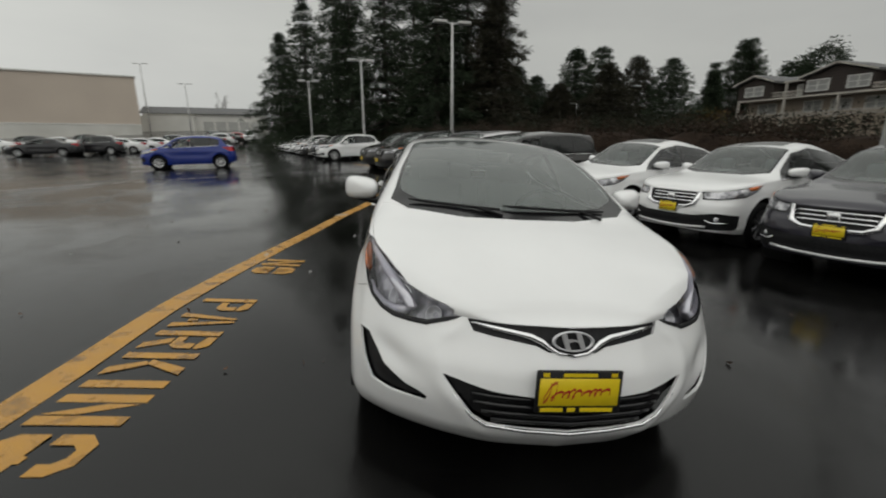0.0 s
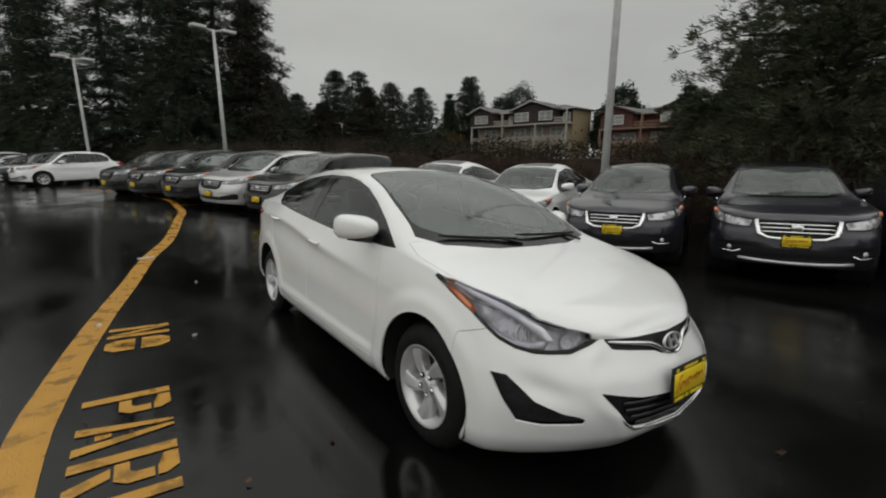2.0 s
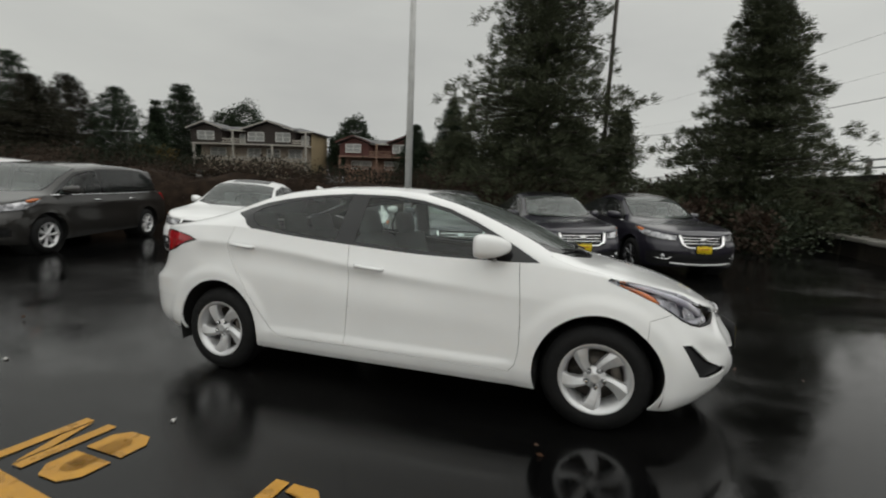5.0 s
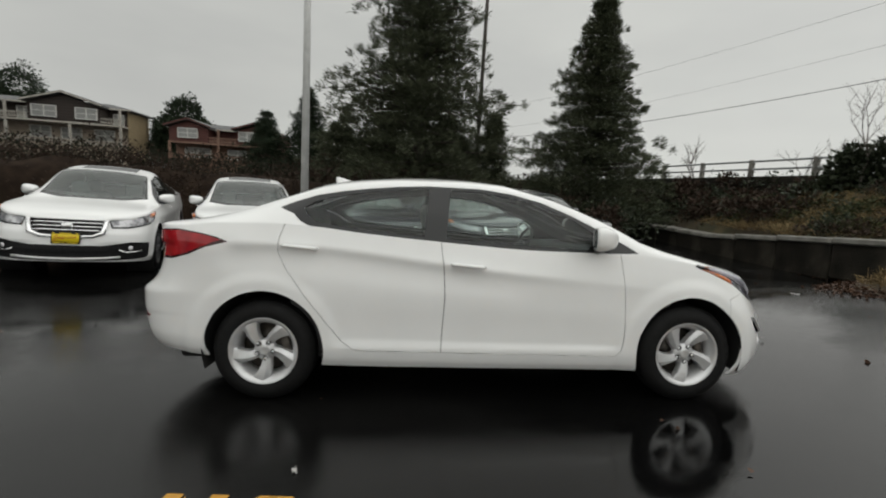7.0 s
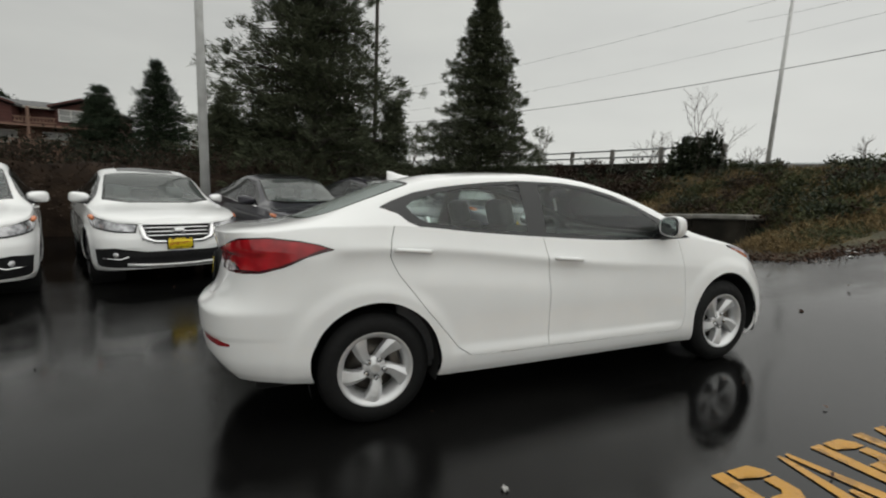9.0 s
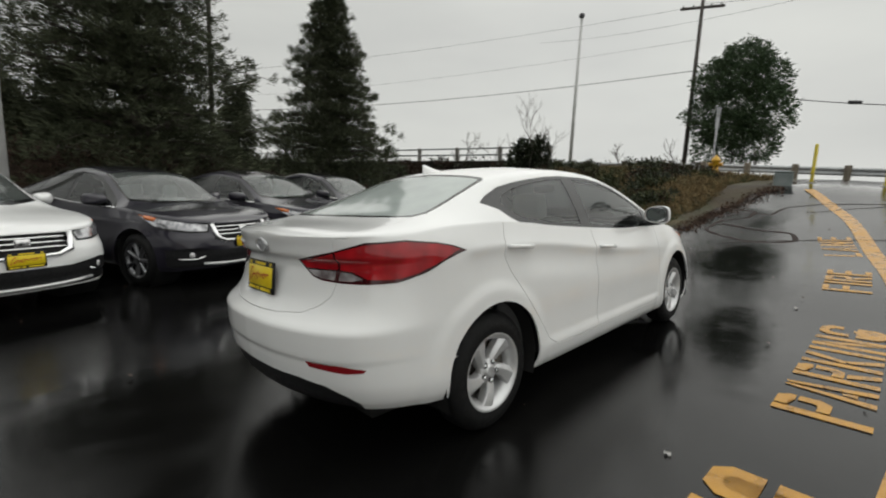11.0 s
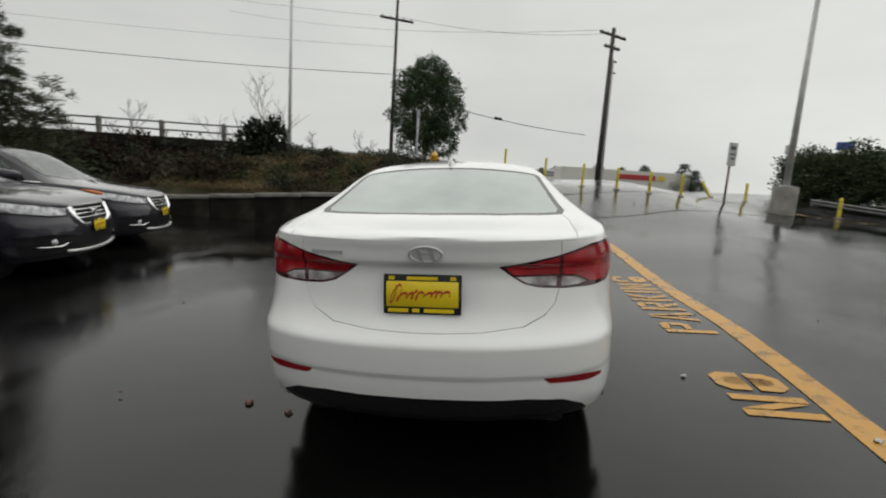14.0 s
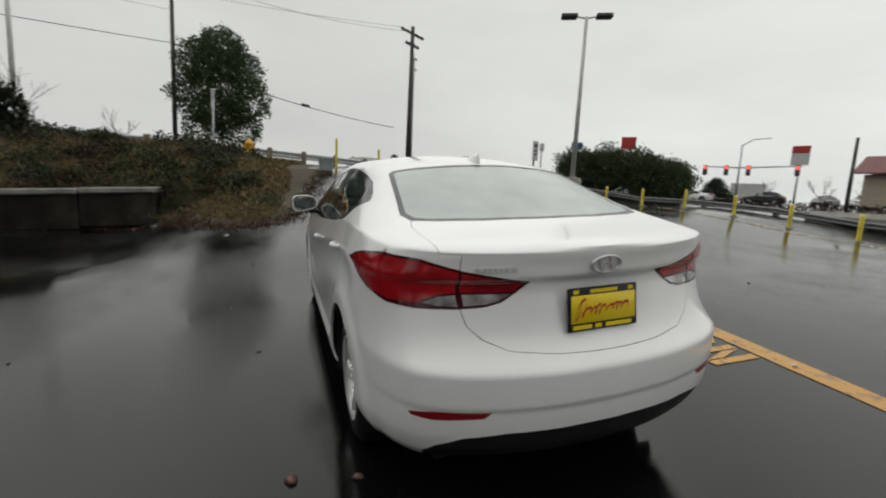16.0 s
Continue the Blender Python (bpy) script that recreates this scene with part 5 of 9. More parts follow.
    bp, _ = surface_point(HERO, "R", 0.0, 0.85, 0.006)
    plate_card(car, (0.012, bp.y + 0.012, 0.850), pose(0, 0, 0, 6, 0, 0), CM, 2)
    # model lettering as bars
    bm = bmesh.new()
    for k in range(7):
        x = 0.50 - 0.022 * k
        p, _ = surface_point(HERO, "R", x, 1.008, 0.003)
        box(bm, p.x - 0.0075, p.x + 0.0075, p.y - 0.002, p.y + 0.002, 1.000, 1.014)
    part("model_lettering", bm, CM["badge_silver"], car, "small chrome bars of lettering", smooth=False)
    # aerial fin, wipers, interior
    bm = bmesh.new()
    rows = []
    for y, hgt, wd in ((-0.085, 0.002, 0.006), (-0.05, 0.012, 0.020), (0.0, 0.034, 0.026), (0.045, 0.058, 0.022), (0.07, 0.062, 0.012), (0.075, 0.03, 0.012), (0.08, 0.0, 0.014)):
        rows.append([bm.verts.new((x, y, z)) for x, z in ((-wd, -0.01), (-wd * 0.5, hgt * 0.6), (0, hgt), (wd * 0.5, hgt * 0.6), (wd, -0.01))])
    for a, b in zip(rows, rows[1:]):
        for k in range(4):
            bm.faces.new((a[k], a[k + 1], b[k + 1], b[k]))
    bmesh.ops.recalc_face_normals(bm, faces=bm.faces[:])
    fin = part("aerial_fin", bm, white, car, "white shark-fin aerial")
    fin.matrix_basis = pose(0, 0.98, 1.402, -10)
    for x0, x1 in ((-0.52, 0.08), (0.10, 0.60)):
        bm = bmesh.new()
        pts = []
        for k in range(9):
            x = x0 + (x1 - x0) * k / 8
            y = -1.235 + 0.03 * k / 8 + 0.085 * (abs(x) / 0.6) ** 2
            pts.append((-x, y, float(HERO.centre(np.array(y))) + 0.016 - 0.06 * (x / 0.7) ** 2))
        tube(bm, pts, [0.006] + [0.009] * 7 + [0.004], 6)
        pts2 = [(-x0 * 0.9, -1.27, 0.985), pts[2], pts[4]]
        tube(bm, pts2, 0.008, 6)
        part("wiper", bm, CM["black_plastic"], car)
    for x in (-0.36, 0.36):
        seat(car, x, -0.12, CM)
    for x in (-0.42, 0.0, 0.42):
        seat(car, x, 0.78, CM, 0.42, True)
    bm = bmesh.new()
    rows = []
    for y, z in ((-1.18, 0.93), (-1.0, 0.96), (-0.80, 0.975), (-0.68, 0.94), (-0.64, 0.84), (-0.66, 0.62), (-0.75, 0.45)):
        rows.append([bm.verts.new((x, y + 0.10 * (abs(x) / 0.7) ** 2, z - 0.015 * (abs(x) / 0.7) ** 2)) for x in np.linspace(-0.70, 0.70, 15)])
    for a, b in zip(rows, rows[1:]):
        for k in range(14):
            bm.faces.new((a[k], a[k + 1], b[k + 1], b[k]))
    bmesh.ops.recalc_face_normals(bm, faces=bm.faces[:])
    part("dashboard", bm, CM["dash"], car)
    bm = bmesh.new()
    rings = []
    mm = pose(0.36, -0.52, 0.92, 25)
    for k in range(28):
        t = 2 * math.pi * k / 28
        rings.append([bm.verts.new(mm @ Vector(((0.185 + 0.014 * math.cos(a)) * math.cos(t), 0.014 * math.sin(a), (0.185 + 0.014 * math.cos(a)) * math.sin(t)))) for a in (0, 1.05, 2.1, 3.14, 4.2, 5.24)])
    for k in range(28):
        a, b = rings[k], rings[(k + 1) % 28]
        for i in range(6):
            bm.faces.new((a[i], a[(i + 1) % 6], b[(i + 1) % 6], b[i]))
    box(bm, -0.17, 0.17, -0.01, 0.02, -0.03, 0.03, 0.008, mm)
    box(bm, -0.06, 0.06, -0.015, 0.03, -0.06, 0.05, 0.015, mm)
    bmesh.ops.recalc_face_normals(bm, faces=bm.faces[:])
    part("steering_wheel", bm, CM["dash"], car)
    bm = bmesh.new()
    box(bm, -0.74, 0.74, -1.0, 1.35, 0.26, 0.32)
    box(bm, -0.62, 0.62, 1.28, 1.72, 1.02, 1.06, 0.01)
    for sd in (-1, 1):
        box(bm, sd * 0.74 - 0.02, sd * 0.74 + 0.02, -0.9, 1.2, 0.3, 0.93, 0.01)
    part("cabin_floor", bm, CM["dash"], car)
    bm = bmesh.new()
    box(bm, -0.11, 0.11, -0.02, 0.02, -0.035, 0.035, 0.012, pose(0, -0.42, 1.29, 12))
    part("inside_mirror", bm, CM["black_plastic"], car)
    bm = bmesh.new()
    box(bm, -0.60, 0.60, -1.75, 1.95, 0.20, 0.27, 0.02)
    part("underbody", bm, CM["inner"], car)
    return car


CM["rear_glass"] = glass("misted_rear_glass", (0.42, 0.48, 0.46), 0.05, 0.62)
CM["lamp_housing"] = grain(material("silvered_lamp_housing", (0.46, 0.45, 0.49), 0.28, 0.25, 0.5, 1.0, 0.03), ((0.35, (0.30, 0.295, 0.32)), (0.65, (0.62, 0.61, 0.66))), scale=14, detail=2, rough=(0.18, 0.34))
build_hero(pose(0.010, 0, 0.0, -1.55, 3.47, 0))


# ---- the other cars ----
def stand(x, y, turn, sink=0.0):
    """The pose of a car on the land at x, y, its nose turned from -y by turn degrees."""
    c, s = math.cos(radians(turn)), math.sin(radians(turn))
    ahead = Vector((s, -c, 0))
    side = Vector((c, s, 0))
    zf, zb = land_z(x + ahead.x * 1.35, y + ahead.y * 1.35), land_z(x - ahead.x * 1.35, y - ahead.y * 1.35)
    zl, zr = land_z(x + side.x * 0.75, y + side.y * 0.75), land_z(x - side.x * 0.75, y - side.y * 0.75)
    back = Vector((-ahead.x * 2.7, -ahead.y * 2.7, zb - zf)).normalized()
    right = Vector((side.x * 1.5, side.y * 1.5, zl - zr)).normalized()
    up = right.cross(back).normalized()
    right = back.cross(up)
    m = Matrix((right, back, up)).transposed().to_4x4()
    m.translation = (x, y, (zf + zb + zl + zr) / 4 - sink)
    return m


def nose_at(px, py, turn, front):
    """Where a car's middle lies if its nose stands at px, py."""
    s, c = math.sin(radians(turn)), math.cos(radians(turn))
    return px - s * front, py + c * front


def simple_shape(length, width, height, wb, fo, nose_z, cowl, screen_top, roof_end, glass_end, tail_z, belt, sill=0.26, tumble=0.17, tail_drop=0.10):
    """A car's surface from a few sizes: cowl, screen_top, roof_end and glass_end are (y, z) of the middle line; belt is its height fore and aft."""
    yf, yr, w = -(wb / 2 + fo), length - wb / 2 - fo, width / 2
    out = [(0, yf), (0.32 * w, yf + 0.02), (0.58 * w, yf + 0.075), (0.76 * w, yf + 0.17), (0.88 * w, yf + 0.31), (0.95 * w, yf + 0.5), (0.985 * w, yf + 0.8), (w, yf + 1.3), (w, 0.3), (0.99 * w, yr - 0.9), (0.965 * w, yr - 0.5), (0.91 * w, yr - 0.24), (0.80 * w, yr - 0.09), (0.55 * w, yr - 0.02), (0, yr)]
    roof_mid = ((screen_top[0] + roof_end[0]) / 2, height)
    centre = [(yf - 0.1, nose_z - 0.02), (yf + 0.10, nose_z), (yf + 0.22, nose_z + 0.07), (yf + 0.5, nose_z + (cowl[1] - nose_z) * 0.55), (cowl[0] - 0.10, cowl[1] - 0.02), cowl, screen_top, (screen_top[0] + 0.2, screen_top[1] + 0.02), roof_mid, roof_end, glass_end]
    if glass_end[0] < yr - 0.2:
        centre += [(yr - 0.10, tail_z + 0.01), (yr + 0.1, tail_z - 0.03)]
    else:
        centre += [(yr + 0.15, glass_end[1] - 0.2)]
    shoulder = [(yf - 0.1, nose_z - 0.015), (yf + 0.12, nose_z), (yf + 0.45, nose_z + (belt[0] - nose_z) * 0.55), (cowl[0], belt[0]), (0.0, belt[0] + (belt[1] - belt[0]) * 0.4), (roof_end[0], belt[1]), (yr + 0.1, belt[1] - 0.02 if glass_end[0] >= yr - 0.2 else tail_z - 0.02)]
    rx = [(yf, w * 0.70), (cowl[0] - 0.2, w * 0.80), (cowl[0] + 0.1, w * 0.79 - 0.4 * (tumble - 0.17)), (screen_top[0], w - tumble - 0.07), (roof_mid[0], w - tumble - 0.08), (roof_end[0], w - tumble - 0.09), (glass_end[0], w * 0.74), (yr + 0.1, w * 0.72)]
    rz = [(yf, nose_z - 0.01), (yf + 0.5, nose_z + (cowl[1] - nose_z) * 0.50), (cowl[0] - 0.1, cowl[1] - 0.05), (cowl[0] + 0.15, cowl[1] + 0.03), (screen_top[0], screen_top[1] - 0.05), (roof_mid[0], height - 0.055), (roof_end[0], roof_end[1] - 0.05), (glass_end[0], glass_end[1] - 0.03), (yr + 0.1, tail_z - 0.05)]

    def lips(y, z):
        return sum(0.018 * np.exp(-((np.hypot(y - c, z - 0.34) - 0.41) / 0.06) ** 2) for c in (-wb / 2, wb / 2)) + 0.012 * np.exp(-((z - belt[0] + 0.16) / 0.05) ** 2) - 0.014 * np.exp(-((z - belt[0] + 0.34) / 0.10) ** 2) * ease(-wb / 2 + 0.4, -0.4, y) * (1 - ease(0.5, wb / 2 - 0.4, y))
    shape = Shape(out, [(0.1, 0.12), (0.3, 0.04), (0.45, 0.0), (0.6, 0.02), (nose_z, 0.09), (nose_z + 0.3, 0.16)], [(0.1, -0.16), (0.3, -0.06), (0.5, 0.0), (0.68, -0.02), (0.85, -0.08), (1.1, -0.13), (1.5, -0.2)],
                  [(0, 0.95), (0.1, 0.985), (0.35, 1.0), (0.6, 0.995), (0.8, 0.975), (1, 0.93)],
                  [(yf, sill), (-wb / 2 - 0.4, sill - 0.04), (0, sill), (wb / 2 + 0.4, sill + 0.02), (yr, sill + 0.08)], shoulder, centre, rx, rz, lips, 2.4, 0.07,
                  lambda bx, z: -0.022 * ease(0.50, 0.55, z) * (1 - ease(nose_z - 0.20, nose_z - 0.13, z)) * np.clip((np.abs(bx) - 0.25 * w) / (0.3 * w), 0, 1) - 0.020 * (1 - ease(0.32, 0.37, z)))
    return shape, yf, yr


CAR_KINDS = {}


def car_kind(name, length, width, height, wb, fo, nose_z, cowl, screen_top, roof_end, glass_end, tail_z, belt, wheel, rim, **opt):
    shape, yf, yr = simple_shape(length, width, height, wb, fo, nose_z, cowl, screen_top, roof_end, glass_end, tail_z, belt, opt.get("sill", 0.26), opt.get("tumble", 0.17))
    w = width / 2
    bz = lambda y: float(shape.shoulder(np.array(y)))
    rzv = lambda y: float(shape.rail_z(np.array(y)))
    rxv = lambda y: float(shape.rail_x(np.array(y)))
    ya, yb = cowl[0] + 0.26, opt.get("pillar", 0.22)
    yc, yd = opt.get("win_mid", roof_end[0] - 0.25), opt.get("win_end", roof_end[0] + 0.15)
    top = lambda y, d: rzv(y) - d
    mid_a = (ya + yb) / 2
    reg = [
        ("headlight", "wall", [("S", yf + 0.88, bz(yf + 0.88) - 0.055), ("S", yf + 0.6, bz(yf + 0.6) - 0.042), ("F", 0.74 * w, nose_z + 0.008), ("F", 0.52 * w, nose_z - 0.024), ("F", 0.54 * w, nose_z - 0.100), ("F", 0.72 * w, nose_z - 0.098), ("S", yf + 0.5, nose_z - 0.048), ("S", yf + 0.72, nose_z + 0.028)]),
        ("lamp_rim", "wall", [("S", yf + 0.92, bz(yf + 0.92) - 0.035), ("S", yf + 0.6, bz(yf + 0.6) - 0.03), ("F", 0.72 * w, nose_z + 0.02), ("F", 0.50 * w, nose_z - 0.01), ("F", 0.52 * w, nose_z - 0.12), ("F", 0.72 * w, nose_z - 0.12), ("S", yf + 0.5, nose_z - 0.07), ("S", yf + 0.75, nose_z + 0.02)]),
        ("grille", "wall", [("F", 0, nose_z - 0.015), ("F", 0.47 * w, nose_z - 0.015), ("F", 0.42 * w, nose_z - 0.19), ("F", 0.30 * w, nose_z - 0.235), ("F", 0, nose_z - 0.24)]),
        ("intake", "wall", [("F", 0, 0.50), ("F", 0.42 * w, 0.50), ("F", 0.74 * w, 0.55), ("F", 0.93 * w, 0.52), ("S", yf + 0.42, 0.44), ("S", yf + 0.42, 0.31), ("F", 0.9 * w, 0.29), ("F", 0, 0.28)] if opt.get("cladding") else [("F", 0, 0.42), ("F", 0.45 * w, 0.43), ("F", 0.80 * w, 0.52), ("F", 0.88 * w, 0.50), ("F", 0.88 * w, 0.37), ("F", 0.5 * w, 0.33), ("F", 0, 0.32)]),
        ("tail_light", "wall", [("S", yr - 0.55, tail_z - 0.04), ("S", yr - 0.2, tail_z - 0.02), ("R", 0.45 * w, tail_z - 0.03), ("R", 0.48 * w, tail_z - 0.20), ("S", yr - 0.2, tail_z - 0.24)]),
        ("front_side_window", "side", [(ya + 0.10, bz(ya) + 0.03), (mid_a, top(mid_a, 0.07) if mid_a > screen_top[0] else top(mid_a, 0.10)), (yb - 0.05, top(yb, 0.07)), (yb - 0.04, bz(yb) + 0.03)]),
        ("rear_side_window", "side", [(yb + 0.06, bz(yb) + 0.03), (yb + 0.06, top(yb, 0.07)), (yc, top(yc, 0.07)), (yc + 0.03, bz(yc) + 0.03)]),
        ("quarter_window", "side", [(yc + 0.10, bz(yc) + 0.04), (yc + 0.07, top(yc, 0.08)), ((yc + yd) / 2, top((yc + yd) / 2, 0.08)), (yd - 0.02, top(yd, 0.15)), (yd - 0.05, bz(yd) + 0.07)]),
        ("window_trim", "side", [(ya - 0.12, bz(ya) - 0.01), (ya + 0.1, top(ya + 0.1, 0.06)), (mid_a, top(mid_a, 0.045)), (yb, top(yb, 0.045)), (yc, top(yc, 0.045)), ((yc + yd) / 2, top((yc + yd) / 2, 0.05)), (yd + 0.03, top(yd, 0.11)), (yd, bz(yd) + 0.04), (yc, bz(yc) + 0.005), (yb, bz(yb) + 0.005)]),
        ("windscreen", "top", [(-0.1, cowl[0] + 0.03), (0.4, cowl[0] + 0.07), (rxv(cowl[0]) - 0.06, cowl[0] + 0.20), (rxv(screen_top[0]) - 0.035, screen_top[0] - 0.03), (-0.1, screen_top[0] - 0.06)]),
        ("cowl", "top", [(-0.1, cowl[0] - 0.06), (0.4, cowl[0] - 0.03), (rxv(cowl[0]) - 0.02, cowl[0] + 0.14), (rxv(screen_top[0]) - 0.015, screen_top[0]), (-0.1, screen_top[0] - 0.03)]),
        ("rear_window", "top", [(-0.1, roof_end[0] + 0.06), (rxv(roof_end[0]) - 0.06, roof_end[0] + 0.04), (rxv(glass_end[0]) - 0.08, glass_end[0] - 0.05), (-0.1, glass_end[0])]),
    ]
    if opt.get("sunroof"):
        reg.append(("sunroof", "top", [(-0.1, screen_top[0] + 0.14), (0.40, screen_top[0] + 0.16), (0.40, screen_top[0] + 0.72), (-0.1, screen_top[0] + 0.74)]))
    arch = opt.get("arch", wheel + 0.065)
    P, Q, N = cut_body(shape, reg, [circle(-wb / 2, wheel + 0.01, arch, 28), circle(wb / 2, wheel + 0.01, arch, 28)], opt.get("res", 0.06), opt.get("rows", 18), opt.get("lid", (10, 4, 10)))

    # meshes shared by every car of the kind
    def mesh_of(nm, bm):
        me = bpy.data.meshes.new(nm)
        bm.normal_update()
        bm.to_mesh(me)
        bm.free()
        me.polygons.foreach_set("use_smooth", [True] * len(me.polygons))
        return me
    get = lambda *want, **k: body_mesh(P, Q, N, want, **k)
    kit = [("body", get("body", depth=0.012), "paint", ""), ("lining", get("body", "cowl", "headlight", "lamp_rim", "grille", "tail_light", push=-0.014), "inner", ""),
           ("windscreen", get("windscreen", push=-0.003), "fleet_screen", ""), ("cowl", get("cowl", push=-0.004), "gloss_black", ""), ("rear_window", get("rear_window", push=-0.003), "dark_glass", ""),
           ("lower_intake", get("intake", push=-0.004 if opt.get("cladding") else -0.02), "black_plastic", ""), ("grille_backing", get("grille", push=-0.03), "black_plastic", "")]
    if opt.get("sunroof"):
        kit.append(("sunroof", get("sunroof", push=-0.002), "gloss_black", "dark glass sunroof"))
    for sd in (1, -1):
        kit += [("lamp_rim", get("lamp_rim", side=sd, push=-0.003), "black_plastic", ""), ("window_trim", get("window_trim", side=sd, push=-0.001), "gloss_black", ""), ("front_side_window", get("front_side_window", side=sd, push=0.002), "glass", ""), ("rear_side_window", get("rear_side_window", side=sd, push=0.002), "dark_glass", ""), ("quarter_window", get("quarter_window", side=sd, push=0.002), "dark_glass", ""), ("headlight", get("headlight", side=sd, push=0.002, depth=0.02), "lamp_face", ""), ("tail_light", get("tail_light", side=sd, push=0.002, depth=0.02), "red_lens", "")]
        bm = bmesh.new()
        for tag, v, z in (("S", yf + 0.70, bz(yf + 0.70) - 0.055),):
            p, nr = surface_point(shape, tag, v, z, 0.0)
            tube(bm, [(sd * (p.x + 0.002), p.y + 0.16, p.z + 0.025), (sd * (p.x + 0.006), p.y, p.z), (sd * (p.x - 0.01), p.y - 0.12, p.z - 0.02)], [0.012, 0.034, 0.026], 6)
        kit.append(("indicator", bm, "amber", ""))
        # bright line round the side glass, and the door handles
        if opt.get("rows", 18) > 11:
            bm = bmesh.new()
            loop = []
            for y in np.linspace(ya - 0.10, yd, 12):
                p, _ = surface_point(shape, "S", y, bz(y) - 0.004, 0.002)
                loop.append((sd * p.x, y, p.z + 0.004))
            tube(bm, loop, 0.011, 6)
            kit.append(("belt_moulding", bm, "chrome", "bright belt moulding"))
            for y in (yb - 0.16, yc - 0.12):
                bm = bmesh.new()
                hp = []
                for dy, o in ((-0.11, 0.0), (-0.07, 0.022), (0.06, 0.022), (0.10, 0.0)):
                    p, _ = surface_point(shape, "S", y + dy, bz(y) - 0.12, o)
                    hp.append((sd * p.x, y + dy, p.z))
                tube(bm, hp, [0.010, 0.014, 0.014, 0.010], 6)
                kit.append(("door_handle", bm, "chrome" if name == "minivan" else "paint", ""))
    # bright grille frame and bars
    bm = bmesh.new()
    pts = []
    for x, z in ((-0.47, -0.012), (-0.42, -0.19), (-0.30, -0.238), (0.0, -0.246), (0.30, -0.238), (0.42, -0.19), (0.47, -0.012)):
        p, _ = surface_point(shape, "F", abs(x) * w, nose_z + z, 0.004)
        pts.append((math.copysign(p.x, x), p.y, p.z))
    tube(bm, pts, [0.030, 0.036, 0.026, 0.018, 0.026, 0.036, 0.030], 8)
    kit.append(("grille_frame", bm, opt.get("frame", "chrome"), "" if "frame" in opt else "bright grille frame"))
    for dz in (-0.055, -0.105, -0.155):
        bm = bmesh.new()
        pts = []
        hw = (0.45 + dz * 0.3) * w
        for x in np.linspace(-hw, hw, 9):
            p, _ = surface_point(shape, "F", abs(x), nose_z + dz, -0.004)
            pts.append((math.copysign(p.x, x), p.y, p.z))
        tube(bm, pts, 0.011, 6)
        kit.append(("grille_bar", bm, "chrome", ""))
    bm = bmesh.new()
    p, _ = surface_point(shape, "F", 0.0, nose_z - 0.105, 0.012)
    box(bm, -0.062, 0.062, p.y - 0.008, p.y + 0.01, p.z - 0.05, p.z + 0.05, 0.012)
    kit.append(("badge", bm, "chrome", "plain chrome badge"))
    if opt.get("skid", True):
        bm = bmesh.new()
        pts = []
        for x in np.linspace(-0.62 * w, 0.62 * w, 9):
            p, _ = surface_point(shape, "F", abs(x), 0.315 + 0.05 * (abs(x) / w) ** 2, 0.012)
            pts.append((math.copysign(p.x, x), p.y, p.z))
        tube(bm, pts, 0.02, 8)
        kit.append(("skid_bar", bm, "alloy", "silver lower bumper bar"))
        for sd in (1, -1):
            bm = bmesh.new()
            pts = []
            for x, z in ((0.60, 0.44), (0.68, 0.40), (0.80, 0.405), (0.86, 0.41)):
                p, _ = surface_point(shape, "F", x * w, z, 0.004)
                pts.append((sd * p.x, p.y, p.z))
            tube(bm, pts, [0.010, 0.014, 0.011, 0.008], 6)
            kit.append(("fog_lamp_trim", bm, "chrome", ""))
            bm = bmesh.new()
            p, nr = surface_point(shape, "F", 0.74 * w, 0.46, -0.012)
            lathe(bm, [(-0.01, 0.03), (0.01, 0.034), (0.012, 0.001)], 12, "z", Matrix.Diagonal((sd, 1, 1, 1)) @ Matrix.Translation(p) @ nr.to_track_quat("Z", "Y").to_matrix().to_4x4())
            kit.append(("fog_lamp", bm, "reflector", ""))
    for sd in (1, -1):
        for yw in (-wb / 2, wb / 2):
            bm = bmesh.new()
            lathe(bm, [(sd * (w - 0.40), arch - 0.01), (sd * (w - 0.03), arch - 0.004)], 24, m=Matrix.Translation((0, yw, wheel + 0.01)))
            lathe(bm, [(sd * (w - 0.38), arch), (sd * (w - 0.38), 0.001)], 24, m=Matrix.Translation((0, yw, wheel + 0.01)))
            kit.append(("wheel_well", bm, "inner", ""))
    bm = bmesh.new()
    box(bm, -w * 0.72, w * 0.72, yf + 0.5, yr - 0.5, 0.22, 0.32, 0.02)
    kit.append(("underbody", bm, "inner", ""))
    for yy in (-0.35, 0.6):
        for sx in (-1, 1):
            bm = bmesh.new()
            box(bm, sx * 0.38 - 0.24, sx * 0.38 + 0.24, yy, yy + 0.16, 0.5, height - 0.50, 0.05)
            box(bm, sx * 0.38 - 0.12, sx * 0.38 + 0.12, yy + 0.06, yy + 0.16, height - 0.50, height - 0.30, 0.04)
            kit.append(("seat", bm, "cloth", ""))
    bm = bmesh.new()
    box(bm, -w * 0.80, w * 0.80, cowl[0] + 0.10, cowl[0] + 0.55, 0.6, cowl[1] - 0.06, 0.04)
    kit.append(("dashboard", bm, "dash", ""))
    bm = bmesh.new()
    box(bm, -0.13, 0.13, -0.03, 0.02, -0.045, 0.045, 0.015, pose(0, screen_top[0] - 0.02, screen_top[1] - 0.16, 15))
    kit.append(("inside_mirror", bm, "black_plastic", ""))
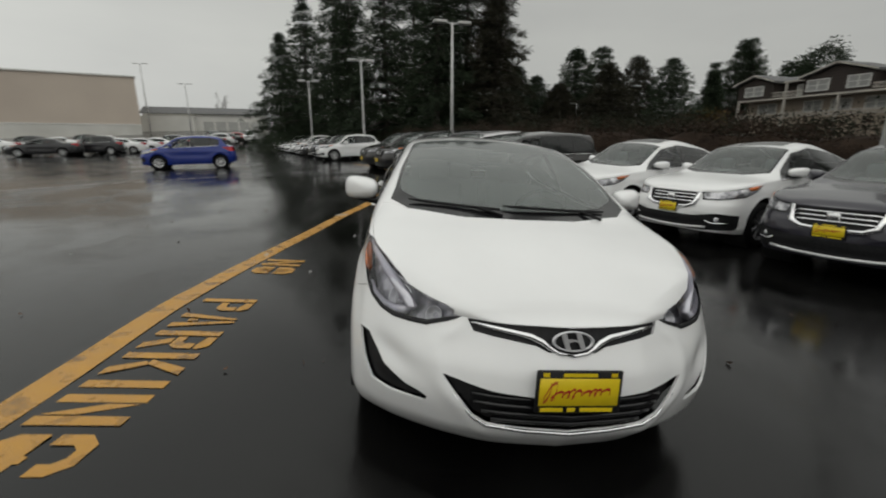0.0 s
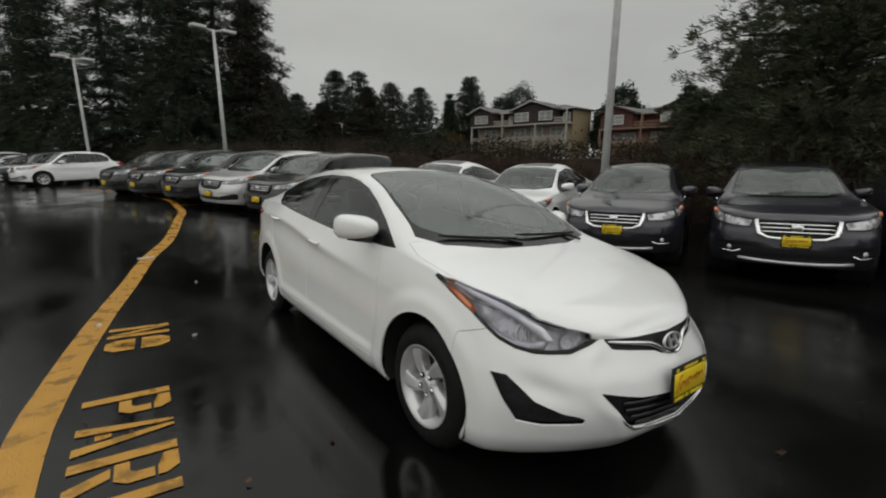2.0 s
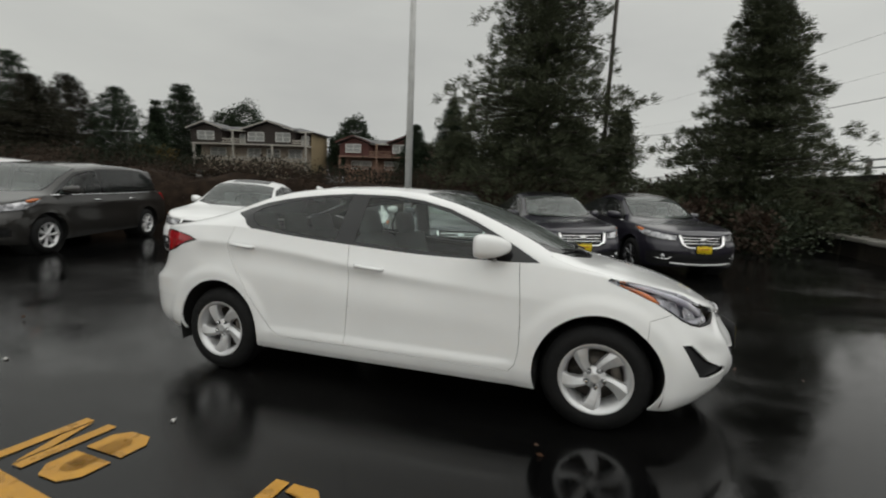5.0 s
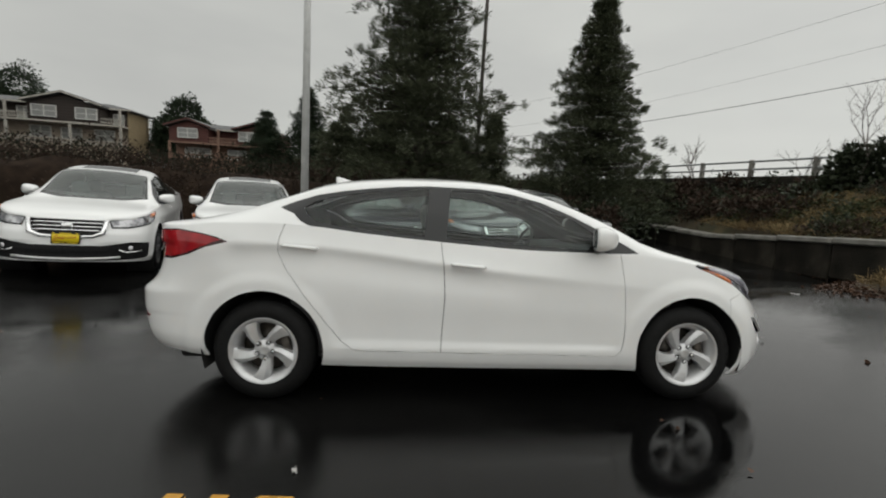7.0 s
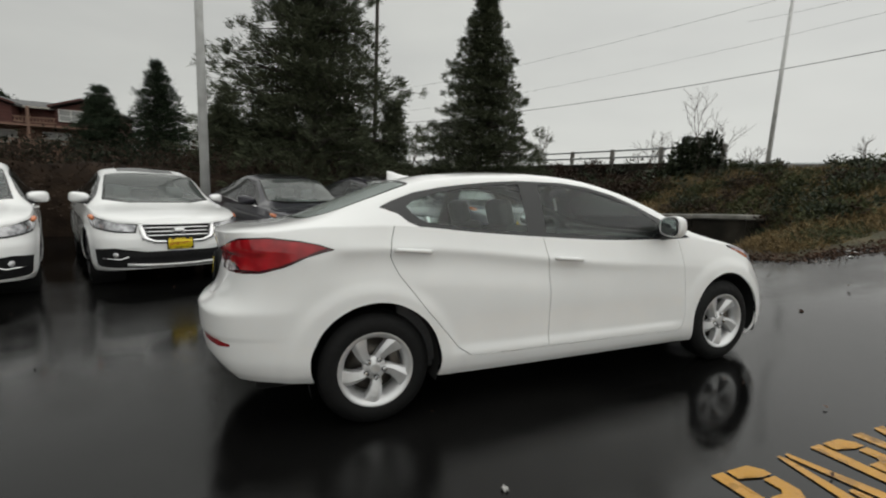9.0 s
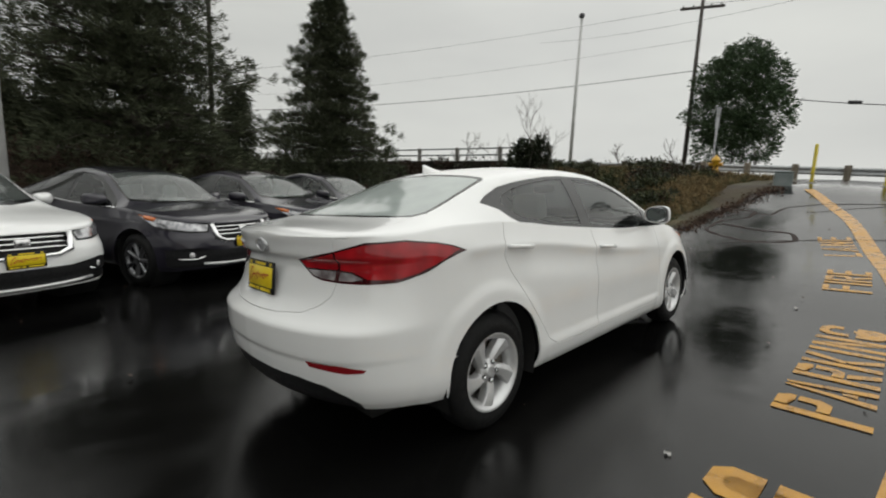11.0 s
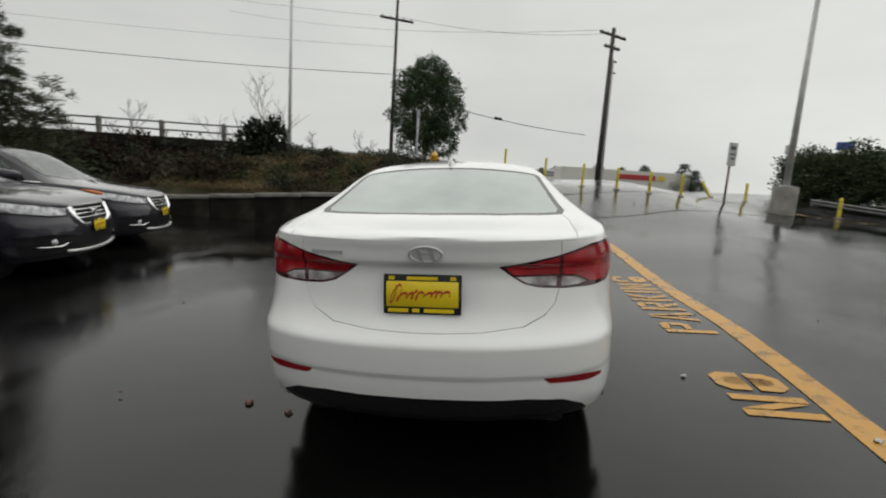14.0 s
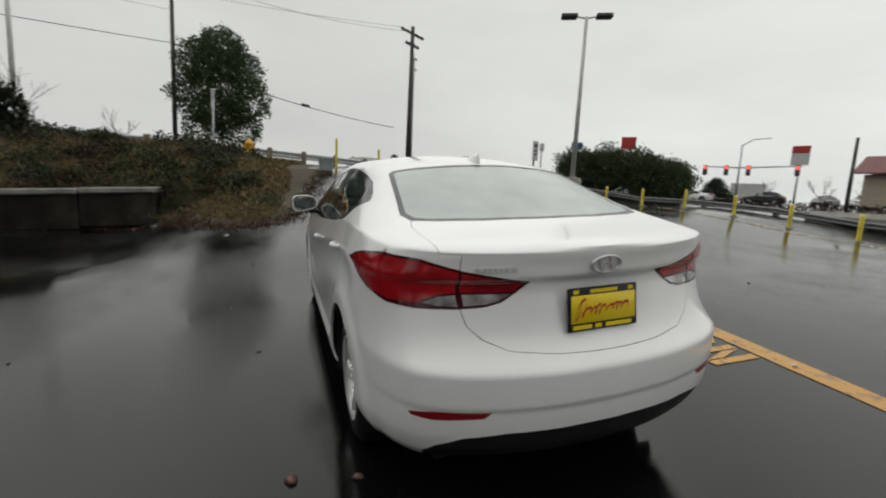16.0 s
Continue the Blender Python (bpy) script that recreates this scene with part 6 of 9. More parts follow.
    CAR_KINDS[name] = dict(kit=[(nm, mesh_of(nm, b), mt, lb) for nm, b, mt, lb in kit], shape=shape, yf=yf, yr=yr, w=w, wb=wb, wheel=wheel, rim=rim, cowl=cowl, belt=belt, plate=opt.get("plate", 0.46), bz=bz, screen_top=screen_top, height=height, roof_end=roof_end, rails=opt.get("rails", False))
    return CAR_KINDS[name]


def plain_wheel(parent, name, at, side, radius, rim, width, alloy):
    """A road wheel in three parts for cars further off."""
    w = new(name)
    w.parent = parent
    w.matrix_basis = pose(*at, 0, 0, 0 if side > 0 else 180)
    h = width / 2
    key = ("wheel", radius, rim)
    if key not in CAR_KINDS:
        made = []
        bm = bmesh.new()
        lathe(bm, [(-h, rim), (-h, radius - 0.05), (-h + 0.04, radius), (h - 0.04, radius), (h - 0.005, radius - 0.045), (h - 0.002, rim + 0.015), (h - 0.012, rim - 0.006)], 28)
        made.append(bm)
        bm = bmesh.new()
        lathe(bm, [(h - 0.06, 0.02), (h - 0.06, rim * 0.8), (-h + 0.02, rim - 0.02)], 24)
        made.append(bm)
        bm = bmesh.new()
        lathe(bm, [(h - 0.05, rim - 0.028), (h - 0.012, rim - 0.012), (h - 0.004, rim + 0.006)], 28)
        for k in range(7):
            t = radians(360 * k / 7)
            d, e = Vector((0, math.cos(t), math.sin(t))), Vector((0, -math.sin(t), math.cos(t)))
            rows = []
            for r, ww, xx in ((0.03, 0.022, h - 0.022), (rim * 0.55, 0.020, h - 0.018), (rim - 0.01, 0.030, h - 0.014)):
                rows.append([bm.verts.new(d * r + e * (u * ww) + Vector((xx + dx, 0, 0))) for u, dx in ((-1, -0.04), (-0.9, -0.004), (0, 0.004), (0.9, -0.004), (1, -0.04))])
            for a, b in zip(rows, rows[1:]):
                for i in range(4):
                    bm.faces.new((a[i], a[i + 1], b[i + 1], b[i]))
        lathe(bm, [(h - 0.05, 0.055), (h - 0.018, 0.05), (h - 0.010, 0.03), (h - 0.010, 0.001)], 14)
        bmesh.ops.recalc_face_normals(bm, faces=bm.faces[:])
        made.append(bm)
        meshes = []
        for nm, bm, mt in zip(("tyre", "wheel_back", "rim"), made, (CM["tyre"], CM["inner"], alloy)):
            me = bpy.data.meshes.new(nm)
            bm.normal_update()
            bm.to_mesh(me)
            bm.free()
            me.materials.append(mt)
            me.polygons.foreach_set("use_smooth", [True] * len(me.polygons))
            meshes.append((nm, me))
        CAR_KINDS[key] = meshes
    for nm, me in CAR_KINDS[key]:
        ob = new(nm, me)
        ob.parent = w


def build_car(kind, name, label, paint, m, group="", card=True):
    """One car of a kind, in its own paint."""
    k = CAR_KINDS[kind]
    car = thing(name, label, "car", group, m)
    for nm, me, mt, lb in k["kit"]:
        if nm == "lining" and not card:
            continue
        if mt == "paint":
            me2 = k.setdefault("painted", {}).get((nm, paint.name))
            if me2 is None:
                me2 = me.copy()
                me2.materials.clear()
                me2.materials.append(paint)
                k["painted"][(nm, paint.name)] = me2
            me = me2
        elif not me.materials:
            me.materials.append(CM[mt])
        ob = new(nm, me)
        ob.parent = car
        if lb:
            tagged(ob, lb)
    for sd in (1, -1):
        for yw, nm in ((-k["wb"] / 2, "front_wheel"), (k["wb"] / 2, "rear_wheel")):
            plain_wheel(car, nm, (sd * (k["w"] - 0.125), yw, k["wheel"]), sd, k["wheel"], k["rim"], 0.22, CM["dark_alloy"] if kind == "crossover" else CM["alloy"])
        door_mirror(car, sd, CM, paint, k["cowl"][0] + 0.52, k["w"] - (0.10 if kind == "crossover" else 0.04), k["belt"][0] + 0.07, 1.1)
    if card:
        p, _ = surface_point(k["shape"], "F", 0.0, k["plate"], 0.004)
        plate_card(car, (0, p.y - 0.012, k["plate"]), pose(0, 0, 0, 3, 0, 180), CM, 3)
    return car


CM["dark_alloy"] = grain(material("smoked_alloy", (0.20, 0.20, 0.21), 0.3, 0.8), ((0.3, (0.14, 0.14, 0.15)), (0.7, (0.26, 0.26, 0.27))), scale=8, rough=(0.25, 0.4))
CM["lamp_face"] = grain(material("lamp_face", (0.42, 0.43, 0.45), 0.12, 0.55, 0.5, 1.0, 0.02), ((0.35, (0.14, 0.14, 0.15)), (0.5, (0.34, 0.34, 0.36)), (0.65, (0.62, 0.62, 0.64))), scale=11, detail=2)
car_kind("crossover", 4.99, 1.90, 1.61, 2.80, 0.95, 0.86, (-1.12, 1.09), (-0.28, 1.53), (0.95, 1.52), (1.98, 1.22), 1.14, (1.02, 1.13), 0.352, 0.235, sill=0.27, tumble=0.27, sunroof=True, pillar=0.18, win_mid=0.98, win_end=1.42, plate=0.60, res=0.045, rows=22, cladding=True)
car_kind("minivan", 5.15, 2.00, 1.72, 3.00, 0.95, 0.88, (-1.52, 1.10), (-0.55, 1.62), (1.90, 1.66), (2.16, 1.18), 1.12, (1.06, 1.10), 0.345, 0.225, sill=0.25, pillar=-0.02, win_mid=1.05, win_end=2.0, plate=0.50, tumble=0.13, skid=False, frame="black_plastic", res=0.055)
car_kind("suv", 4.53, 1.82, 1.66, 2.62, 0.90, 0.90, (-1.06, 1.08), (-0.36, 1.58), (1.35, 1.58), (1.78, 1.16), 1.12, (1.03, 1.12), 0.345, 0.225, sill=0.28, pillar=0.16, win_mid=0.95, win_end=1.45, plate=0.55, res=0.06)
car_kind("hatchback", 4.06, 1.70, 1.52, 2.53, 0.82, 0.80, (-1.22, 1.02), (-0.42, 1.45), (1.22, 1.46), (1.66, 1.06), 1.02, (0.96, 1.04), 0.30, 0.195, sill=0.22, pillar=0.08, win_mid=0.85, win_end=1.25, plate=0.42, skid=False, frame="black_plastic", res=0.06)
car_kind("saloon", 4.86, 1.84, 1.46, 2.78, 0.94, 0.76, (-1.12, 0.98), (-0.28, 1.40), (0.82, 1.40), (1.55, 1.10), 1.05, (0.94, 1.00), 0.325, 0.215, sill=0.22, pillar=0.20, win_mid=0.82, win_end=1.12, plate=0.42, skid=False, res=0.09, rows=11, lid=(7, 3, 7))

ROW = -68.2
near_row = [(2.72, 5.20, "white"), (3.72, 3.06, "white"), (4.20, 0.80, "dark_blue_grey"), (4.93, -1.33, "dark_blue_grey"), (5.70, -3.45, "dark_blue_grey")]
words = {"white": "white", "dark_blue_grey": "dark violet-grey", "brown_grey": "smoky brown-grey", "silver": "silver", "black": "black"}
for px, py, col in near_row:
    x, y = nose_at(px, py, ROW, 2.33)
    build_car("crossover", "crossover_car", words[col] + " crossover with chrome grille and yellow dealer card", CM[col], stand(x, y, ROW), "crossovers parked in a row")
for px, py, col in ((0.80, 8.60, "brown_grey"), (0.02, 10.55, "silver"), (-0.76, 12.45, "black"), (-1.58, 14.7, "brown_grey"), (-2.38, 16.9, "brown_grey")):
    x, y = nose_at(px, py, ROW, 2.43)
    build_car("minivan", "minivan", words[col] + " minivan with chrome grille and yellow dealer card", CM[col], stand(x, y, ROW), "minivans parked in a row")
x, y = nose_at(-6.0, 25.3, ROW, 2.2)
build_car("suv", "suv_car", "white sport utility car parked at the row's end", CM["white"], stand(x, y, ROW), "cars of the far row", False)
rnd = random.Random(5)
for i, col in enumerate(("black", "brown_grey", "silver", "white", "white", "silver", "white", "white")):
    py = 28.4 + 2.75 * i
    px = -6.4 - 0.40 * (py - 26.5)
    kind = "saloon" if i % 3 else "suv"
    x, y = nose_at(px, py, ROW, 2.25)
    build_car(kind, "parked_car", words[col] + " car in the far row, wet with rain", CM[col], stand(x, y, ROW), "cars of the far row", False)
build_car("hatchback", "hatchback_car", "vivid blue five-door hatchback standing across the lane", CM["blue"], stand(-10.57, 18.6, -73.5), "", False)


# ---- plants ----
def leaf_material(name, dark, light, rough=0.55):
    m = material(name, light, rough, 0.0, 0.18)
    t = m.node_tree
    n, l, p = t.nodes, t.links, bsdf(m)
    geo = n.new("ShaderNodeNewGeometry")
    tc = n.new("ShaderNodeTexCoord")
    no = n.new("ShaderNodeTexNoise")
    no.inputs["Scale"].default_value, no.inputs["Detail"].default_value = 1.3, 3
    l.new(tc.outputs["Object"], no.inputs["Vector"])
    mid = n.new("ShaderNodeMath")
    mid.operation = "MULTIPLY_ADD"
    mid.inputs[1].default_value, mid.inputs[2].default_value = 0.55, 0.0
    l.new(geo.outputs["Random Per Island"], mid.inputs[0])
    add = n.new("ShaderNodeMath")
    add.operation = "MULTIPLY_ADD"
    add.inputs[1].default_value = 0.55
    l.new(no.outputs["Fac"], add.inputs[0])
    l.new(mid.outputs["Value"], add.inputs[2])
    mix = n.new("ShaderNodeMix")
    mix.data_type = "RGBA"
    mix.inputs["A"].default_value, mix.inputs["B"].default_value = (*dark, 1), (*light, 1)
    l.new(add.outputs["Value"], mix.inputs["Factor"])
    l.new(mix.outputs["Result"], p.inputs["Base Color"])
    return m


FIR = leaf_material("fir_needles", (0.010, 0.016, 0.010), (0.038, 0.054, 0.029), 0.8)
FIR_BROWN = leaf_material("browned_fir_needles", (0.010, 0.010, 0.006), (0.036, 0.033, 0.020), 0.8)
CEDAR = leaf_material("cedar_fronds", (0.022, 0.029, 0.017), (0.098, 0.108, 0.064), 0.8)
# leaf tone set darker for the shade low in the dense hedge
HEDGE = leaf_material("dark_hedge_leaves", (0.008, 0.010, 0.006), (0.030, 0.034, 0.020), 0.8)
LAUREL = leaf_material("laurel_leaves", (0.020, 0.032, 0.016), (0.085, 0.112, 0.056), 0.6)
MADRONE = leaf_material("broad_evergreen_leaves", (0.020, 0.040, 0.020), (0.080, 0.120, 0.058), 0.5)
BRAMBLE = leaf_material("winter_bramble", (0.018, 0.012, 0.009), (0.062, 0.040, 0.028), 0.75)
IVY = leaf_material("ivy_and_bramble_leaves", (0.012, 0.018, 0.011), (0.052, 0.062, 0.036), 0.4)
DRY_GRASS = leaf_material("dry_winter_grass", (0.050, 0.036, 0.018), (0.26, 0.185, 0.090), 0.8)
GREEN_GRASS = leaf_material("damp_green_grass", (0.026, 0.030, 0.013), (0.085, 0.092, 0.042), 0.8)
YELLOW_SHRUB = leaf_material("yellowing_shrub", (0.05, 0.035, 0.010), (0.16, 0.11, 0.035), 0.7)
BARK = grain(material("wet_bark", (0.045, 0.035, 0.028), 0.85), ((0.3, (0.020, 0.016, 0.013)), (0.7, (0.07, 0.055, 0.045))), scale=6, stretch=(4, 4, 0.8), bump=0.6, bump_scale=12)
TWIG = grain(material("bare_twigs", (0.10, 0.085, 0.075), 0.85), ((0.3, (0.07, 0.058, 0.050)), (0.7, (0.14, 0.12, 0.105))), scale=6)


def leaves_mesh(name, at, along, size, wide, seed, mat, per=1, bend=0.25, spread=0.0, wild=0.55):
    """Leaf blades, as folded slips, at points along given ways."""
    rng = np.random.RandomState(seed)
    at = np.repeat(at, per, 0)
    along = np.repeat(along, per, 0)
    n = len(at)
    d = along + rng.normal(0, wild, (n, 3))
    d /= np.linalg.norm(d, axis=1, keepdims=True)
    s = np.cross(d, rng.normal(0, 1, (n, 3)))
    s /= np.maximum(np.linalg.norm(s, axis=1, keepdims=True), 1e-6)
    u = np.cross(s, d)
    ln = (size * rng.uniform(0.55, 1.35, n))[:, None]
    wd = (wide * rng.uniform(0.6, 1.3, n))[:, None]
    at = at + rng.normal(0, 0.4, (n, 3)) * (wd + spread)
    a = at
    b = at + d * ln * 0.5 + s * wd * 0.5 + u * ln * bend * 0.2
    c = at + d * ln - u * ln * bend * 0.3
    e = at + d * ln * 0.5 - s * wd * 0.5 + u * ln * bend * 0.2
    V = np.stack([a, b, c, e], 1).reshape(-1, 3)
    k = np.arange(n) * 4
    F = np.stack([k, k + 1, k + 2, k + 3], 1)
    me = bpy.data.meshes.new(name)
    me.from_pydata(V.tolist(), [], F.tolist())
    me.materials.append(mat)
    return me


def conifer(name, label, x, y, height, radius, seed, mat=FIR, levels=34, per_ring=9, clumps=9, size=0.40, low=0.06, base=None, gaps=0.15, group="", droop=0.30, lean=0.0, power=0.9, per=8):
    """A conifer: tapered trunk, whorls of drooping limbs, many slips of needles with gaps between."""
    rng = np.random.RandomState(seed)
    z0 = land_z(x, y) if base is None else base
    tree = thing(name, label, "tree", group, pose(x, y, z0))
    bm = bmesh.new()
    pts = [(0.02 * height * lean * k / 8 + 0.02 * rng.normal(), 0.02 * rng.normal(), height * 0.97 * k / 8) for k in range(9)]
    tube(bm, pts, [max(0.02, 0.018 * height * (1 - k / 8.4)) for k in range(9)], 8)
    part("trunk", bm, BARK, tree)
    at, way = [], []
    limbs = bmesh.new()
    for i in range(levels):
        f = low + (1 - low) * (i + rng.uniform(-0.3, 0.3)) / levels
        h = f * height
        reach = radius * max(0.03, (1 - f)) ** power * (0.84 + 0.36 * rng.rand())
        for k in range(per_ring):
            if rng.rand() < gaps:
                continue
            t = 2 * math.pi * (k + rng.rand()) / per_ring
            r = reach * rng.uniform(0.66, 1.14)
            d = np.array([math.cos(t), math.sin(t), 0.0])
            tip_drop = r * droop * rng.uniform(0.4, 1.4)
            m = max(2, int(clumps * r / radius + 2))
            q = np.linspace(0.04, 1.0, m) ** 0.78 + rng.uniform(-0.05, 0.05, m)
            q = np.maximum(q, 0.02)
            px = d[None, :] * (q * r)[:, None]
            px[:, 2] = h + 0.10 * r * np.sin(q * 2.2) - tip_drop * q ** 1.7
            px += rng.normal(0, 0.035 * r + 0.02, px.shape)
            side = np.array([-d[1], d[0], 0])
            spread = (0.27 * r * q * (1.15 - q) * 2)[:, None]
            for sg in (-1.0, 0.0, 1.0):
                at.append(px + side * spread * sg)
                w = np.tile(d * 0.9 + side * sg * 0.8 + np.array([0, 0, 0.40 if droop < 0.15 else -0.28]), (m, 1))
                way.append(w)
            if k % 2 == 0 and r > 0.25 * radius:
                tube(limbs, [(0, 0, h), tuple(px[m // 2]), tuple(px[-1])], [0.010 * height * (1 - f) + 0.012, 0.02, 0.006], 4)
    tagged(part("limb_work", limbs, BARK, tree), kind="stuff")
    at, way = np.concatenate(at), np.concatenate(way)
    crown = new("crown", leaves_mesh("crown", at, way, size * 0.70, size * 0.085, seed + 1, mat, per, spread=size * 0.40, wild=0.34))
    crown.parent = tree
    return tree


def leafy_mass(blobs, count, size, mat, seed, shell=0.55):
    """Leaves scattered through a group of uneven round masses: blobs are (x, y, z, rx, ry, rz)."""
    rng = np.random.RandomState(seed)
    vol = np.array([b[3] * b[4] + b[3] * b[5] + b[4] * b[5] for b in blobs])
    pick = rng.choice(len(blobs), count, p=vol / vol.sum())
    B = np.array(blobs)[pick]
    d = rng.normal(0, 1, (count, 3))
    d /= np.linalg.norm(d, axis=1, keepdims=True)
    r = shell + (1 - shell) * rng.rand(count) ** 0.6
    lump = 1 + 0.22 * np.sin(d[:, 0] * 6 + pick) * np.cos(d[:, 2] * 7 + pick * 2) + 0.07 * rng.normal(0, 1, count)
    p = B[:, :3] + d * B[:, 3:] * (r * lump)[:, None]
    me = leaves_mesh("leaves", p, d + np.array([0, 0, 0.25]), size, size * 0.55, seed, mat)
    return me


def bush(name, label, x, y, blobs, count, size, mat, seed, stems=5, category="bush", group="", base=None):
    z = land_z(x, y) if base is None else base
    holder = thing(name, label, category, group, pose(x, y, z))
    me = leafy_mass(blobs, count, size, mat, seed)
    ob = new("foliage", me)
    ob.parent = holder
    bm = bmesh.new()
    rng = random.Random(seed)
    for k in range(stems):
        b = rng.choice(blobs)
        tube(bm, [(b[0] * 0.4, b[1] * 0.4, -0.1), (b[0] * 0.7, b[1] * 0.7, b[2] * 0.6), (b[0] + rng.uniform(-0.3, 0.3) * b[3], b[1] + rng.uniform(-0.3, 0.3) * b[4], b[2] + 0.4 * b[5])], [0.05, 0.035, 0.01], 5)
    part("stem", bm, BARK, holder)
    return holder


def bare_tree(name, label, x, y, height, seed, base=None, mat=TWIG, spread=0.5, group="", depth=4, trunk=0.02):
    """A leafless tree with forking limbs."""
    rng = random.Random(seed)
    z0 = land_z(x, y) if base is None else base
    holder = thing(name, label, "tree", group, pose(x, y, z0))
    bm = bmesh.new()

    def grow(p, d, ln, r, k):
        q = p + d * ln
        mid = p + d * ln * 0.5 + Vector((rng.uniform(-1, 1), rng.uniform(-1, 1), 0)) * ln * 0.06
        tube(bm, [p, mid, q], [r, r * 0.8, r * 0.6], 5 if k > 1 else 4)
        if k == 0:
            return
        for i in range(3 if k > 1 else 4):
            nd = (d + Vector((rng.uniform(-1, 1), rng.uniform(-1, 1), rng.uniform(-0.2, 0.7))) * (spread + 0.25)).normalized()
            grow(q if i < 2 else mid, nd, ln * rng.uniform(0.55, 0.8), r * 0.55, k - 1)
    grow(Vector((0, 0, -0.1)), Vector((rng.uniform(-0.1, 0.1), rng.uniform(-0.1, 0.1), 1)).normalized(), height * 0.36, height * trunk, depth)
    tagged(part("branch_work", bm, mat, holder), kind="stuff")
    return holder


# two tall conifers behind the crossovers and a smaller one beside them
conifer("cedar_tree", "tall dense dark green conifer behind the parked crossovers", 13.5, 0.5, 13.6, 4.3, 11, CEDAR, 50, 12, 12, 0.29, 0.03, gaps=0.19, group="conifers behind the row", droop=0.12, power=1.0, per=17)
conifer("cedar_tree", "slim dark green conifer above the block wall", 16.0, -7.2, 11.0, 3.8, 23, CEDAR, 40, 11, 11, 0.31, 0.03, gaps=0.10, group="conifers behind the row", droop=0.12, power=1.05, per=17)
conifer("cedar_tree", "thin open conifer beside a taller one", 15.2, 3.5, 5.0, 1.3, 31, CEDAR, 20, 7, 7, 0.26, 0.10, gaps=0.30, group="conifers behind the row", droop=0.12, power=0.8)
conifer("cedar_tree", "pointed dark conifer before the red town house", 28.6, 11.3, 5.2, 2.0, 33, FIR, 26, 9, 8, 0.36, 0.03, base=1.0, gaps=0.08, group="conifers by the town houses", droop=0.15, power=0.75)
conifer("cedar_tree", "tall pointed dark conifer beside the red town house", 29.2, 8.5, 7.0, 2.7, 35, FIR, 34, 10, 8, 0.40, 0.03, base=1.0, gaps=0.10, group="conifers by the town houses", droop=0.12, power=0.95)
conifer("cedar_tree", "low dark conifer at the foot of a taller one", 12.6, 3.4, 3.9, 1.7, 37, CEDAR, 20, 9, 8, 0.30, 0.03, gaps=0.12, group="conifers behind the row", droop=0.2, power=0.7)
conifer("cedar_tree", "low dark conifer at the foot of a taller one", 13.6, -2.4, 4.6, 1.3, 39, CEDAR, 22, 8, 8, 0.30, 0.03, gaps=0.12, group="conifers behind the row", droop=0.2, power=0.8)
for lx, ly, seed in ((14.6, 1.9, 41), (14.9, -0.6, 42)):
    conifer("cedar_tree", "low dark conifer at the foot of a taller one", lx, ly, 4.6, 2.3, seed, CEDAR, 24, 9, 8, 0.34, 0.03, gaps=0.06, group="conifers behind the row", droop=0.2, power=0.6)

# the tall firs beyond the minivans
k = 0
for x, y, h, r in ((-10.4, 46, 15.5, 5.6), (-7.0, 44, 18.0, 5.2), (-5.0, 39, 17.0, 4.2), (-1.8, 37, 18.5, 4.6), (0.8, 40, 19.5, 4.8), (2.4, 34, 18.0, 4.4), (5.2, 36, 20.0, 4.8), (7.2, 33.5, 17.5, 4.4), (4.0, 43, 19, 5.4), (8.2, 39, 15, 4.4), (-13.6, 49, 12.6, 5.4)):
    conifer("fir_tree", "tall dark fir in a dense stand", x, y, h, r, 50 + k, FIR_BROWN if k == 7 else FIR, 30, 8, 9, 0.66, 0.04, gaps=0.20, group="stand of tall firs", droop=0.42, power=1.0)
    k += 1
for x, y, h, r, m in ((10.6, 40, 8.2, 3.0, FIR), (13.2, 42, 7.6, 2.8, FIR), (16.5, 40, 10.0, 3.6, FIR), (19.5, 41, 10.4, 3.8, FIR), (22.2, 39, 9.2, 3.6, FIR_BROWN), (24.2, 36.5, 8.6, 3.6, FIR), (18.0, 36, 8.0, 3.4, FIR_BROWN), (13.5, 36, 6.2, 2.6, FIR_BROWN)):
    conifer("fir_tree", "dark conifer in a lower group beyond the cars", x, y, h, r * 1.3, 79 + k, m, 30, 10, 9, 0.46, 0.03, gaps=0.12, group="lower conifers", droop=0.25, power=0.78)
    k += 1
conifer("fir_tree", "slim far conifer beside the houses", 31.5, 41.0, 8.8, 1.7, 121, FIR, 20, 8, 6, 0.6, 0.05, base=0.4, group="far conifers", power=0.8)
conifer("fir_tree", "slim far conifer beside the houses", 33.2, 43.0, 8.0, 1.6, 122, FIR, 20, 8, 6, 0.6, 0.05, base=0.4, group="far conifers", power=0.8)
conifer("pine_tree", "tall dark pine behind the brown house", 36.0, 42.5, 11.0, 3.4, 123, FIR, 34, 9, 8, 0.5, 0.15, base=0.6, group="far conifers", droop=0.1, power=0.5)
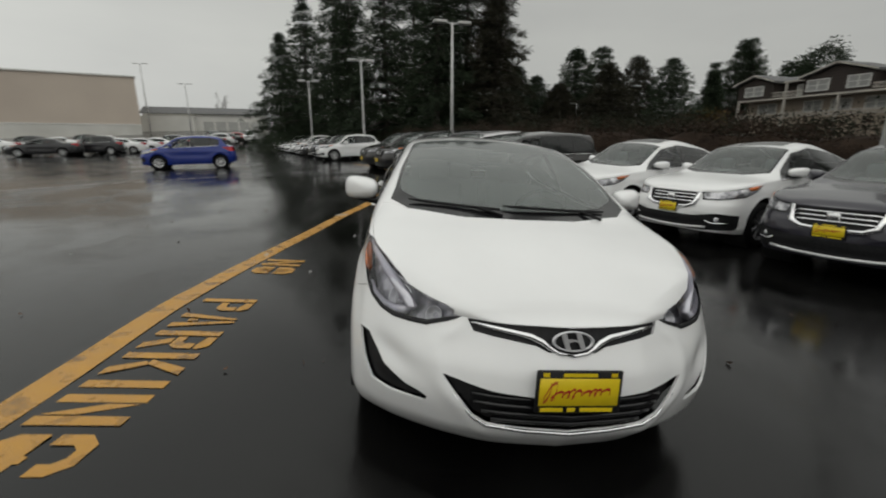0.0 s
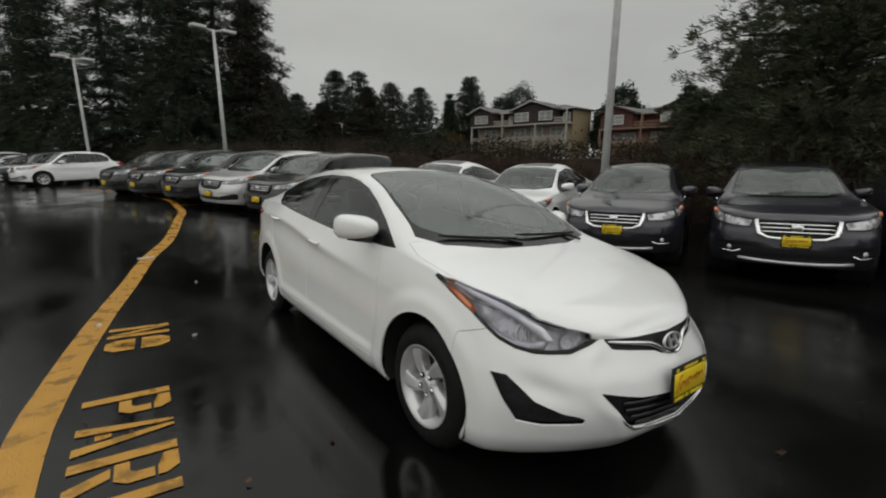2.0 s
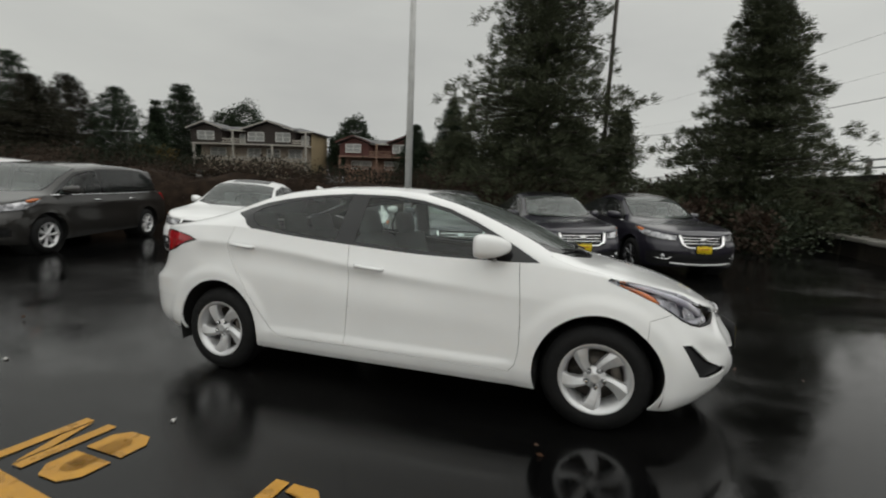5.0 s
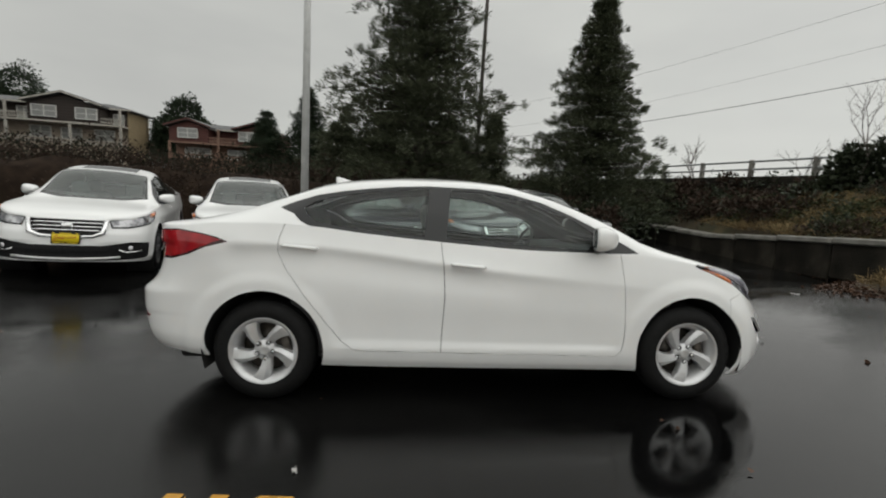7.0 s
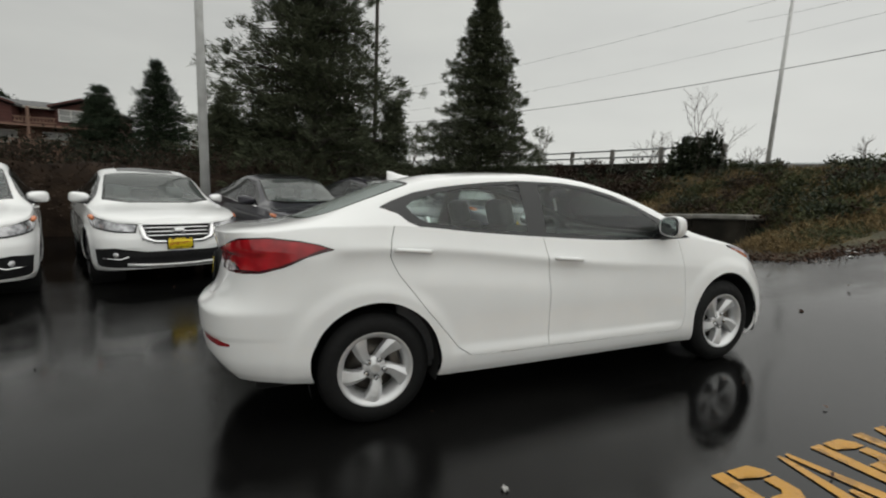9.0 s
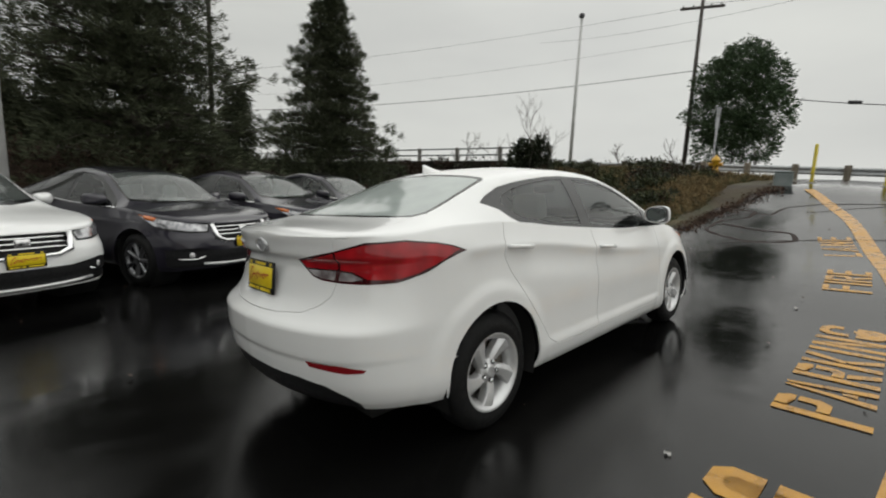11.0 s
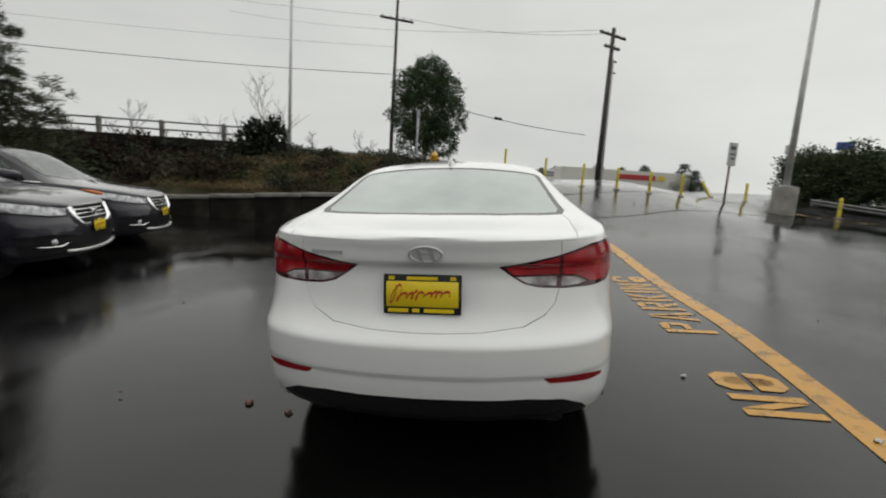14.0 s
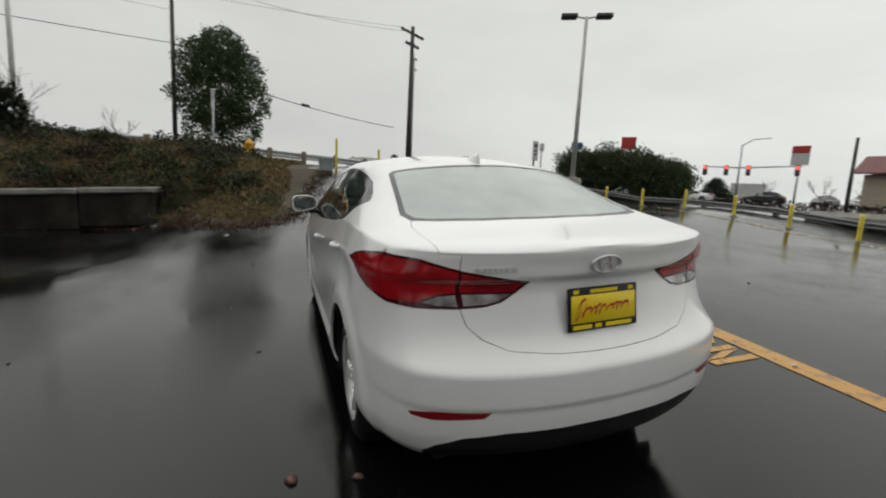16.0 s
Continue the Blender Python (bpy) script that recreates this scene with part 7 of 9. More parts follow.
for px, py, top, r, seed, lb in ((40.0, 40.4, 9.6, 2.7, 124, "broad dark evergreen crown behind the brown house"), (40.0, 37.4, 10.5, 2.9, 125, "broad dark evergreen crown behind the brown house"), (36.0, 20.7, 8.0, 2.2, 126, "round dark evergreen beside the red house")):
    rng = random.Random(seed)
    crown = [(0, 0, top - r * 0.9, r * 0.62, r * 0.62, r * 0.85)] + [(r * 0.55 * math.cos(a), r * 0.55 * math.sin(a), top - r * (1.35 + 0.35 * rng.random()), r * 0.55, r * 0.55, r * 0.6) for a in np.arange(0, 6.2, 0.9)] + [(0.8 * r * math.cos(a), 0.8 * r * math.sin(a), top - r * 2.15, r * 0.42, r * 0.42, r * 0.5) for a in np.arange(0.3, 6.2, 1.05)]
    bush("evergreen_tree", lb, px, py, [(bx, by, bz_ - 0.6, c, d, e) for bx, by, bz_, c, d, e in crown], 30000, 0.24, FIR, seed, 7, "tree", "far conifers", base=0.6)

# the broad evergreen by the road
rng = random.Random(8)
blobs = [(0, 0, 3.9, 2.0, 2.0, 2.0), (0.2, 0, 5.4, 1.5, 1.5, 1.4), (-1.3, 0.3, 3.0, 1.3, 1.3, 1.3), (1.4, -0.2, 3.2, 1.4, 1.4, 1.4), (1.2, 0.4, 4.9, 1.1, 1.1, 1.1), (-0.9, 0, 4.9, 1.2, 1.2, 1.2), (0.2, 0.2, 2.3, 1.6, 1.6, 1.1), (0.9, 0.1, 1.3, 1.2, 1.2, 0.9), (-0.9, 0.0, 1.4, 1.2, 1.2, 0.9), (0.0, -0.2, 6.1, 1.0, 1.0, 0.9)]
bush("evergreen_tree", "round-crowned broad-leaved evergreen tree by the roadside", 4.2, -25.3, blobs, 30000, 0.155, MADRONE, 7, 9, "tree", base=2.75)

# the clipped laurels past the bollards
for x, y, hh, s in ((-11.5, -12.9, 0.74, 1), (-12.3, -11.9, 0.84, 2), (-13.0, -10.9, 0.82, 3), (-13.6, -10.0, 0.70, 4)):
    bl = [(0, 0, 1.15 * hh, 1.05, 1.05, 1.1 * hh), (0.35, 0.45, 0.9 * hh, 0.8, 0.8, 0.85), (-0.45, -0.25, 1.0 * hh, 0.8, 0.8, 0.85)]
    bush("laurel_bush", "dense dark green rounded laurel bush", x, y, bl, 15000, 0.095, LAUREL, 200 + s, 4, "bush", "laurels past the bollards")

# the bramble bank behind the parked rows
# near-black brown: the shade inside the brambles put into the colour
BRAMBLE_CORE = grain(material("dark_bramble_earth", (0.02, 0.014, 0.010), 0.95, 0.0, 0.1), ((0.3, (0.012, 0.008, 0.006)), (0.7, (0.034, 0.023, 0.016))), scale=3, detail=8, bump=0.8, bump_scale=16)
bank = []
rng = random.Random(3)
for i in range(64):
    t = i / 63
    y = -3.0 + 46 * t
    x = 12.2 - 0.376 * (y - 0.6) + rng.uniform(-0.5, 0.5)
    bank.append((x, y, land_z(x, y) + rng.uniform(0.7, 1.0), 1.1, 1.3, 1.15 + rng.uniform(-0.15, 0.2)))
# solid dark core added to fill the inside of the brambles
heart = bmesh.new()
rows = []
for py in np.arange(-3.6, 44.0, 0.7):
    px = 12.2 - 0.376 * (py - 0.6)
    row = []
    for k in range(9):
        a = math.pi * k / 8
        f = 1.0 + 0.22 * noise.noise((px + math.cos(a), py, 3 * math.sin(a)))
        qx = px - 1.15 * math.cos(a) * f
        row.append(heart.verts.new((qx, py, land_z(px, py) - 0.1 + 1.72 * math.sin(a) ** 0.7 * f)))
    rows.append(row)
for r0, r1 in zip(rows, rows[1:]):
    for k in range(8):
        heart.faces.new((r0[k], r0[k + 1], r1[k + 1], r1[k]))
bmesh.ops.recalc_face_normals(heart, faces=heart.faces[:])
tagged(part("bramble_ridge", heart, BRAMBLE_CORE), "dark filler core inside the brambles", "ground", kind="structure")
me = leafy_mass(bank, 120000, 0.085, BRAMBLE, 301, shell=0.72)
tagged(new("bramble_bank", me), "rusty brown winter bramble bank behind the parked cars", "hedge", kind="stuff")
ivy = []
for i in range(46):
    t = i / 45
    y = -2.0 + 44 * t
    x = 13.6 - 0.376 * (y - 0.6) + rng.uniform(-0.5, 0.6)
    ivy.append((x, y, land_z(x, y) + rng.uniform(1.0, 1.35), 1.2, 1.4, 1.0))
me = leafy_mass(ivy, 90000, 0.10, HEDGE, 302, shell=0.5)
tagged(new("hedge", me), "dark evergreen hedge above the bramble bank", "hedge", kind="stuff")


# ---- materials of built things ----
GALV = grain(material("galvanised_steel", (0.42, 0.43, 0.44), 0.42, 0.55), ((0.3, (0.32, 0.33, 0.34)), (0.7, (0.48, 0.49, 0.50))), scale=9, rough=(0.34, 0.5))
LAMP_GREY = grain(material("pale_grey_pole_paint", (0.50, 0.50, 0.49), 0.45), ((0.3, (0.42, 0.42, 0.41)), (0.7, (0.56, 0.56, 0.55))), scale=4, rough=(0.38, 0.55))
CONCRETE = grain(material("damp_concrete", (0.24, 0.23, 0.21), 0.8), ((0.28, (0.11, 0.105, 0.09)), (0.5, (0.22, 0.21, 0.19)), (0.75, (0.33, 0.32, 0.29))), scale=2.6, detail=8, rough=(0.6, 0.85), bump=0.3, bump_scale=45)
OLD_CONCRETE = grain(material("mossy_dark_concrete", (0.03, 0.028, 0.022), 0.8, 0.0, 0.15), ((0.28, (0.009, 0.008, 0.006)), (0.5, (0.022, 0.019, 0.015)), (0.78, (0.055, 0.049, 0.038))), scale=2.2, detail=8, rough=(0.6, 0.85), bump=0.5, bump_scale=30, tone=0.2)
POST_WOOD = grain(material("weathered_post_timber", (0.20, 0.17, 0.13), 0.85), ((0.3, (0.12, 0.10, 0.075)), (0.7, (0.27, 0.235, 0.185))), scale=5, stretch=(6, 6, 1), bump=0.4, bump_scale=30)
POLE_WOOD = grain(material("tarred_pole_timber", (0.055, 0.046, 0.040), 0.8), ((0.3, (0.030, 0.025, 0.022)), (0.7, (0.085, 0.072, 0.062))), scale=4, stretch=(6, 6, 0.6), bump=0.4, bump_scale=24)
SAFETY_YELLOW = grain(material("scuffed_yellow_bollard_paint", (0.62, 0.50, 0.03), 0.4), ((0.28, (0.36, 0.27, 0.03)), (0.5, (0.62, 0.50, 0.03)), (0.75, (0.70, 0.58, 0.05))), scale=6, rough=(0.3, 0.5), tone=0.1)
HYDRANT_YELLOW = grain(material("hydrant_yellow_paint", (0.65, 0.36, 0.02), 0.4), ((0.3, (0.52, 0.27, 0.015)), (0.7, (0.72, 0.42, 0.03))), scale=8)
SIGN_WHITE = grain(material("dull_sign_white", (0.50, 0.50, 0.49), 0.5), ((0.3, (0.40, 0.40, 0.39)), (0.7, (0.56, 0.56, 0.55))), scale=6)
RUST = grain(material("rusty_sign_post", (0.16, 0.07, 0.04), 0.8), ((0.3, (0.09, 0.04, 0.025)), (0.7, (0.22, 0.10, 0.06))), scale=12)
SIGN_RED = material("red_sign_face", (0.38, 0.02, 0.025), 0.4)
SIGN_BLUE = material("blue_sign_face", (0.03, 0.08, 0.30), 0.4)
CABLE = material("black_cable", (0.02, 0.02, 0.022), 0.6)
TAR = material("black_crack_sealant", (0.010, 0.009, 0.009), 0.16)
CABINET_GREY = grain(material("grey_green_cabinet_paint", (0.20, 0.23, 0.23), 0.5), ((0.3, (0.16, 0.19, 0.19)), (0.7, (0.24, 0.27, 0.27))), scale=5)


DULL_STEEL = grain(material("dull_weathered_steel", (0.16, 0.16, 0.165), 0.5, 0.4), ((0.3, (0.10, 0.10, 0.10)), (0.7, (0.20, 0.20, 0.205))), scale=6, rough=(0.4, 0.6))


def slab(name, x0, x1, y0, y1, z0, z1, mat, parent=None, label="", bevel=0.0, m=None):
    bm = bmesh.new()
    box(bm, x0, x1, y0, y1, z0, z1, bevel, m)
    return part(name, bm, mat, parent, label, smooth=False)


# ---- the grass bank with its block wall ----
TOE = [(3.4, -8.2), (3.0, -6.9), (2.5, -5.75), (1.75, -5.25), (1.05, -5.6), (0.72, -6.6), (0.55, -7.9), (0.15, -9.2), (-0.15, -10.3), (0.0, -12.0), (-0.6, -16.0), (-2.0, -24.0), (-3.0, -40)]
WALL_A, WALL_D = Vector((3.18, -8.46)), Vector((0.999, -0.045))


def bank_heights(x, y):
    """Height of the bank over the land; below zero outside its toe."""
    x, y = np.asarray(x, float), np.asarray(y, float)
    qx, qy = x - WALL_A.x, y - WALL_A.y
    along = qx * WALL_D.x + qy * WALL_D.y
    off = qx * WALL_D.y - qy * WALL_D.x
    best = np.full(x.shape, 1e9)
    for (ax, ay), (cx, cy) in zip(TOE, TOE[1:]):
        dx, dy = cx - ax, cy - ay
        t = np.clip(((x - ax) * dx + (y - ay) * dy) / (dx * dx + dy * dy), 0, 1)
        best = np.minimum(best, np.hypot(x - ax - t * dx, y - ay - t * dy))
    ring = TOE + [(60, -40), (60, -30), (3.6, -8.3)]
    behind = along > 0.7
    out = np.where(behind, off < 0.46, ~inside(ring, x, y))
    d = np.where(behind, off, best)
    start = np.where(behind, 0.85, 0.85 * ease(-1.6, 0.7, along) * ease(0.1, 1.2, off))
    z0 = land(x, y)
    aim = np.maximum(np.clip(1.72 + 0.13 * (-y - 9.0), 1.55, 2.25) - 0.16 * np.maximum(0, 2.2 - x) * (y > -13.0) - z0, 0.10)
    rise = start + (aim - start) * ease(0, 4.6, d) ** 0.85
    return np.where(out, -0.3, np.maximum(0.02, rise))


def bank_height(x, y):
    return float(bank_heights(np.array([x]), np.array([y]))[0])


bx, by = np.arange(-3.0, 42.1, 0.42), np.arange(-40, -4.6, 0.42)
BX, BY = np.meshgrid(bx, by)
LIFT, LOW = bank_heights(BX, BY), land(BX, BY)
verts, faces = [], []
for j in range(len(by)):
    for i in range(len(bx)):
        hgt, x, y = float(LIFT[j, i]), float(BX[j, i]), float(BY[j, i])
        n = noise.noise((x * 0.9, y * 0.9, 0.3)) * 0.14 + noise.noise((x * 3, y * 3, 2.0)) * 0.05
        verts.append((x, y, float(LOW[j, i]) + (hgt + n * min(1, hgt * 2) if hgt > 0 else -0.06)))
nx = len(bx)
for j in range(len(by) - 1):
    for i in range(nx - 1):
        if LIFT[j:j + 2, i:i + 2].max() > 0:
            faces.append((j * nx + i, j * nx + i + 1, (j + 1) * nx + i + 1, (j + 1) * nx + i))
EARTH = grain(material("grassy_earth", (0.07, 0.055, 0.03), 0.9), ((0.25, (0.022, 0.016, 0.010)), (0.45, (0.050, 0.036, 0.019)), (0.6, (0.045, 0.044, 0.021)), (0.8, (0.13, 0.092, 0.045))), scale=0.8, detail=9, bump=0.8, bump_scale=14)
me = bpy.data.meshes.new("embankment")
me.from_pydata(verts, [], faces)
me.materials.append(EARTH)
me.polygons.foreach_set("use_smooth", [True] * len(me.polygons))
tagged(new("embankment", me), "grassy earth bank rising to the road", "ground", kind="structure")


def bank_z(x, y):
    return land_z(x, y) + max(0.0, bank_height(x, y))


# grass on the bank, denser and drier near the toe
rng = np.random.RandomState(41)
gx0, gy0 = rng.uniform(-0.8, 11.0, 60000), rng.uniform(-16, -5.0, 60000)
keep = rng.rand(60000) < 1.25 - 0.08 * np.hypot(gx0 - 2.2, gy0 + 7)
gh0 = bank_heights(gx0, gy0)
keep &= gh0 > 0.03
gx0, gy0, gh0 = gx0[keep][:17000], gy0[keep][:17000], gh0[keep][:17000]
gz0 = land(gx0, gy0) + gh0 - 0.03
pts, ways, dry = [], [], []
for x, y, zz in zip(gx0.tolist(), gy0.tolist(), gz0.tolist()):
    pts.append((x, y, zz))
    a = rng.normal(0, 0.7, 2)
    ways.append((a[0], a[1] + 0.25, 0.75))
    dry.append(noise.noise((x * 0.5, y * 0.5, 5.0)) + rng.normal(0, 0.25) + 0.28 * (y + 8.5 > 0) > -0.14)
pts, ways, dry = np.array(pts), np.array(ways), np.array(dry)
for sel, mat, nm, lb, sd in ((dry, DRY_GRASS, "dry_grass", "dry tan winter grass on the bank", 1), (~dry, GREEN_GRASS, "green_grass", "short damp green grass on the bank", 2)):
    ob = new(nm, leaves_mesh(nm, pts[sel], ways[sel], 0.20 if sd == 1 else 0.15, 0.018, sd, mat, 5, 0.9, 0.06))
    tagged(ob, lb, "grass", kind="stuff")
# brambles and ivy heaped behind the wall and under the conifers
rnd = random.Random(6)
heap = []
for i in range(70):
    a = rnd.uniform(0.8, 13.0)
    o = rnd.uniform(0.9, 4.0)
    x, y = WALL_A.x + WALL_D.x * a + WALL_D.y * o, WALL_A.y + WALL_D.y * a - WALL_D.x * o
    if a < 5.5:
        continue
    heap.append((x, y, bank_z(x, y) + rnd.uniform(0.0, 0.35), rnd.uniform(0.5, 0.9), rnd.uniform(0.5, 0.9), rnd.uniform(0.25, 0.45)))
for i in range(46):
    x, y = rnd.uniform(10.5, 17.5), rnd.uniform(-12.0, -3.6)
    heap.append((x, y, land_z(x, y) + rnd.uniform(0.2, 0.7) + 0.12 * max(0, x - 11), rnd.uniform(0.7, 1.2), rnd.uniform(0.7, 1.2), rnd.uniform(0.5, 0.9)))
tagged(new("ivy_thicket", leafy_mass(heap, 17000, 0.14, IVY, 71, shell=0.5)), "tangled ivy and bramble thicket behind the block wall", "bush", kind="stuff")
brown = [(b[0] + rnd.uniform(-0.6, 0.6), b[1] + rnd.uniform(-0.6, 0.6), b[2] + 0.2, b[3] * 0.8, b[4] * 0.8, b[5] * 0.9) for b in heap[::3]]
tagged(new("bramble_thicket", leafy_mass(brown, 16000, 0.16, BRAMBLE, 72, shell=0.4)), "brown winter bramble stems among the ivy", "bush", kind="stuff")

# tall brown and green weeds standing in clumps over the bank
weeds = []
rng = np.random.RandomState(77)
while len(weeds) < 150:
    x, y = rng.uniform(-0.2, 12.0), rng.uniform(-13.5, -5.4)
    if bank_height(x, y) > 0.12 and noise.noise((x * 0.45, y * 0.45, 9.0)) > -0.08:
        weeds.append((x, y, bank_z(x, y) + 0.10, rng.uniform(0.22, 0.5), rng.uniform(0.22, 0.5), rng.uniform(0.16, 0.34)))
for sel, mat, nm, lb, sd in ((weeds[0::3], BRAMBLE, "brown_weeds", "rusty brown dead weeds on the bank", 81), (weeds[1::3], GREEN_GRASS, "green_weeds", "matted olive green weeds on the bank", 82), (weeds[2::3], IVY, "leafy_weeds", "dark leafy weeds on the bank", 83)):
    tagged(new(nm, leafy_mass(sel, 9000, 0.10, mat, sd, shell=0.15)), lb, "weeds", kind="stuff")

# the wall of concrete blocks
wall = thing("block_wall", "low retaining wall of mossy dark concrete blocks", "wall", kind="structure", m=Matrix.Translation((WALL_A.x, WALL_A.y, 0)) @ Matrix.Rotation(math.atan2(WALL_D.y, WALL_D.x), 4, "Z"))
bm = bmesh.new()
box(bm, 0.008, 1.492, 0, 0.62, 0, 0.80, 0.03, seg=2)
me_block = bpy.data.meshes.new("block")
bm.to_mesh(me_block)
bm.free()
me_block.materials.append(OLD_CONCRETE)
for i in range(7):
    ob = new("block", me_block)
    ob.parent = wall
    zt = max(0.52, 0.955 - 0.078 * 1.5 * i) + 0.012 * rnd.uniform(-1, 1)
    ob.matrix_basis = pose(0.7 + 1.5 * i, -0.62 + 0.02 * rnd.uniform(-1, 1), zt - 0.93, 0.6 * rnd.uniform(-1, 1), 2.2 if i < 4 else 0, 0.5 * rnd.uniform(-1, 1))
    slab("coping", 0.012, 1.488, -0.72, 0.07, 0.0, 0.14, CONCRETE, wall, bevel=0.03, m=pose(0.7 + 1.5 * i, 0.02 * rnd.uniform(-1, 1), zt - 0.14, 0, 3.5 if i < 4 else 0, 0.6 * rnd.uniform(-1, 1)))

# ---- the road above: parapet, rails, guard rail ----
rail_a, rail_b = Vector((8.0, -13.0)), Vector((46.0, -7.2))
rd = (rail_b - rail_a).normalized()
over = thing("road_bridge", "dark concrete road bridge edge with pale steel rails", "bridge", kind="structure", m=Matrix.Translation((rail_a.x, rail_a.y, 0)) @ Matrix.Rotation(math.atan2(rd.y, rd.x), 4, "Z"))
ln = (rail_b - rail_a).length
slab("girder", 0, ln, -6.0, 0.0, 1.35, 2.15, OLD_CONCRETE, over, bevel=0.03)
slab("parapet", 0, ln, -0.34, 0.05, 2.15, 2.58, OLD_CONCRETE, over, bevel=0.03)
for zz in (2.86, 3.16):
    bm = bmesh.new()
    box(bm, 0, ln, -0.19, -0.09, zz - 0.035, zz + 0.035, 0.01)
    part("bridge_rail", bm, GALV, over)
for i in range(int(ln / 2.4) + 1):
    slab("rail_post", 2.4 * i + 0.03, 2.4 * i + 0.17, -0.21, -0.05, 2.58, 3.22, CONCRETE, over, bevel=0.01)
for i in range(4):
    slab("bridge_pier", 6 + 9 * i, 7 + 9 * i, -4.5, -1.2, -0.4, 1.36, OLD_CONCRETE, over)

guard = thing("guard_rail", "galvanised guard rail on timber posts along the road edge", "guard rail", kind="structure")
gp = [(8.0, -13.6), (5.0, -14.6), (2.0, -15.4), (-0.6, -15.9), (-3.0, -16.2)]
fx = smooth_curve(*[(p[0] * -1, p[0]) for p in gp])
fy = smooth_curve(*[(-p[0], p[1]) for p in gp])
q = np.linspace(-8.0, 3.0, 30)
prof = [(0.0, 0.0), (0.05, 0.04), (0.0, 0.09), (0.0, 0.15), (0.05, 0.20), (0.0, 0.26), (-0.012, 0.26), (-0.012, 0.0)]
bm = bmesh.new()
rows = []
for t in q:
    x, y = -t, float(fy(t))
    z = 2.30 - 0.03 * max(0.0, 3.0 - x)
    rows.append([bm.verts.new((x + 0.25 * a, y + a, z + b)) for a, b in prof])
for a, b in zip(rows, rows[1:]):
    for k in range(len(prof)):
        bm.faces.new((a[k], a[(k + 1) % len(prof)], b[(k + 1) % len(prof)], b[k]))
bmesh.ops.recalc_face_normals(bm, faces=bm.faces[:])
part("rail_beam", bm, GALV, guard)
for t in np.arange(-8.0, 3.0, 1.3):
    x, y = -float(t), float(fy(t))
    slab("rail_post", x - 0.09, x + 0.09, y + 0.05, y + 0.22, bank_z(x, y) - 0.3, 2.62 - 0.03 * max(0.0, 3.0 - x), POST_WOOD, guard, bevel=0.015)

# guard rail past the bollards
low_rail = thing("guard_rail", "low galvanised guard rail past the yellow bollards", "guard rail", kind="structure")
bm = bmesh.new()
rows = []
path = [(-9.9, -10.4), (-10.9, -8.6), (-11.5, -6.6), (-11.8, -4.6), (-11.8, -2.6), (-11.5, 0.2)]
pts = [(x, y, land_z(x, y)) for x, y in path]
for (x, y, z), (x2, y2, z2) in zip(pts, pts[1:] + [pts[-1]]):
    rows.append([bm.verts.new((x + a, y, z + 0.04 + 0.6 * b)) for a, b in prof])
for a, b in zip(rows, rows[1:]):
    for k in range(len(prof)):
        bm.faces.new((a[k], a[(k + 1) % len(prof)], b[(k + 1) % len(prof)], b[k]))
bmesh.ops.recalc_face_normals(bm, faces=bm.faces[:])
part("rail_beam", bm, DULL_STEEL, low_rail)
for x, y, z in pts:
    slab("rail_post", x - 0.16, x - 0.02, y - 0.05, y + 0.05, z - 0.1, z + 0.16, DULL_STEEL, low_rail)

# ---- bollards ----
def bollard(x, y, tilt=0.0, turn=0.0, high=1.05, r=0.055):
    b = thing("bollard", "slim scuffed yellow steel bollard", "bollard", "yellow bollards", pose(x, y, land_z(x, y), tilt, 0, turn))
    bm = bmesh.new()
    lathe(bm, [(-0.1, r), (high - 0.05, r), (high - 0.02, r * 0.8), (high, r * 0.4), (high + 0.003, 0.001)], 14, "z")
    part("post", bm, SAFETY_YELLOW, b)
    bm = bmesh.new()
    lathe(bm, [(-0.05, 0.10), (0.012, 0.10), (0.02, 0.06)], 14, "z")
    part("foot", bm, CONCRETE, b)


for x, y, high in ((-0.65, -11.8, 1.0), (-2.04, -11.5, 0.82), (-3.1, -10.5, 0.72), (-4.0, -9.85, 0.66), (-4.8, -9.4, 0.62), (-5.75, -9.55, 0.62), (-8.45, -11.2, 0.60), (-9.4, -8.6, 0.54), (-9.6, -7.2, 0.54), (-9.9, -5.9, 0.54), (-9.9, -4.4, 0.54), (-9.8, -3.0, 0.54), (-9.6, -1.6, 0.54)):
    bollard(x, y, rnd.uniform(-1.5, 1.5), rnd.uniform(0, 360), high, 0.042)
bollard(-7.6, -11.7, 28, 60, 0.60, 0.042)
painted_band("road_line", [(-6.8, -11.6), (-8.2, -9.9), (-9.0, -8.4), (-9.2, -6.6), (-9.3, -4.6), (-9.2, -2.0), (-8.8, 1.5)], 0.12, FADED_YELLOW, "faded yellow edge line beside the bollards")
painted_band("road_line", [(-13.2, 5.6), (-9.5, 9.5), (-6.9, 12.1)], 0.10, WHITE_PAINT, "faded pale line across the wet lot")

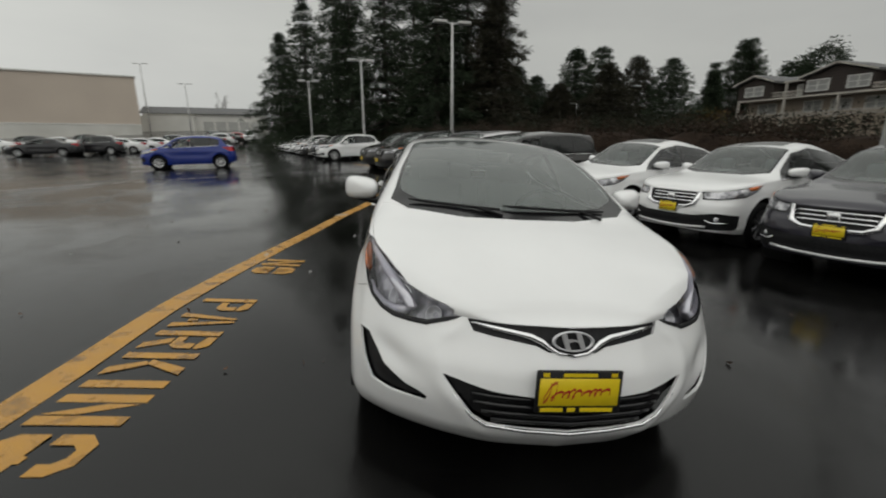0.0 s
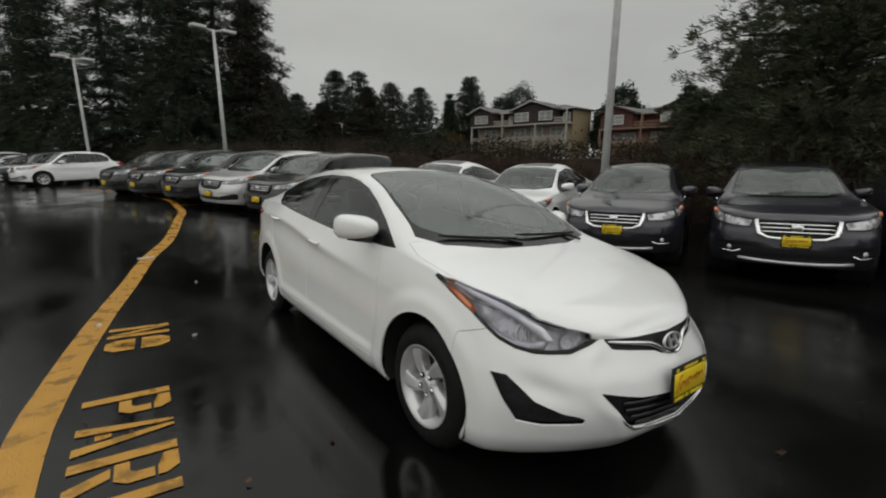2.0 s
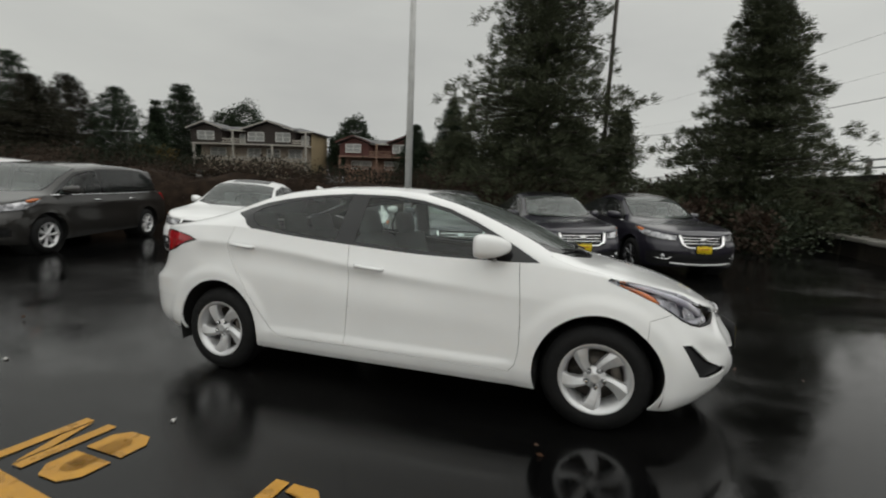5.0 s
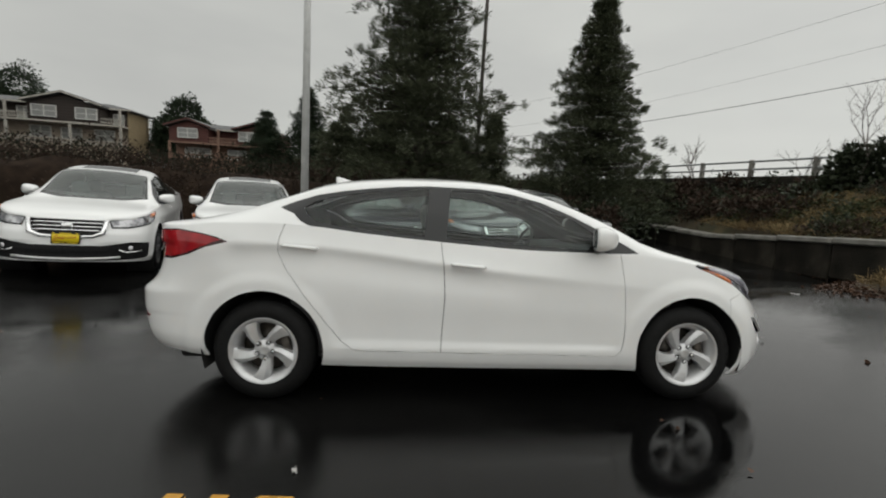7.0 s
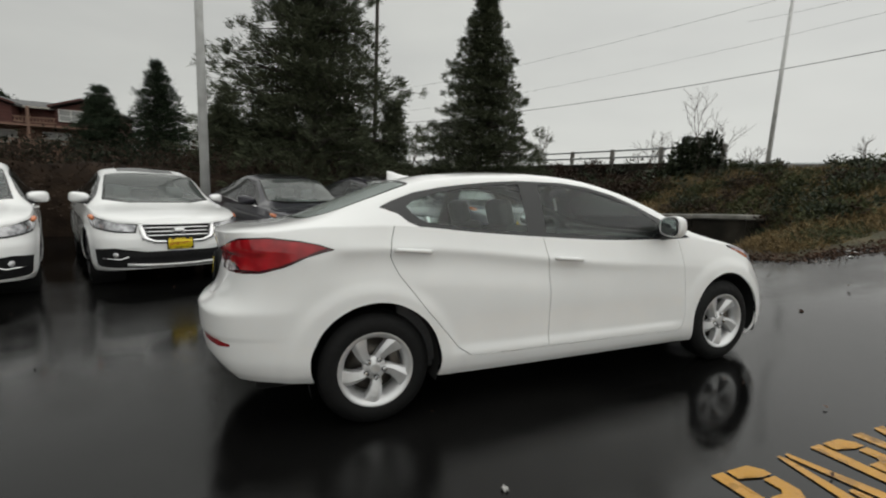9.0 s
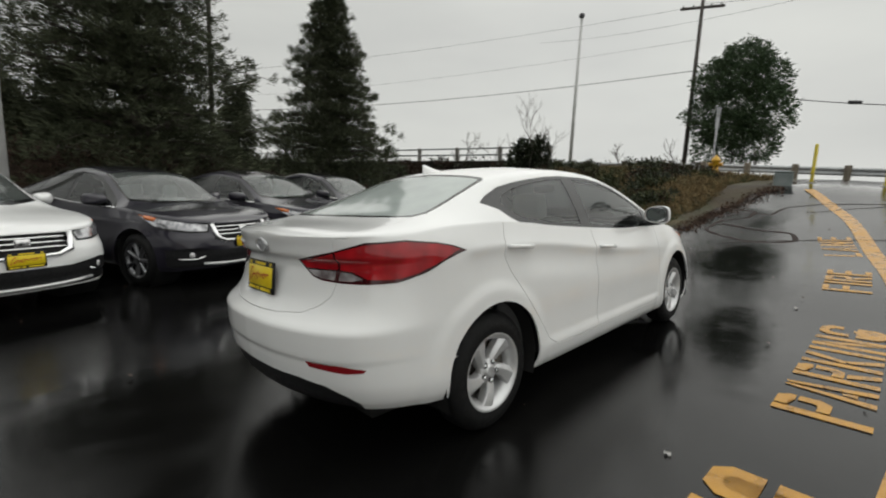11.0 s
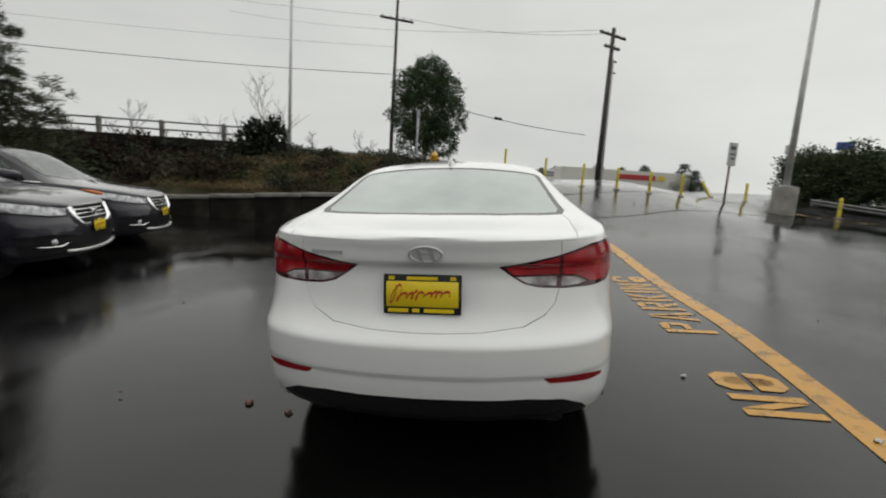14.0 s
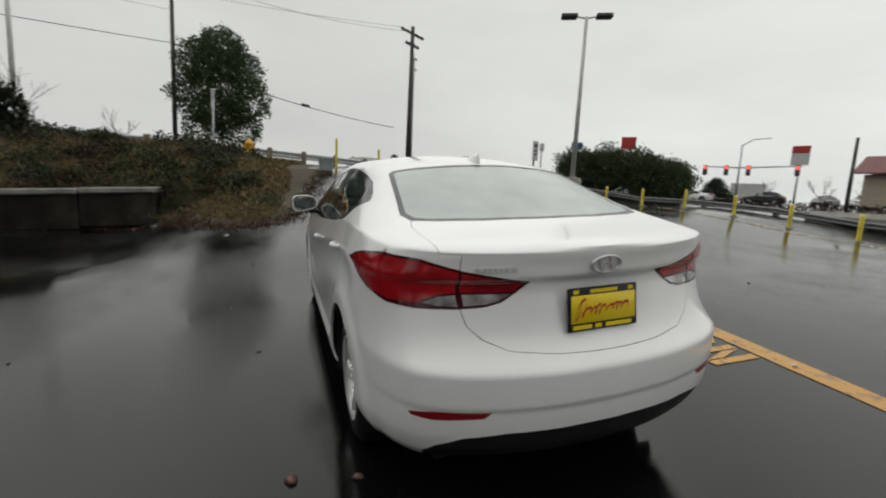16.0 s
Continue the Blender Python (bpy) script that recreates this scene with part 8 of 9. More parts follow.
# ---- poles and lamps ----
def lamp_post(x, y, top, label, heads=2, turn=0.0, base_high=0.0, r=0.075, head=0.55, group="parking lot lamps"):
    z = land_z(x, y)
    lamp = thing("lamp_post", label, "lamp post", group, pose(x, y, z, 0, 0, turn))
    if base_high:
        bm = bmesh.new()
        lathe(bm, [(-0.2, 0.30), (base_high - 0.03, 0.30), (base_high, 0.27), (base_high, 0.001)], 20, "z")
        part("concrete_base", bm, CONCRETE, lamp)
        bm = bmesh.new()
        box(bm, -0.15, 0.15, -0.15, 0.15, base_high, base_high + 0.03, 0.004)
        part("base_plate", bm, GALV, lamp)
    bm = bmesh.new()
    rod(bm, (0, 0, base_high), (0, 0, top - z), r, r * 0.62, 12)
    part("pole", bm, LAMP_GREY, lamp)
    for s in ((-1, 1) if heads == 2 else (1,)):
        bm = bmesh.new()
        rod(bm, (0, 0, top - z - 0.06), (s * 0.30, 0, top - z), 0.028, 0.028, 8)
        part("arm", bm, LAMP_GREY, lamp)
        bm = bmesh.new()
        box(bm, s * 0.30 - (head if s < 0 else 0.0), s * 0.30 + (head if s > 0 else 0.0), -0.17, 0.17, top - z - 0.05, top - z + 0.07, 0.03, None, 2)
        part("lamp_head", bm, HEAD_GREY if r > 0.07 and base_high else LAMP_GREY, lamp)
    return lamp


HEAD_GREY = material("dark_grey_lamp_housing", (0.06, 0.06, 0.065), 0.45)
lamp_post(1.8, 17.45, 6.5, "pale twin-headed parking lot lamp post", 2, 12, r=0.085)
lamp_post(-3.1, 27.0, 6.45, "pale twin-headed parking lot lamp post", 2, 12)
lamp_post(-8.5, 37.0, 6.4, "pale twin-headed parking lot lamp post", 2, 12)
lamp_post(-13.6, 48.0, 6.4, "pale twin-headed parking lot lamp post", 2, 12)
lamp_post(7.60, 3.25, 9.3, "tall pale lamp post rising behind the crossovers", 2, 20, r=0.10)
lamp_post(-8.3, -9.1, 7.15, "twin-headed lamp post on a round concrete base", 2, -30, 0.75, r=0.085, head=0.52)
lamp_post(15.2, 36.0, 4.6, "small grey street lamp among the conifers", 1, 190, r=0.06, head=0.4)


def timber_pole(name, label, x, y, z0, top, arms, r=0.15, turn=0.0, mat=POLE_WOOD, lean=0.0):
    p = thing(name, label, "pole", "roadside poles", pose(x, y, z0, 0, lean, turn))
    bm = bmesh.new()
    rod(bm, (0, 0, -0.3), (0, 0, top - z0), r, r * 0.66, 12)
    part("pole", bm, mat, p)
    for zz, half in arms:
        slab("crossarm", -half, half, -0.06, 0.06, zz - z0 - 0.06, zz - z0 + 0.06, mat, p)
        for k in (-0.85, -0.4, 0.4, 0.85):
            bm = bmesh.new()
            lathe(bm, [(0.06, 0.03), (0.10, 0.05), (0.14, 0.03), (0.17, 0.02)], 8, "z", Matrix.Translation((k * half, 0, zz - z0)))
            part("insulator", bm, CABLE, p)
    return p


timber_pole("utility_pole", "tall thin dark timber pole with one crossarm", 6.6, -25.2, 2.7, 13.6, [(11.9, 1.1)], 0.13, 25)
up = timber_pole("utility_pole", "stout dark utility pole with double crossarms and pipe", -7.35, -26.5, 1.9, 12.2, [(11.75, 1.2), (11.0, 0.7)], 0.19, 35)
bm = bmesh.new()
rod(bm, (-0.26, 0.1, -0.2), (-0.22, 0.05, 8.4), 0.05, 0.05, 8)
part("conduit", bm, LAMP_GREY, up, "pale conduit pipe up the pole")
for zz in (7.6, 8.3):
    slab("bracket", -0.55, 0.1, -0.05, 0.05, zz - 0.04, zz + 0.04, POLE_WOOD, up)
timber_pole("lamp_pole", "slim grey steel pole with a small ball top", 12.0, -21.6, 2.4, 11.6, [], 0.11, 0, LAMP_GREY)
bm = bmesh.new()
bmesh.ops.create_uvsphere(bm, u_segments=10, v_segments=8, radius=0.17, matrix=Matrix.Translation((12.0, -21.6, 11.7)))
part("ball_top", bm, HEAD_GREY, bpy.data.objects["lamp_pole"]).matrix_parent_inverse = bpy.data.objects["lamp_pole"].matrix_basis.inverted()
timber_pole("lamp_pole", "tall dark pole behind the dense conifer", 14.6, -1.9, -0.2, 12.5, [], 0.09, 0, POLE_WOOD)


def wire(name, label, a, b, sag, r=0.018):
    bm = bmesh.new()
    a, b = Vector(a), Vector(b)
    pts = [a.lerp(b, t / 24) - Vector((0, 0, sag * 4 * (t / 24) * (1 - t / 24))) for t in range(25)]
    tube(bm, pts, r, 5)
    return tagged(part(name, bm, CABLE), label, "cable", "overhead cables")


wire("overhead_cable", "black overhead cable from the thin pole", (6.6, -25.2, 8.5), (60, -6, 9.0), 1.2, 0.019)
wire("overhead_cable", "sagging black overhead cable between poles", (6.6, -25.2, 7.6), (-6.2, -26.3, 5.4), 0.35, 0.022)
wire("overhead_cable", "fine overhead cable to the far pole", (-7.3, -26.5, 11.9), (6.6, -25.2, 12.1), 0.5, 0.010)
wire("overhead_cable", "fine overhead cable to the far pole", (-6.6, -26.0, 11.9), (26, -38, 17.0), 0.8, 0.010)
wire("overhead_cable", "fine overhead cable past the conifers", (6.6, -25.2, 12.0), (70, -4, 13.5), 1.2, 0.008)
wire("overhead_cable", "fine overhead cable past the conifers", (6.6, -25.2, 10.2), (70, -8, 11.5), 1.2, 0.007)
sp = Vector((-0.4, -25.8, 6.15))
bm = bmesh.new()
rod(bm, sp + Vector((0.25, 0, -0.02)), sp + Vector((-0.25, 0, -0.08)), 0.09, 0.09, 8)
tagged(part("splice_case", bm, CABLE), "black cable splice case hanging on the wire", "cable", kind="structure")

# ---- roadside things on the bank ----
z = bank_z(2.2, -14.2)
hyd = thing("fire_hydrant", "yellow fire hydrant on the grass bank", "hydrant", m=pose(2.2, -14.2, z))
bm = bmesh.new()
lathe(bm, [(0, 0.17), (0.04, 0.17), (0.05, 0.11), (0.46, 0.11), (0.48, 0.15), (0.52, 0.15), (0.56, 0.12), (0.63, 0.08), (0.66, 0.03), (0.70, 0.03), (0.70, 0.001)], 16, "z")
part("barrel", bm, HYDRANT_YELLOW, hyd)
for s in (-1, 1):
    bm = bmesh.new()
    lathe(bm, [(s * 0.10, 0.055), (s * 0.17, 0.055), (s * 0.18, 0.07), (s * 0.21, 0.07), (s * 0.21, 0.001)], 12, "x", Matrix.Translation((0, 0, 0.38)))
    part("outlet", bm, HYDRANT_YELLOW, hyd)
cab = thing("utility_cabinet", "grey-green utility cabinet at the bank's foot", "cabinet", m=pose(-0.2, -10.75, bank_z(-0.2, -10.75), 0, 0, 10))
slab("housing", -0.19, 0.19, -0.15, 0.15, -0.1, 0.32, CABINET_GREY, cab, bevel=0.02)
slab("lid", -0.205, 0.205, -0.165, 0.165, 0.32, 0.35, CABINET_GREY, cab, bevel=0.015)
sgn = thing("road_sign", "tall narrow grey marker on a post", "sign", m=pose(4.3, -22.0, 2.65))
bm = bmesh.new()
rod(bm, (0, 0, -0.2), (0, 0, 2.6), 0.045, n=8)
part("post", bm, GALV, sgn)
slab("panel", -0.085, 0.085, -0.02, 0.02, 2.1, 3.1, GALV, sgn)
sgn = thing("parking_sign", "grey-white sign plate on a rusty post", "sign", m=pose(-6.95, -9.5, land_z(-6.95, -9.5), 0, 0, 25))
bm = bmesh.new()
rod(bm, (0, 0, -0.2), (0, 0, 1.55), 0.03, n=8)
part("post", bm, RUST, sgn)
slab("panel", -0.17, 0.17, 0.03, 0.05, 1.1, 1.75, SIGN_WHITE, sgn, bevel=0.01)
for k, (xa, za, wd, hh) in enumerate(((-0.10, 1.55, 0.20, 0.10), (-0.10, 1.40, 0.20, 0.05), (-0.10, 1.28, 0.16, 0.05))):
    slab("sign_bar", xa, xa + wd, 0.05, 0.054, za, za + hh, HEAD_GREY, sgn)

# roadside scrub along the rail
for i, (x, y, hgt) in enumerate(((8.6, -12.4, 2.2), (8.0, -12.9, 1.7), (9.6, -12.4, 1.3), (10.8, -12.6, 1.2), (12.5, -12.0, 1.0))):
    bare_tree("scrub", "bare twiggy roadside shrub", x, y, hgt * 1.5, 400 + i, bank_z(x, y) - 0.1, TWIG, 0.55, "roadside scrub", 4, 0.012)
for x, y, s in ((9.0, -12.5, 1), (8.4, -12.8, 2)):
    bush("broom_bush", "dark green upright broom bush by the rail", x, y, [(0, 0, 0.6, 0.35, 0.35, 0.75), (0.3, 0.1, 0.5, 0.3, 0.3, 0.6)], 900, 0.20, IVY, 420 + s, 3, "bush", "roadside scrub", bank_z(x, y))
for i, (x, y, hgt, zb) in enumerate(((60, -62, 11, 2), (66, -45, 10, 2), (72, -30, 9, 2), (56, -16, 9, 1), (64, -2, 10, 1), (30, -70, 9, 2), (22, -72, 9, 2), (10, -62, 9, 2.3), (44, -66, 9, 2))):
    bare_tree("bare_tree", "misty leafless tree beyond the road", x, y, hgt, 440 + i, zb, TWIG, 0.45, "far bare trees", 4)


# ---- buildings ----
def siding(name, a, b):
    m = grain(material(name, a, 0.8), ((0.35, a), (0.65, b)), scale=3, rough=(0.7, 0.85))
    t = m.node_tree
    n, l = t.nodes, t.links
    tc = n.new("ShaderNodeTexCoord")
    wv = n.new("ShaderNodeTexWave")
    wv.bands_direction = "Z"
    wv.inputs["Scale"].default_value = 1.6
    l.new(tc.outputs["Object"], wv.inputs["Vector"])
    bp = n.new("ShaderNodeBump")
    bp.inputs["Strength"].default_value, bp.inputs["Distance"].default_value = 0.5, 0.02
    l.new(wv.outputs["Fac"], bp.inputs["Height"])
    l.new(bp.outputs["Normal"], bsdf(m).inputs["Normal"])
    return m


DARK_SIDING = siding("dark_brown_siding", (0.030, 0.022, 0.018), (0.042, 0.031, 0.026))
RED_SIDING = siding("brick_red_siding", (0.085, 0.030, 0.024), (0.11, 0.040, 0.032))
TAN_SIDING = siding("tan_siding", (0.26, 0.20, 0.115), (0.31, 0.24, 0.145))
CLAY_SIDING = siding("clay_pink_siding", (0.22, 0.13, 0.095), (0.27, 0.165, 0.12))
CREAM = siding("cream_siding", (0.32, 0.265, 0.21), (0.37, 0.31, 0.25))
BEIGE_WALL = grain(material("pale_beige_render", (0.52, 0.45, 0.38), 0.85), ((0.3, (0.48, 0.41, 0.345)), (0.7, (0.56, 0.485, 0.41))), scale=0.12, detail=6, rough=(0.75, 0.9))
WHITE_WALL = grain(material("weathered_white_wall", (0.62, 0.61, 0.57), 0.85), ((0.3, (0.54, 0.53, 0.49)), (0.7, (0.68, 0.67, 0.63))), scale=0.2, detail=6)
TRIM = grain(material("white_painted_trim", (0.68, 0.67, 0.64), 0.6), ((0.3, (0.62, 0.61, 0.58)), (0.7, (0.73, 0.72, 0.69))), scale=3)
DULL_TRIM = grain(material("dull_cream_trim", (0.42, 0.39, 0.35), 0.7), ((0.3, (0.36, 0.33, 0.29)), (0.7, (0.47, 0.44, 0.40))), scale=3)
ROOFING = grain(material("grey_asphalt_shingles", (0.11, 0.11, 0.11), 0.85), ((0.3, (0.075, 0.075, 0.078)), (0.7, (0.15, 0.15, 0.148))), scale=4, detail=8, stretch=(1, 1, 4), bump=0.4, bump_scale=18)
WINDOW = material("pale_blind_behind_glass", (0.34, 0.34, 0.33), 0.08, 0.0, 0.5)
DOOR_GREY = grain(material("roller_door_grey", (0.40, 0.40, 0.38), 0.6), ((0.3, (0.36, 0.36, 0.34)), (0.7, (0.44, 0.44, 0.42))), scale=2)


def house_window(parent, x, y, z, wide, high, facing=-1, clear=0.09):
    """A white-framed window in a wall that looks along x."""
    w = new("window")
    w.parent = parent
    w.matrix_basis = pose(x, y, z)
    f = facing
    slab("pane", min(0, f * 0.03), max(0, f * 0.03), -wide / 2, wide / 2, 0, high, WINDOW, w)
    c = clear
    for ya, yb, za, zb in ((-wide / 2 - c, -wide / 2, -c, high + c), (wide / 2, wide / 2 + c, -c, high + c), (-wide / 2, wide / 2, -c, 0), (-wide / 2, wide / 2, high, high + c), (-0.4 * c, 0.4 * c, 0, high), (-wide / 2, -0.4 * c, high * 0.5 - 0.3 * c, high * 0.5 + 0.3 * c), (0.4 * c, wide / 2, high * 0.5 - 0.3 * c, high * 0.5 + 0.3 * c)):
        slab("window_frame", min(0, f * 0.07), max(0, f * 0.07), ya, yb, za, zb, TRIM, w)
    return w


def gable_roof(parent, x0, x1, y0, y1, z, rise, along="x", over=0.35, mat=ROOFING, board=0.11, edge=None):
    """A pitched roof whose ridge runs along the named axis, with white barge boards."""
    bm = bmesh.new()
    x0, x1, y0, y1 = x0 - over, x1 + over, y0 - over, y1 + over
    if along == "x":
        ym = (y0 + y1) / 2
        prof = [(y0, z), (ym, z + rise), (y1, z), (y1, z + 0.14), (ym, z + rise + 0.16), (y0, z + 0.14)]
        ends = [[bm.verts.new((x, a, b)) for a, b in prof] for x in (x0, x1)]
    else:
        xm = (x0 + x1) / 2
        prof = [(x0, z), (xm, z + rise), (x1, z), (x1, z + 0.14), (xm, z + rise + 0.16), (x0, z + 0.14)]
        ends = [[bm.verts.new((a, y, b)) for a, b in prof] for y in (y0, y1)]
    for k in range(6):
        bm.faces.new((ends[0][k], ends[0][(k + 1) % 6], ends[1][(k + 1) % 6], ends[1][k]))
    for e in ends:
        bm.faces.new((e[0], e[1], e[4], e[5]))
        bm.faces.new((e[1], e[2], e[3], e[4]))
    bmesh.ops.recalc_face_normals(bm, faces=bm.faces[:])
    r = part("roof", bm, mat, parent, smooth=False)
    if along == "x":
        bm = bmesh.new()
        for sy in (-1, 1):
            a, b = Vector((x0 - 0.03, ym, z + rise + 0.08)), Vector((x0 - 0.03, y0 if sy < 0 else y1, z + 0.07))
            d = (b - a).normalized()
            u = Vector((1, 0, 0)).cross(d) * board
            vs = [bm.verts.new(p + s + Vector((dx, 0, 0))) for dx in (0, 0.05) for p, s in ((a, u), (b, u), (b, -u), (a, -u))]
            bm.faces.new(vs[:4])
            bm.faces.new(vs[4:][::-1])
            for k in range(4):
                bm.faces.new((vs[k], vs[(k + 1) % 4], vs[4 + (k + 1) % 4], vs[4 + k]))
        bmesh.ops.recalc_face_normals(bm, faces=bm.faces[:])
        part("barge_board", bm, edge or TRIM, parent, smooth=False)
    return r


def gable_wall(parent, x, y0, y1, z0, z1, rise, mat, thick=0.25):
    bm = bmesh.new()
    ym = (y0 + y1) / 2
    out = [(y0, z0), (y1, z0), (y1, z1), (ym, z1 + rise), (y0, z1)]
    a = [bm.verts.new((x, p, q)) for p, q in out]
    b = [bm.verts.new((x + thick, p, q)) for p, q in out]
    bm.faces.new(a)
    bm.faces.new(b[::-1])
    for k in range(5):
        bm.faces.new((a[k], a[(k + 1) % 5], b[(k + 1) % 5], b[k]))
    bmesh.ops.recalc_face_normals(bm, faces=bm.faces[:])
    return part("gable_wall", bm, mat, parent, smooth=False)


def railing(parent, x, y0, y1, z, high=0.95, mat=None):
    mat = mat or TRIM
    slab("balcony_rail", x - 0.05, x + 0.05, y0, y1, z + high - 0.07, z + high, mat, parent)
    slab("balcony_rail", x - 0.04, x + 0.04, y0, y1, z + 0.08, z + 0.14, mat, parent)
    bm = bmesh.new()
    for yy in np.arange(y0 + 0.1, y1, 0.16):
        box(bm, x - 0.02, x + 0.02, yy - 0.025, yy + 0.025, z + 0.14, z + high - 0.07)
    tagged(part("railing_infill", bm, mat, parent, smooth=False), kind="stuff")


def hip_roof(parent, x0, x1, y0, y1, z, rise, over=0.35):
    """A low roof sloping to all four eaves, with its ridge along y."""
    bm = bmesh.new()
    x0, x1, y0, y1 = x0 - over, x1 + over, y0 - over, y1 + over
    half = (x1 - x0) / 2
    eave = [(x0, y0), (x1, y0), (x1, y1), (x0, y1)]
    low = [bm.verts.new((a, b, z)) for a, b in eave]
    top = [bm.verts.new((a, b, z + 0.10)) for a, b in eave]
    r0, r1 = bm.verts.new((x0 + half, y0 + half, z + rise)), bm.verts.new((x0 + half, y1 - half, z + rise))
    bm.faces.new(low)
    for k in range(4):
        bm.faces.new((low[k], low[(k + 1) % 4], top[(k + 1) % 4], top[k]))
    bm.faces.new((top[0], top[1], r0))
    bm.faces.new((top[1], top[2], r1, r0))
    bm.faces.new((top[2], top[3], r1))
    bm.faces.new((top[3], top[0], r0, r1))
    bmesh.ops.recalc_face_normals(bm, faces=bm.faces[:])
    part("roof", bm, ROOFING, parent, smooth=False)
    slab("gutter", x0 - 0.06, x0 - 0.004, y0, y1, z - 0.02, z + 0.09, DULL_TRIM, parent)


def townhouse(name, label, m, wide, upper, side, lower, trim, foot, deck, eave, ridge, gables, windows, posts, boards=None):
    """A two-storey terrace, front at x = 0 looking to -x, from y = 0 to wide; gables are (start, end, peak, front)."""
    h = thing(name, label, "house", "houses on the rise", m)
    deep = 3.8
    slab("wall", 0.5, deep, 0.06, wide, foot, deck, lower, h)
    slab("wall", 0.5, deep, 0.06, wide, deck, eave, upper, h)
    slab("side_wall", 0.35, deep, 0.0, 0.056, foot, eave, side, h)
    slab("balcony_floor", -0.75, 0.5, 0.0, wide, deck - 0.13, deck, trim, h, bevel=0.01)
    hip_roof(h, 0.3, deep, 0, wide, eave, ridge - eave)
    for y0, y1, peak, front in gables:
        ym, rise = (y0 + y1) / 2, peak - eave
        gable_wall(h, front, y0, y1, deck, eave - 0.02, rise - 0.06, upper, 0.12)
        for yy in (y0, y1 - 0.1):
            slab("bay_wall", front + 0.12, 0.5, yy, yy + 0.1, deck, eave - 0.02, upper, h)
        gable_roof(h, front - 0.02, 2.0, y0, y1, eave, rise, "x", 0.28, board=0.05, edge=boards or DULL_TRIM)
    for y0, y1, z0, z1, front in windows:
        house_window(h, front - 0.02, (y0 + y1) / 2, z0, y1 - y0, z1 - z0, clear=0.05)
    solid = [(g[0], g[1]) for g in gables if g[3] < -0.4]
    at = 0.05
    for y0, y1 in sorted(solid) + [(wide - 0.05, wide)]:
        if y0 - at > 0.4:
            railing(h, -0.70, at, y0 - 0.02, deck, 0.42, mat=trim)
        at = y1 + 0.02
    for y in posts:
        slab("column", -0.74, -0.60, y - 0.07, y + 0.07, foot, deck - 0.13, trim, h)
        if not any(a - 0.1 < y < b + 0.1 for a, b in solid):
            slab("column", -0.74, -0.62, y - 0.06, y + 0.06, deck, eave, trim, h)
    railing(h, -0.70, 0.1, wide - 0.1, foot + 1.5, 0.42, mat=trim)
    return h


townhouse("town_house", "dark brown and cream two-storey town house on the rise", pose(30.5, 22.0, -0.10, 0, 0, 9.5), 10.9, DARK_SIDING, TAN_SIDING, CREAM, DULL_TRIM, 1.6, 4.66, 5.80, 6.42,
          [(1.3, 5.65, 6.55, -0.72), (8.0, 11.0, 6.42, -0.72)],
          [(1.5, 2.75, 4.92, 5.62, -0.72), (3.95, 5.35, 4.92, 5.62, -0.72), (8.75, 10.25, 4.95, 5.62, -0.72), (6.1, 6.9, 4.75, 5.55, 0.5), (0.35, 0.95, 4.75, 5.5, 0.5), (1.0, 2.2, 3.55, 4.30, 0.5), (3.1, 4.3, 3.55, 4.30, 0.5), (5.0, 6.2, 3.55, 4.30, 0.5), (8.4, 9.9, 3.55, 4.30, 0.5)],
          (0.08, 3.2, 6.95, 10.8))
townhouse("town_house", "brick-red two-storey town house on the rise", pose(31.2, 11.2, -0.22, 0, 0, 3), 7.7, RED_SIDING, RED_SIDING, CLAY_SIDING, CLAY_SIDING, 1.2, 4.0, 5.0, 5.62,
          [(4.9, 7.6, 5.55, -0.72), (0.2, 2.9, 5.55, -0.72)],
          [(5.65, 6.95, 4.30, 4.92, -0.72), (1.6, 2.7, 4.30, 4.92, -0.72), (5.2, 7.0, 2.95, 3.62, 0.5), (2.6, 3.9, 2.95, 3.62, 0.5), (0.6, 1.8, 2.95, 3.62, 0.5)],
          (0.1, 4.2, 7.6), RED_SIDING)
slab("terrace", 26.5, 70, 5, 52, -0.6, 1.05, OLD_CONCRETE)
tagged(bpy.data.objects["terrace"], "raised terrace under the houses", "ground", kind="structure")
shed = thing("outbuilding", "low pale outbuilding beside the town house", "building", m=pose(33, 44.5, 1.4))
slab("wall", 0, 6, 0, 7, 0, 2.6, WHITE_WALL, shed)
gable_roof(shed, 0, 6, 0, 7, 2.6, 0.9, "y", 0.3)
slab("garden_wall", 31.0, 31.4, 39.2, 46, 0.9, 2.7, CREAM)
tagged(bpy.data.objects["garden_wall"], "pale garden wall beside the town house", "wall", kind="structure")
me = leafy_mass([(31.0, 41.5, 3.2, 2.0, 2.6, 1.3)], 1600, 0.45, YELLOW_SHRUB, 505, shell=0.4)
tagged(new("golden_shrub", me), "yellow-brown rounded shrub by the garden wall", "bush")

# warehouse and store far beyond the lot
ware = thing("warehouse", "large blank pale beige warehouse", "building")


def prism(name, plan, z0, z1, mat, parent):
    bm = bmesh.new()
    lo = [bm.verts.new((x, y, z0)) for x, y in plan]
    hi = [bm.verts.new((x, y, z1)) for x, y in plan]
    bm.faces.new(lo)
    bm.faces.new(hi)
    for k in range(len(plan)):
        q = (k + 1) % len(plan)
        bm.faces.new((lo[k], lo[q], hi[q], hi[k]))
    bmesh.ops.recalc_face_normals(bm, faces=bm.faces[:])
    return part(name, bm, mat, parent, smooth=False)


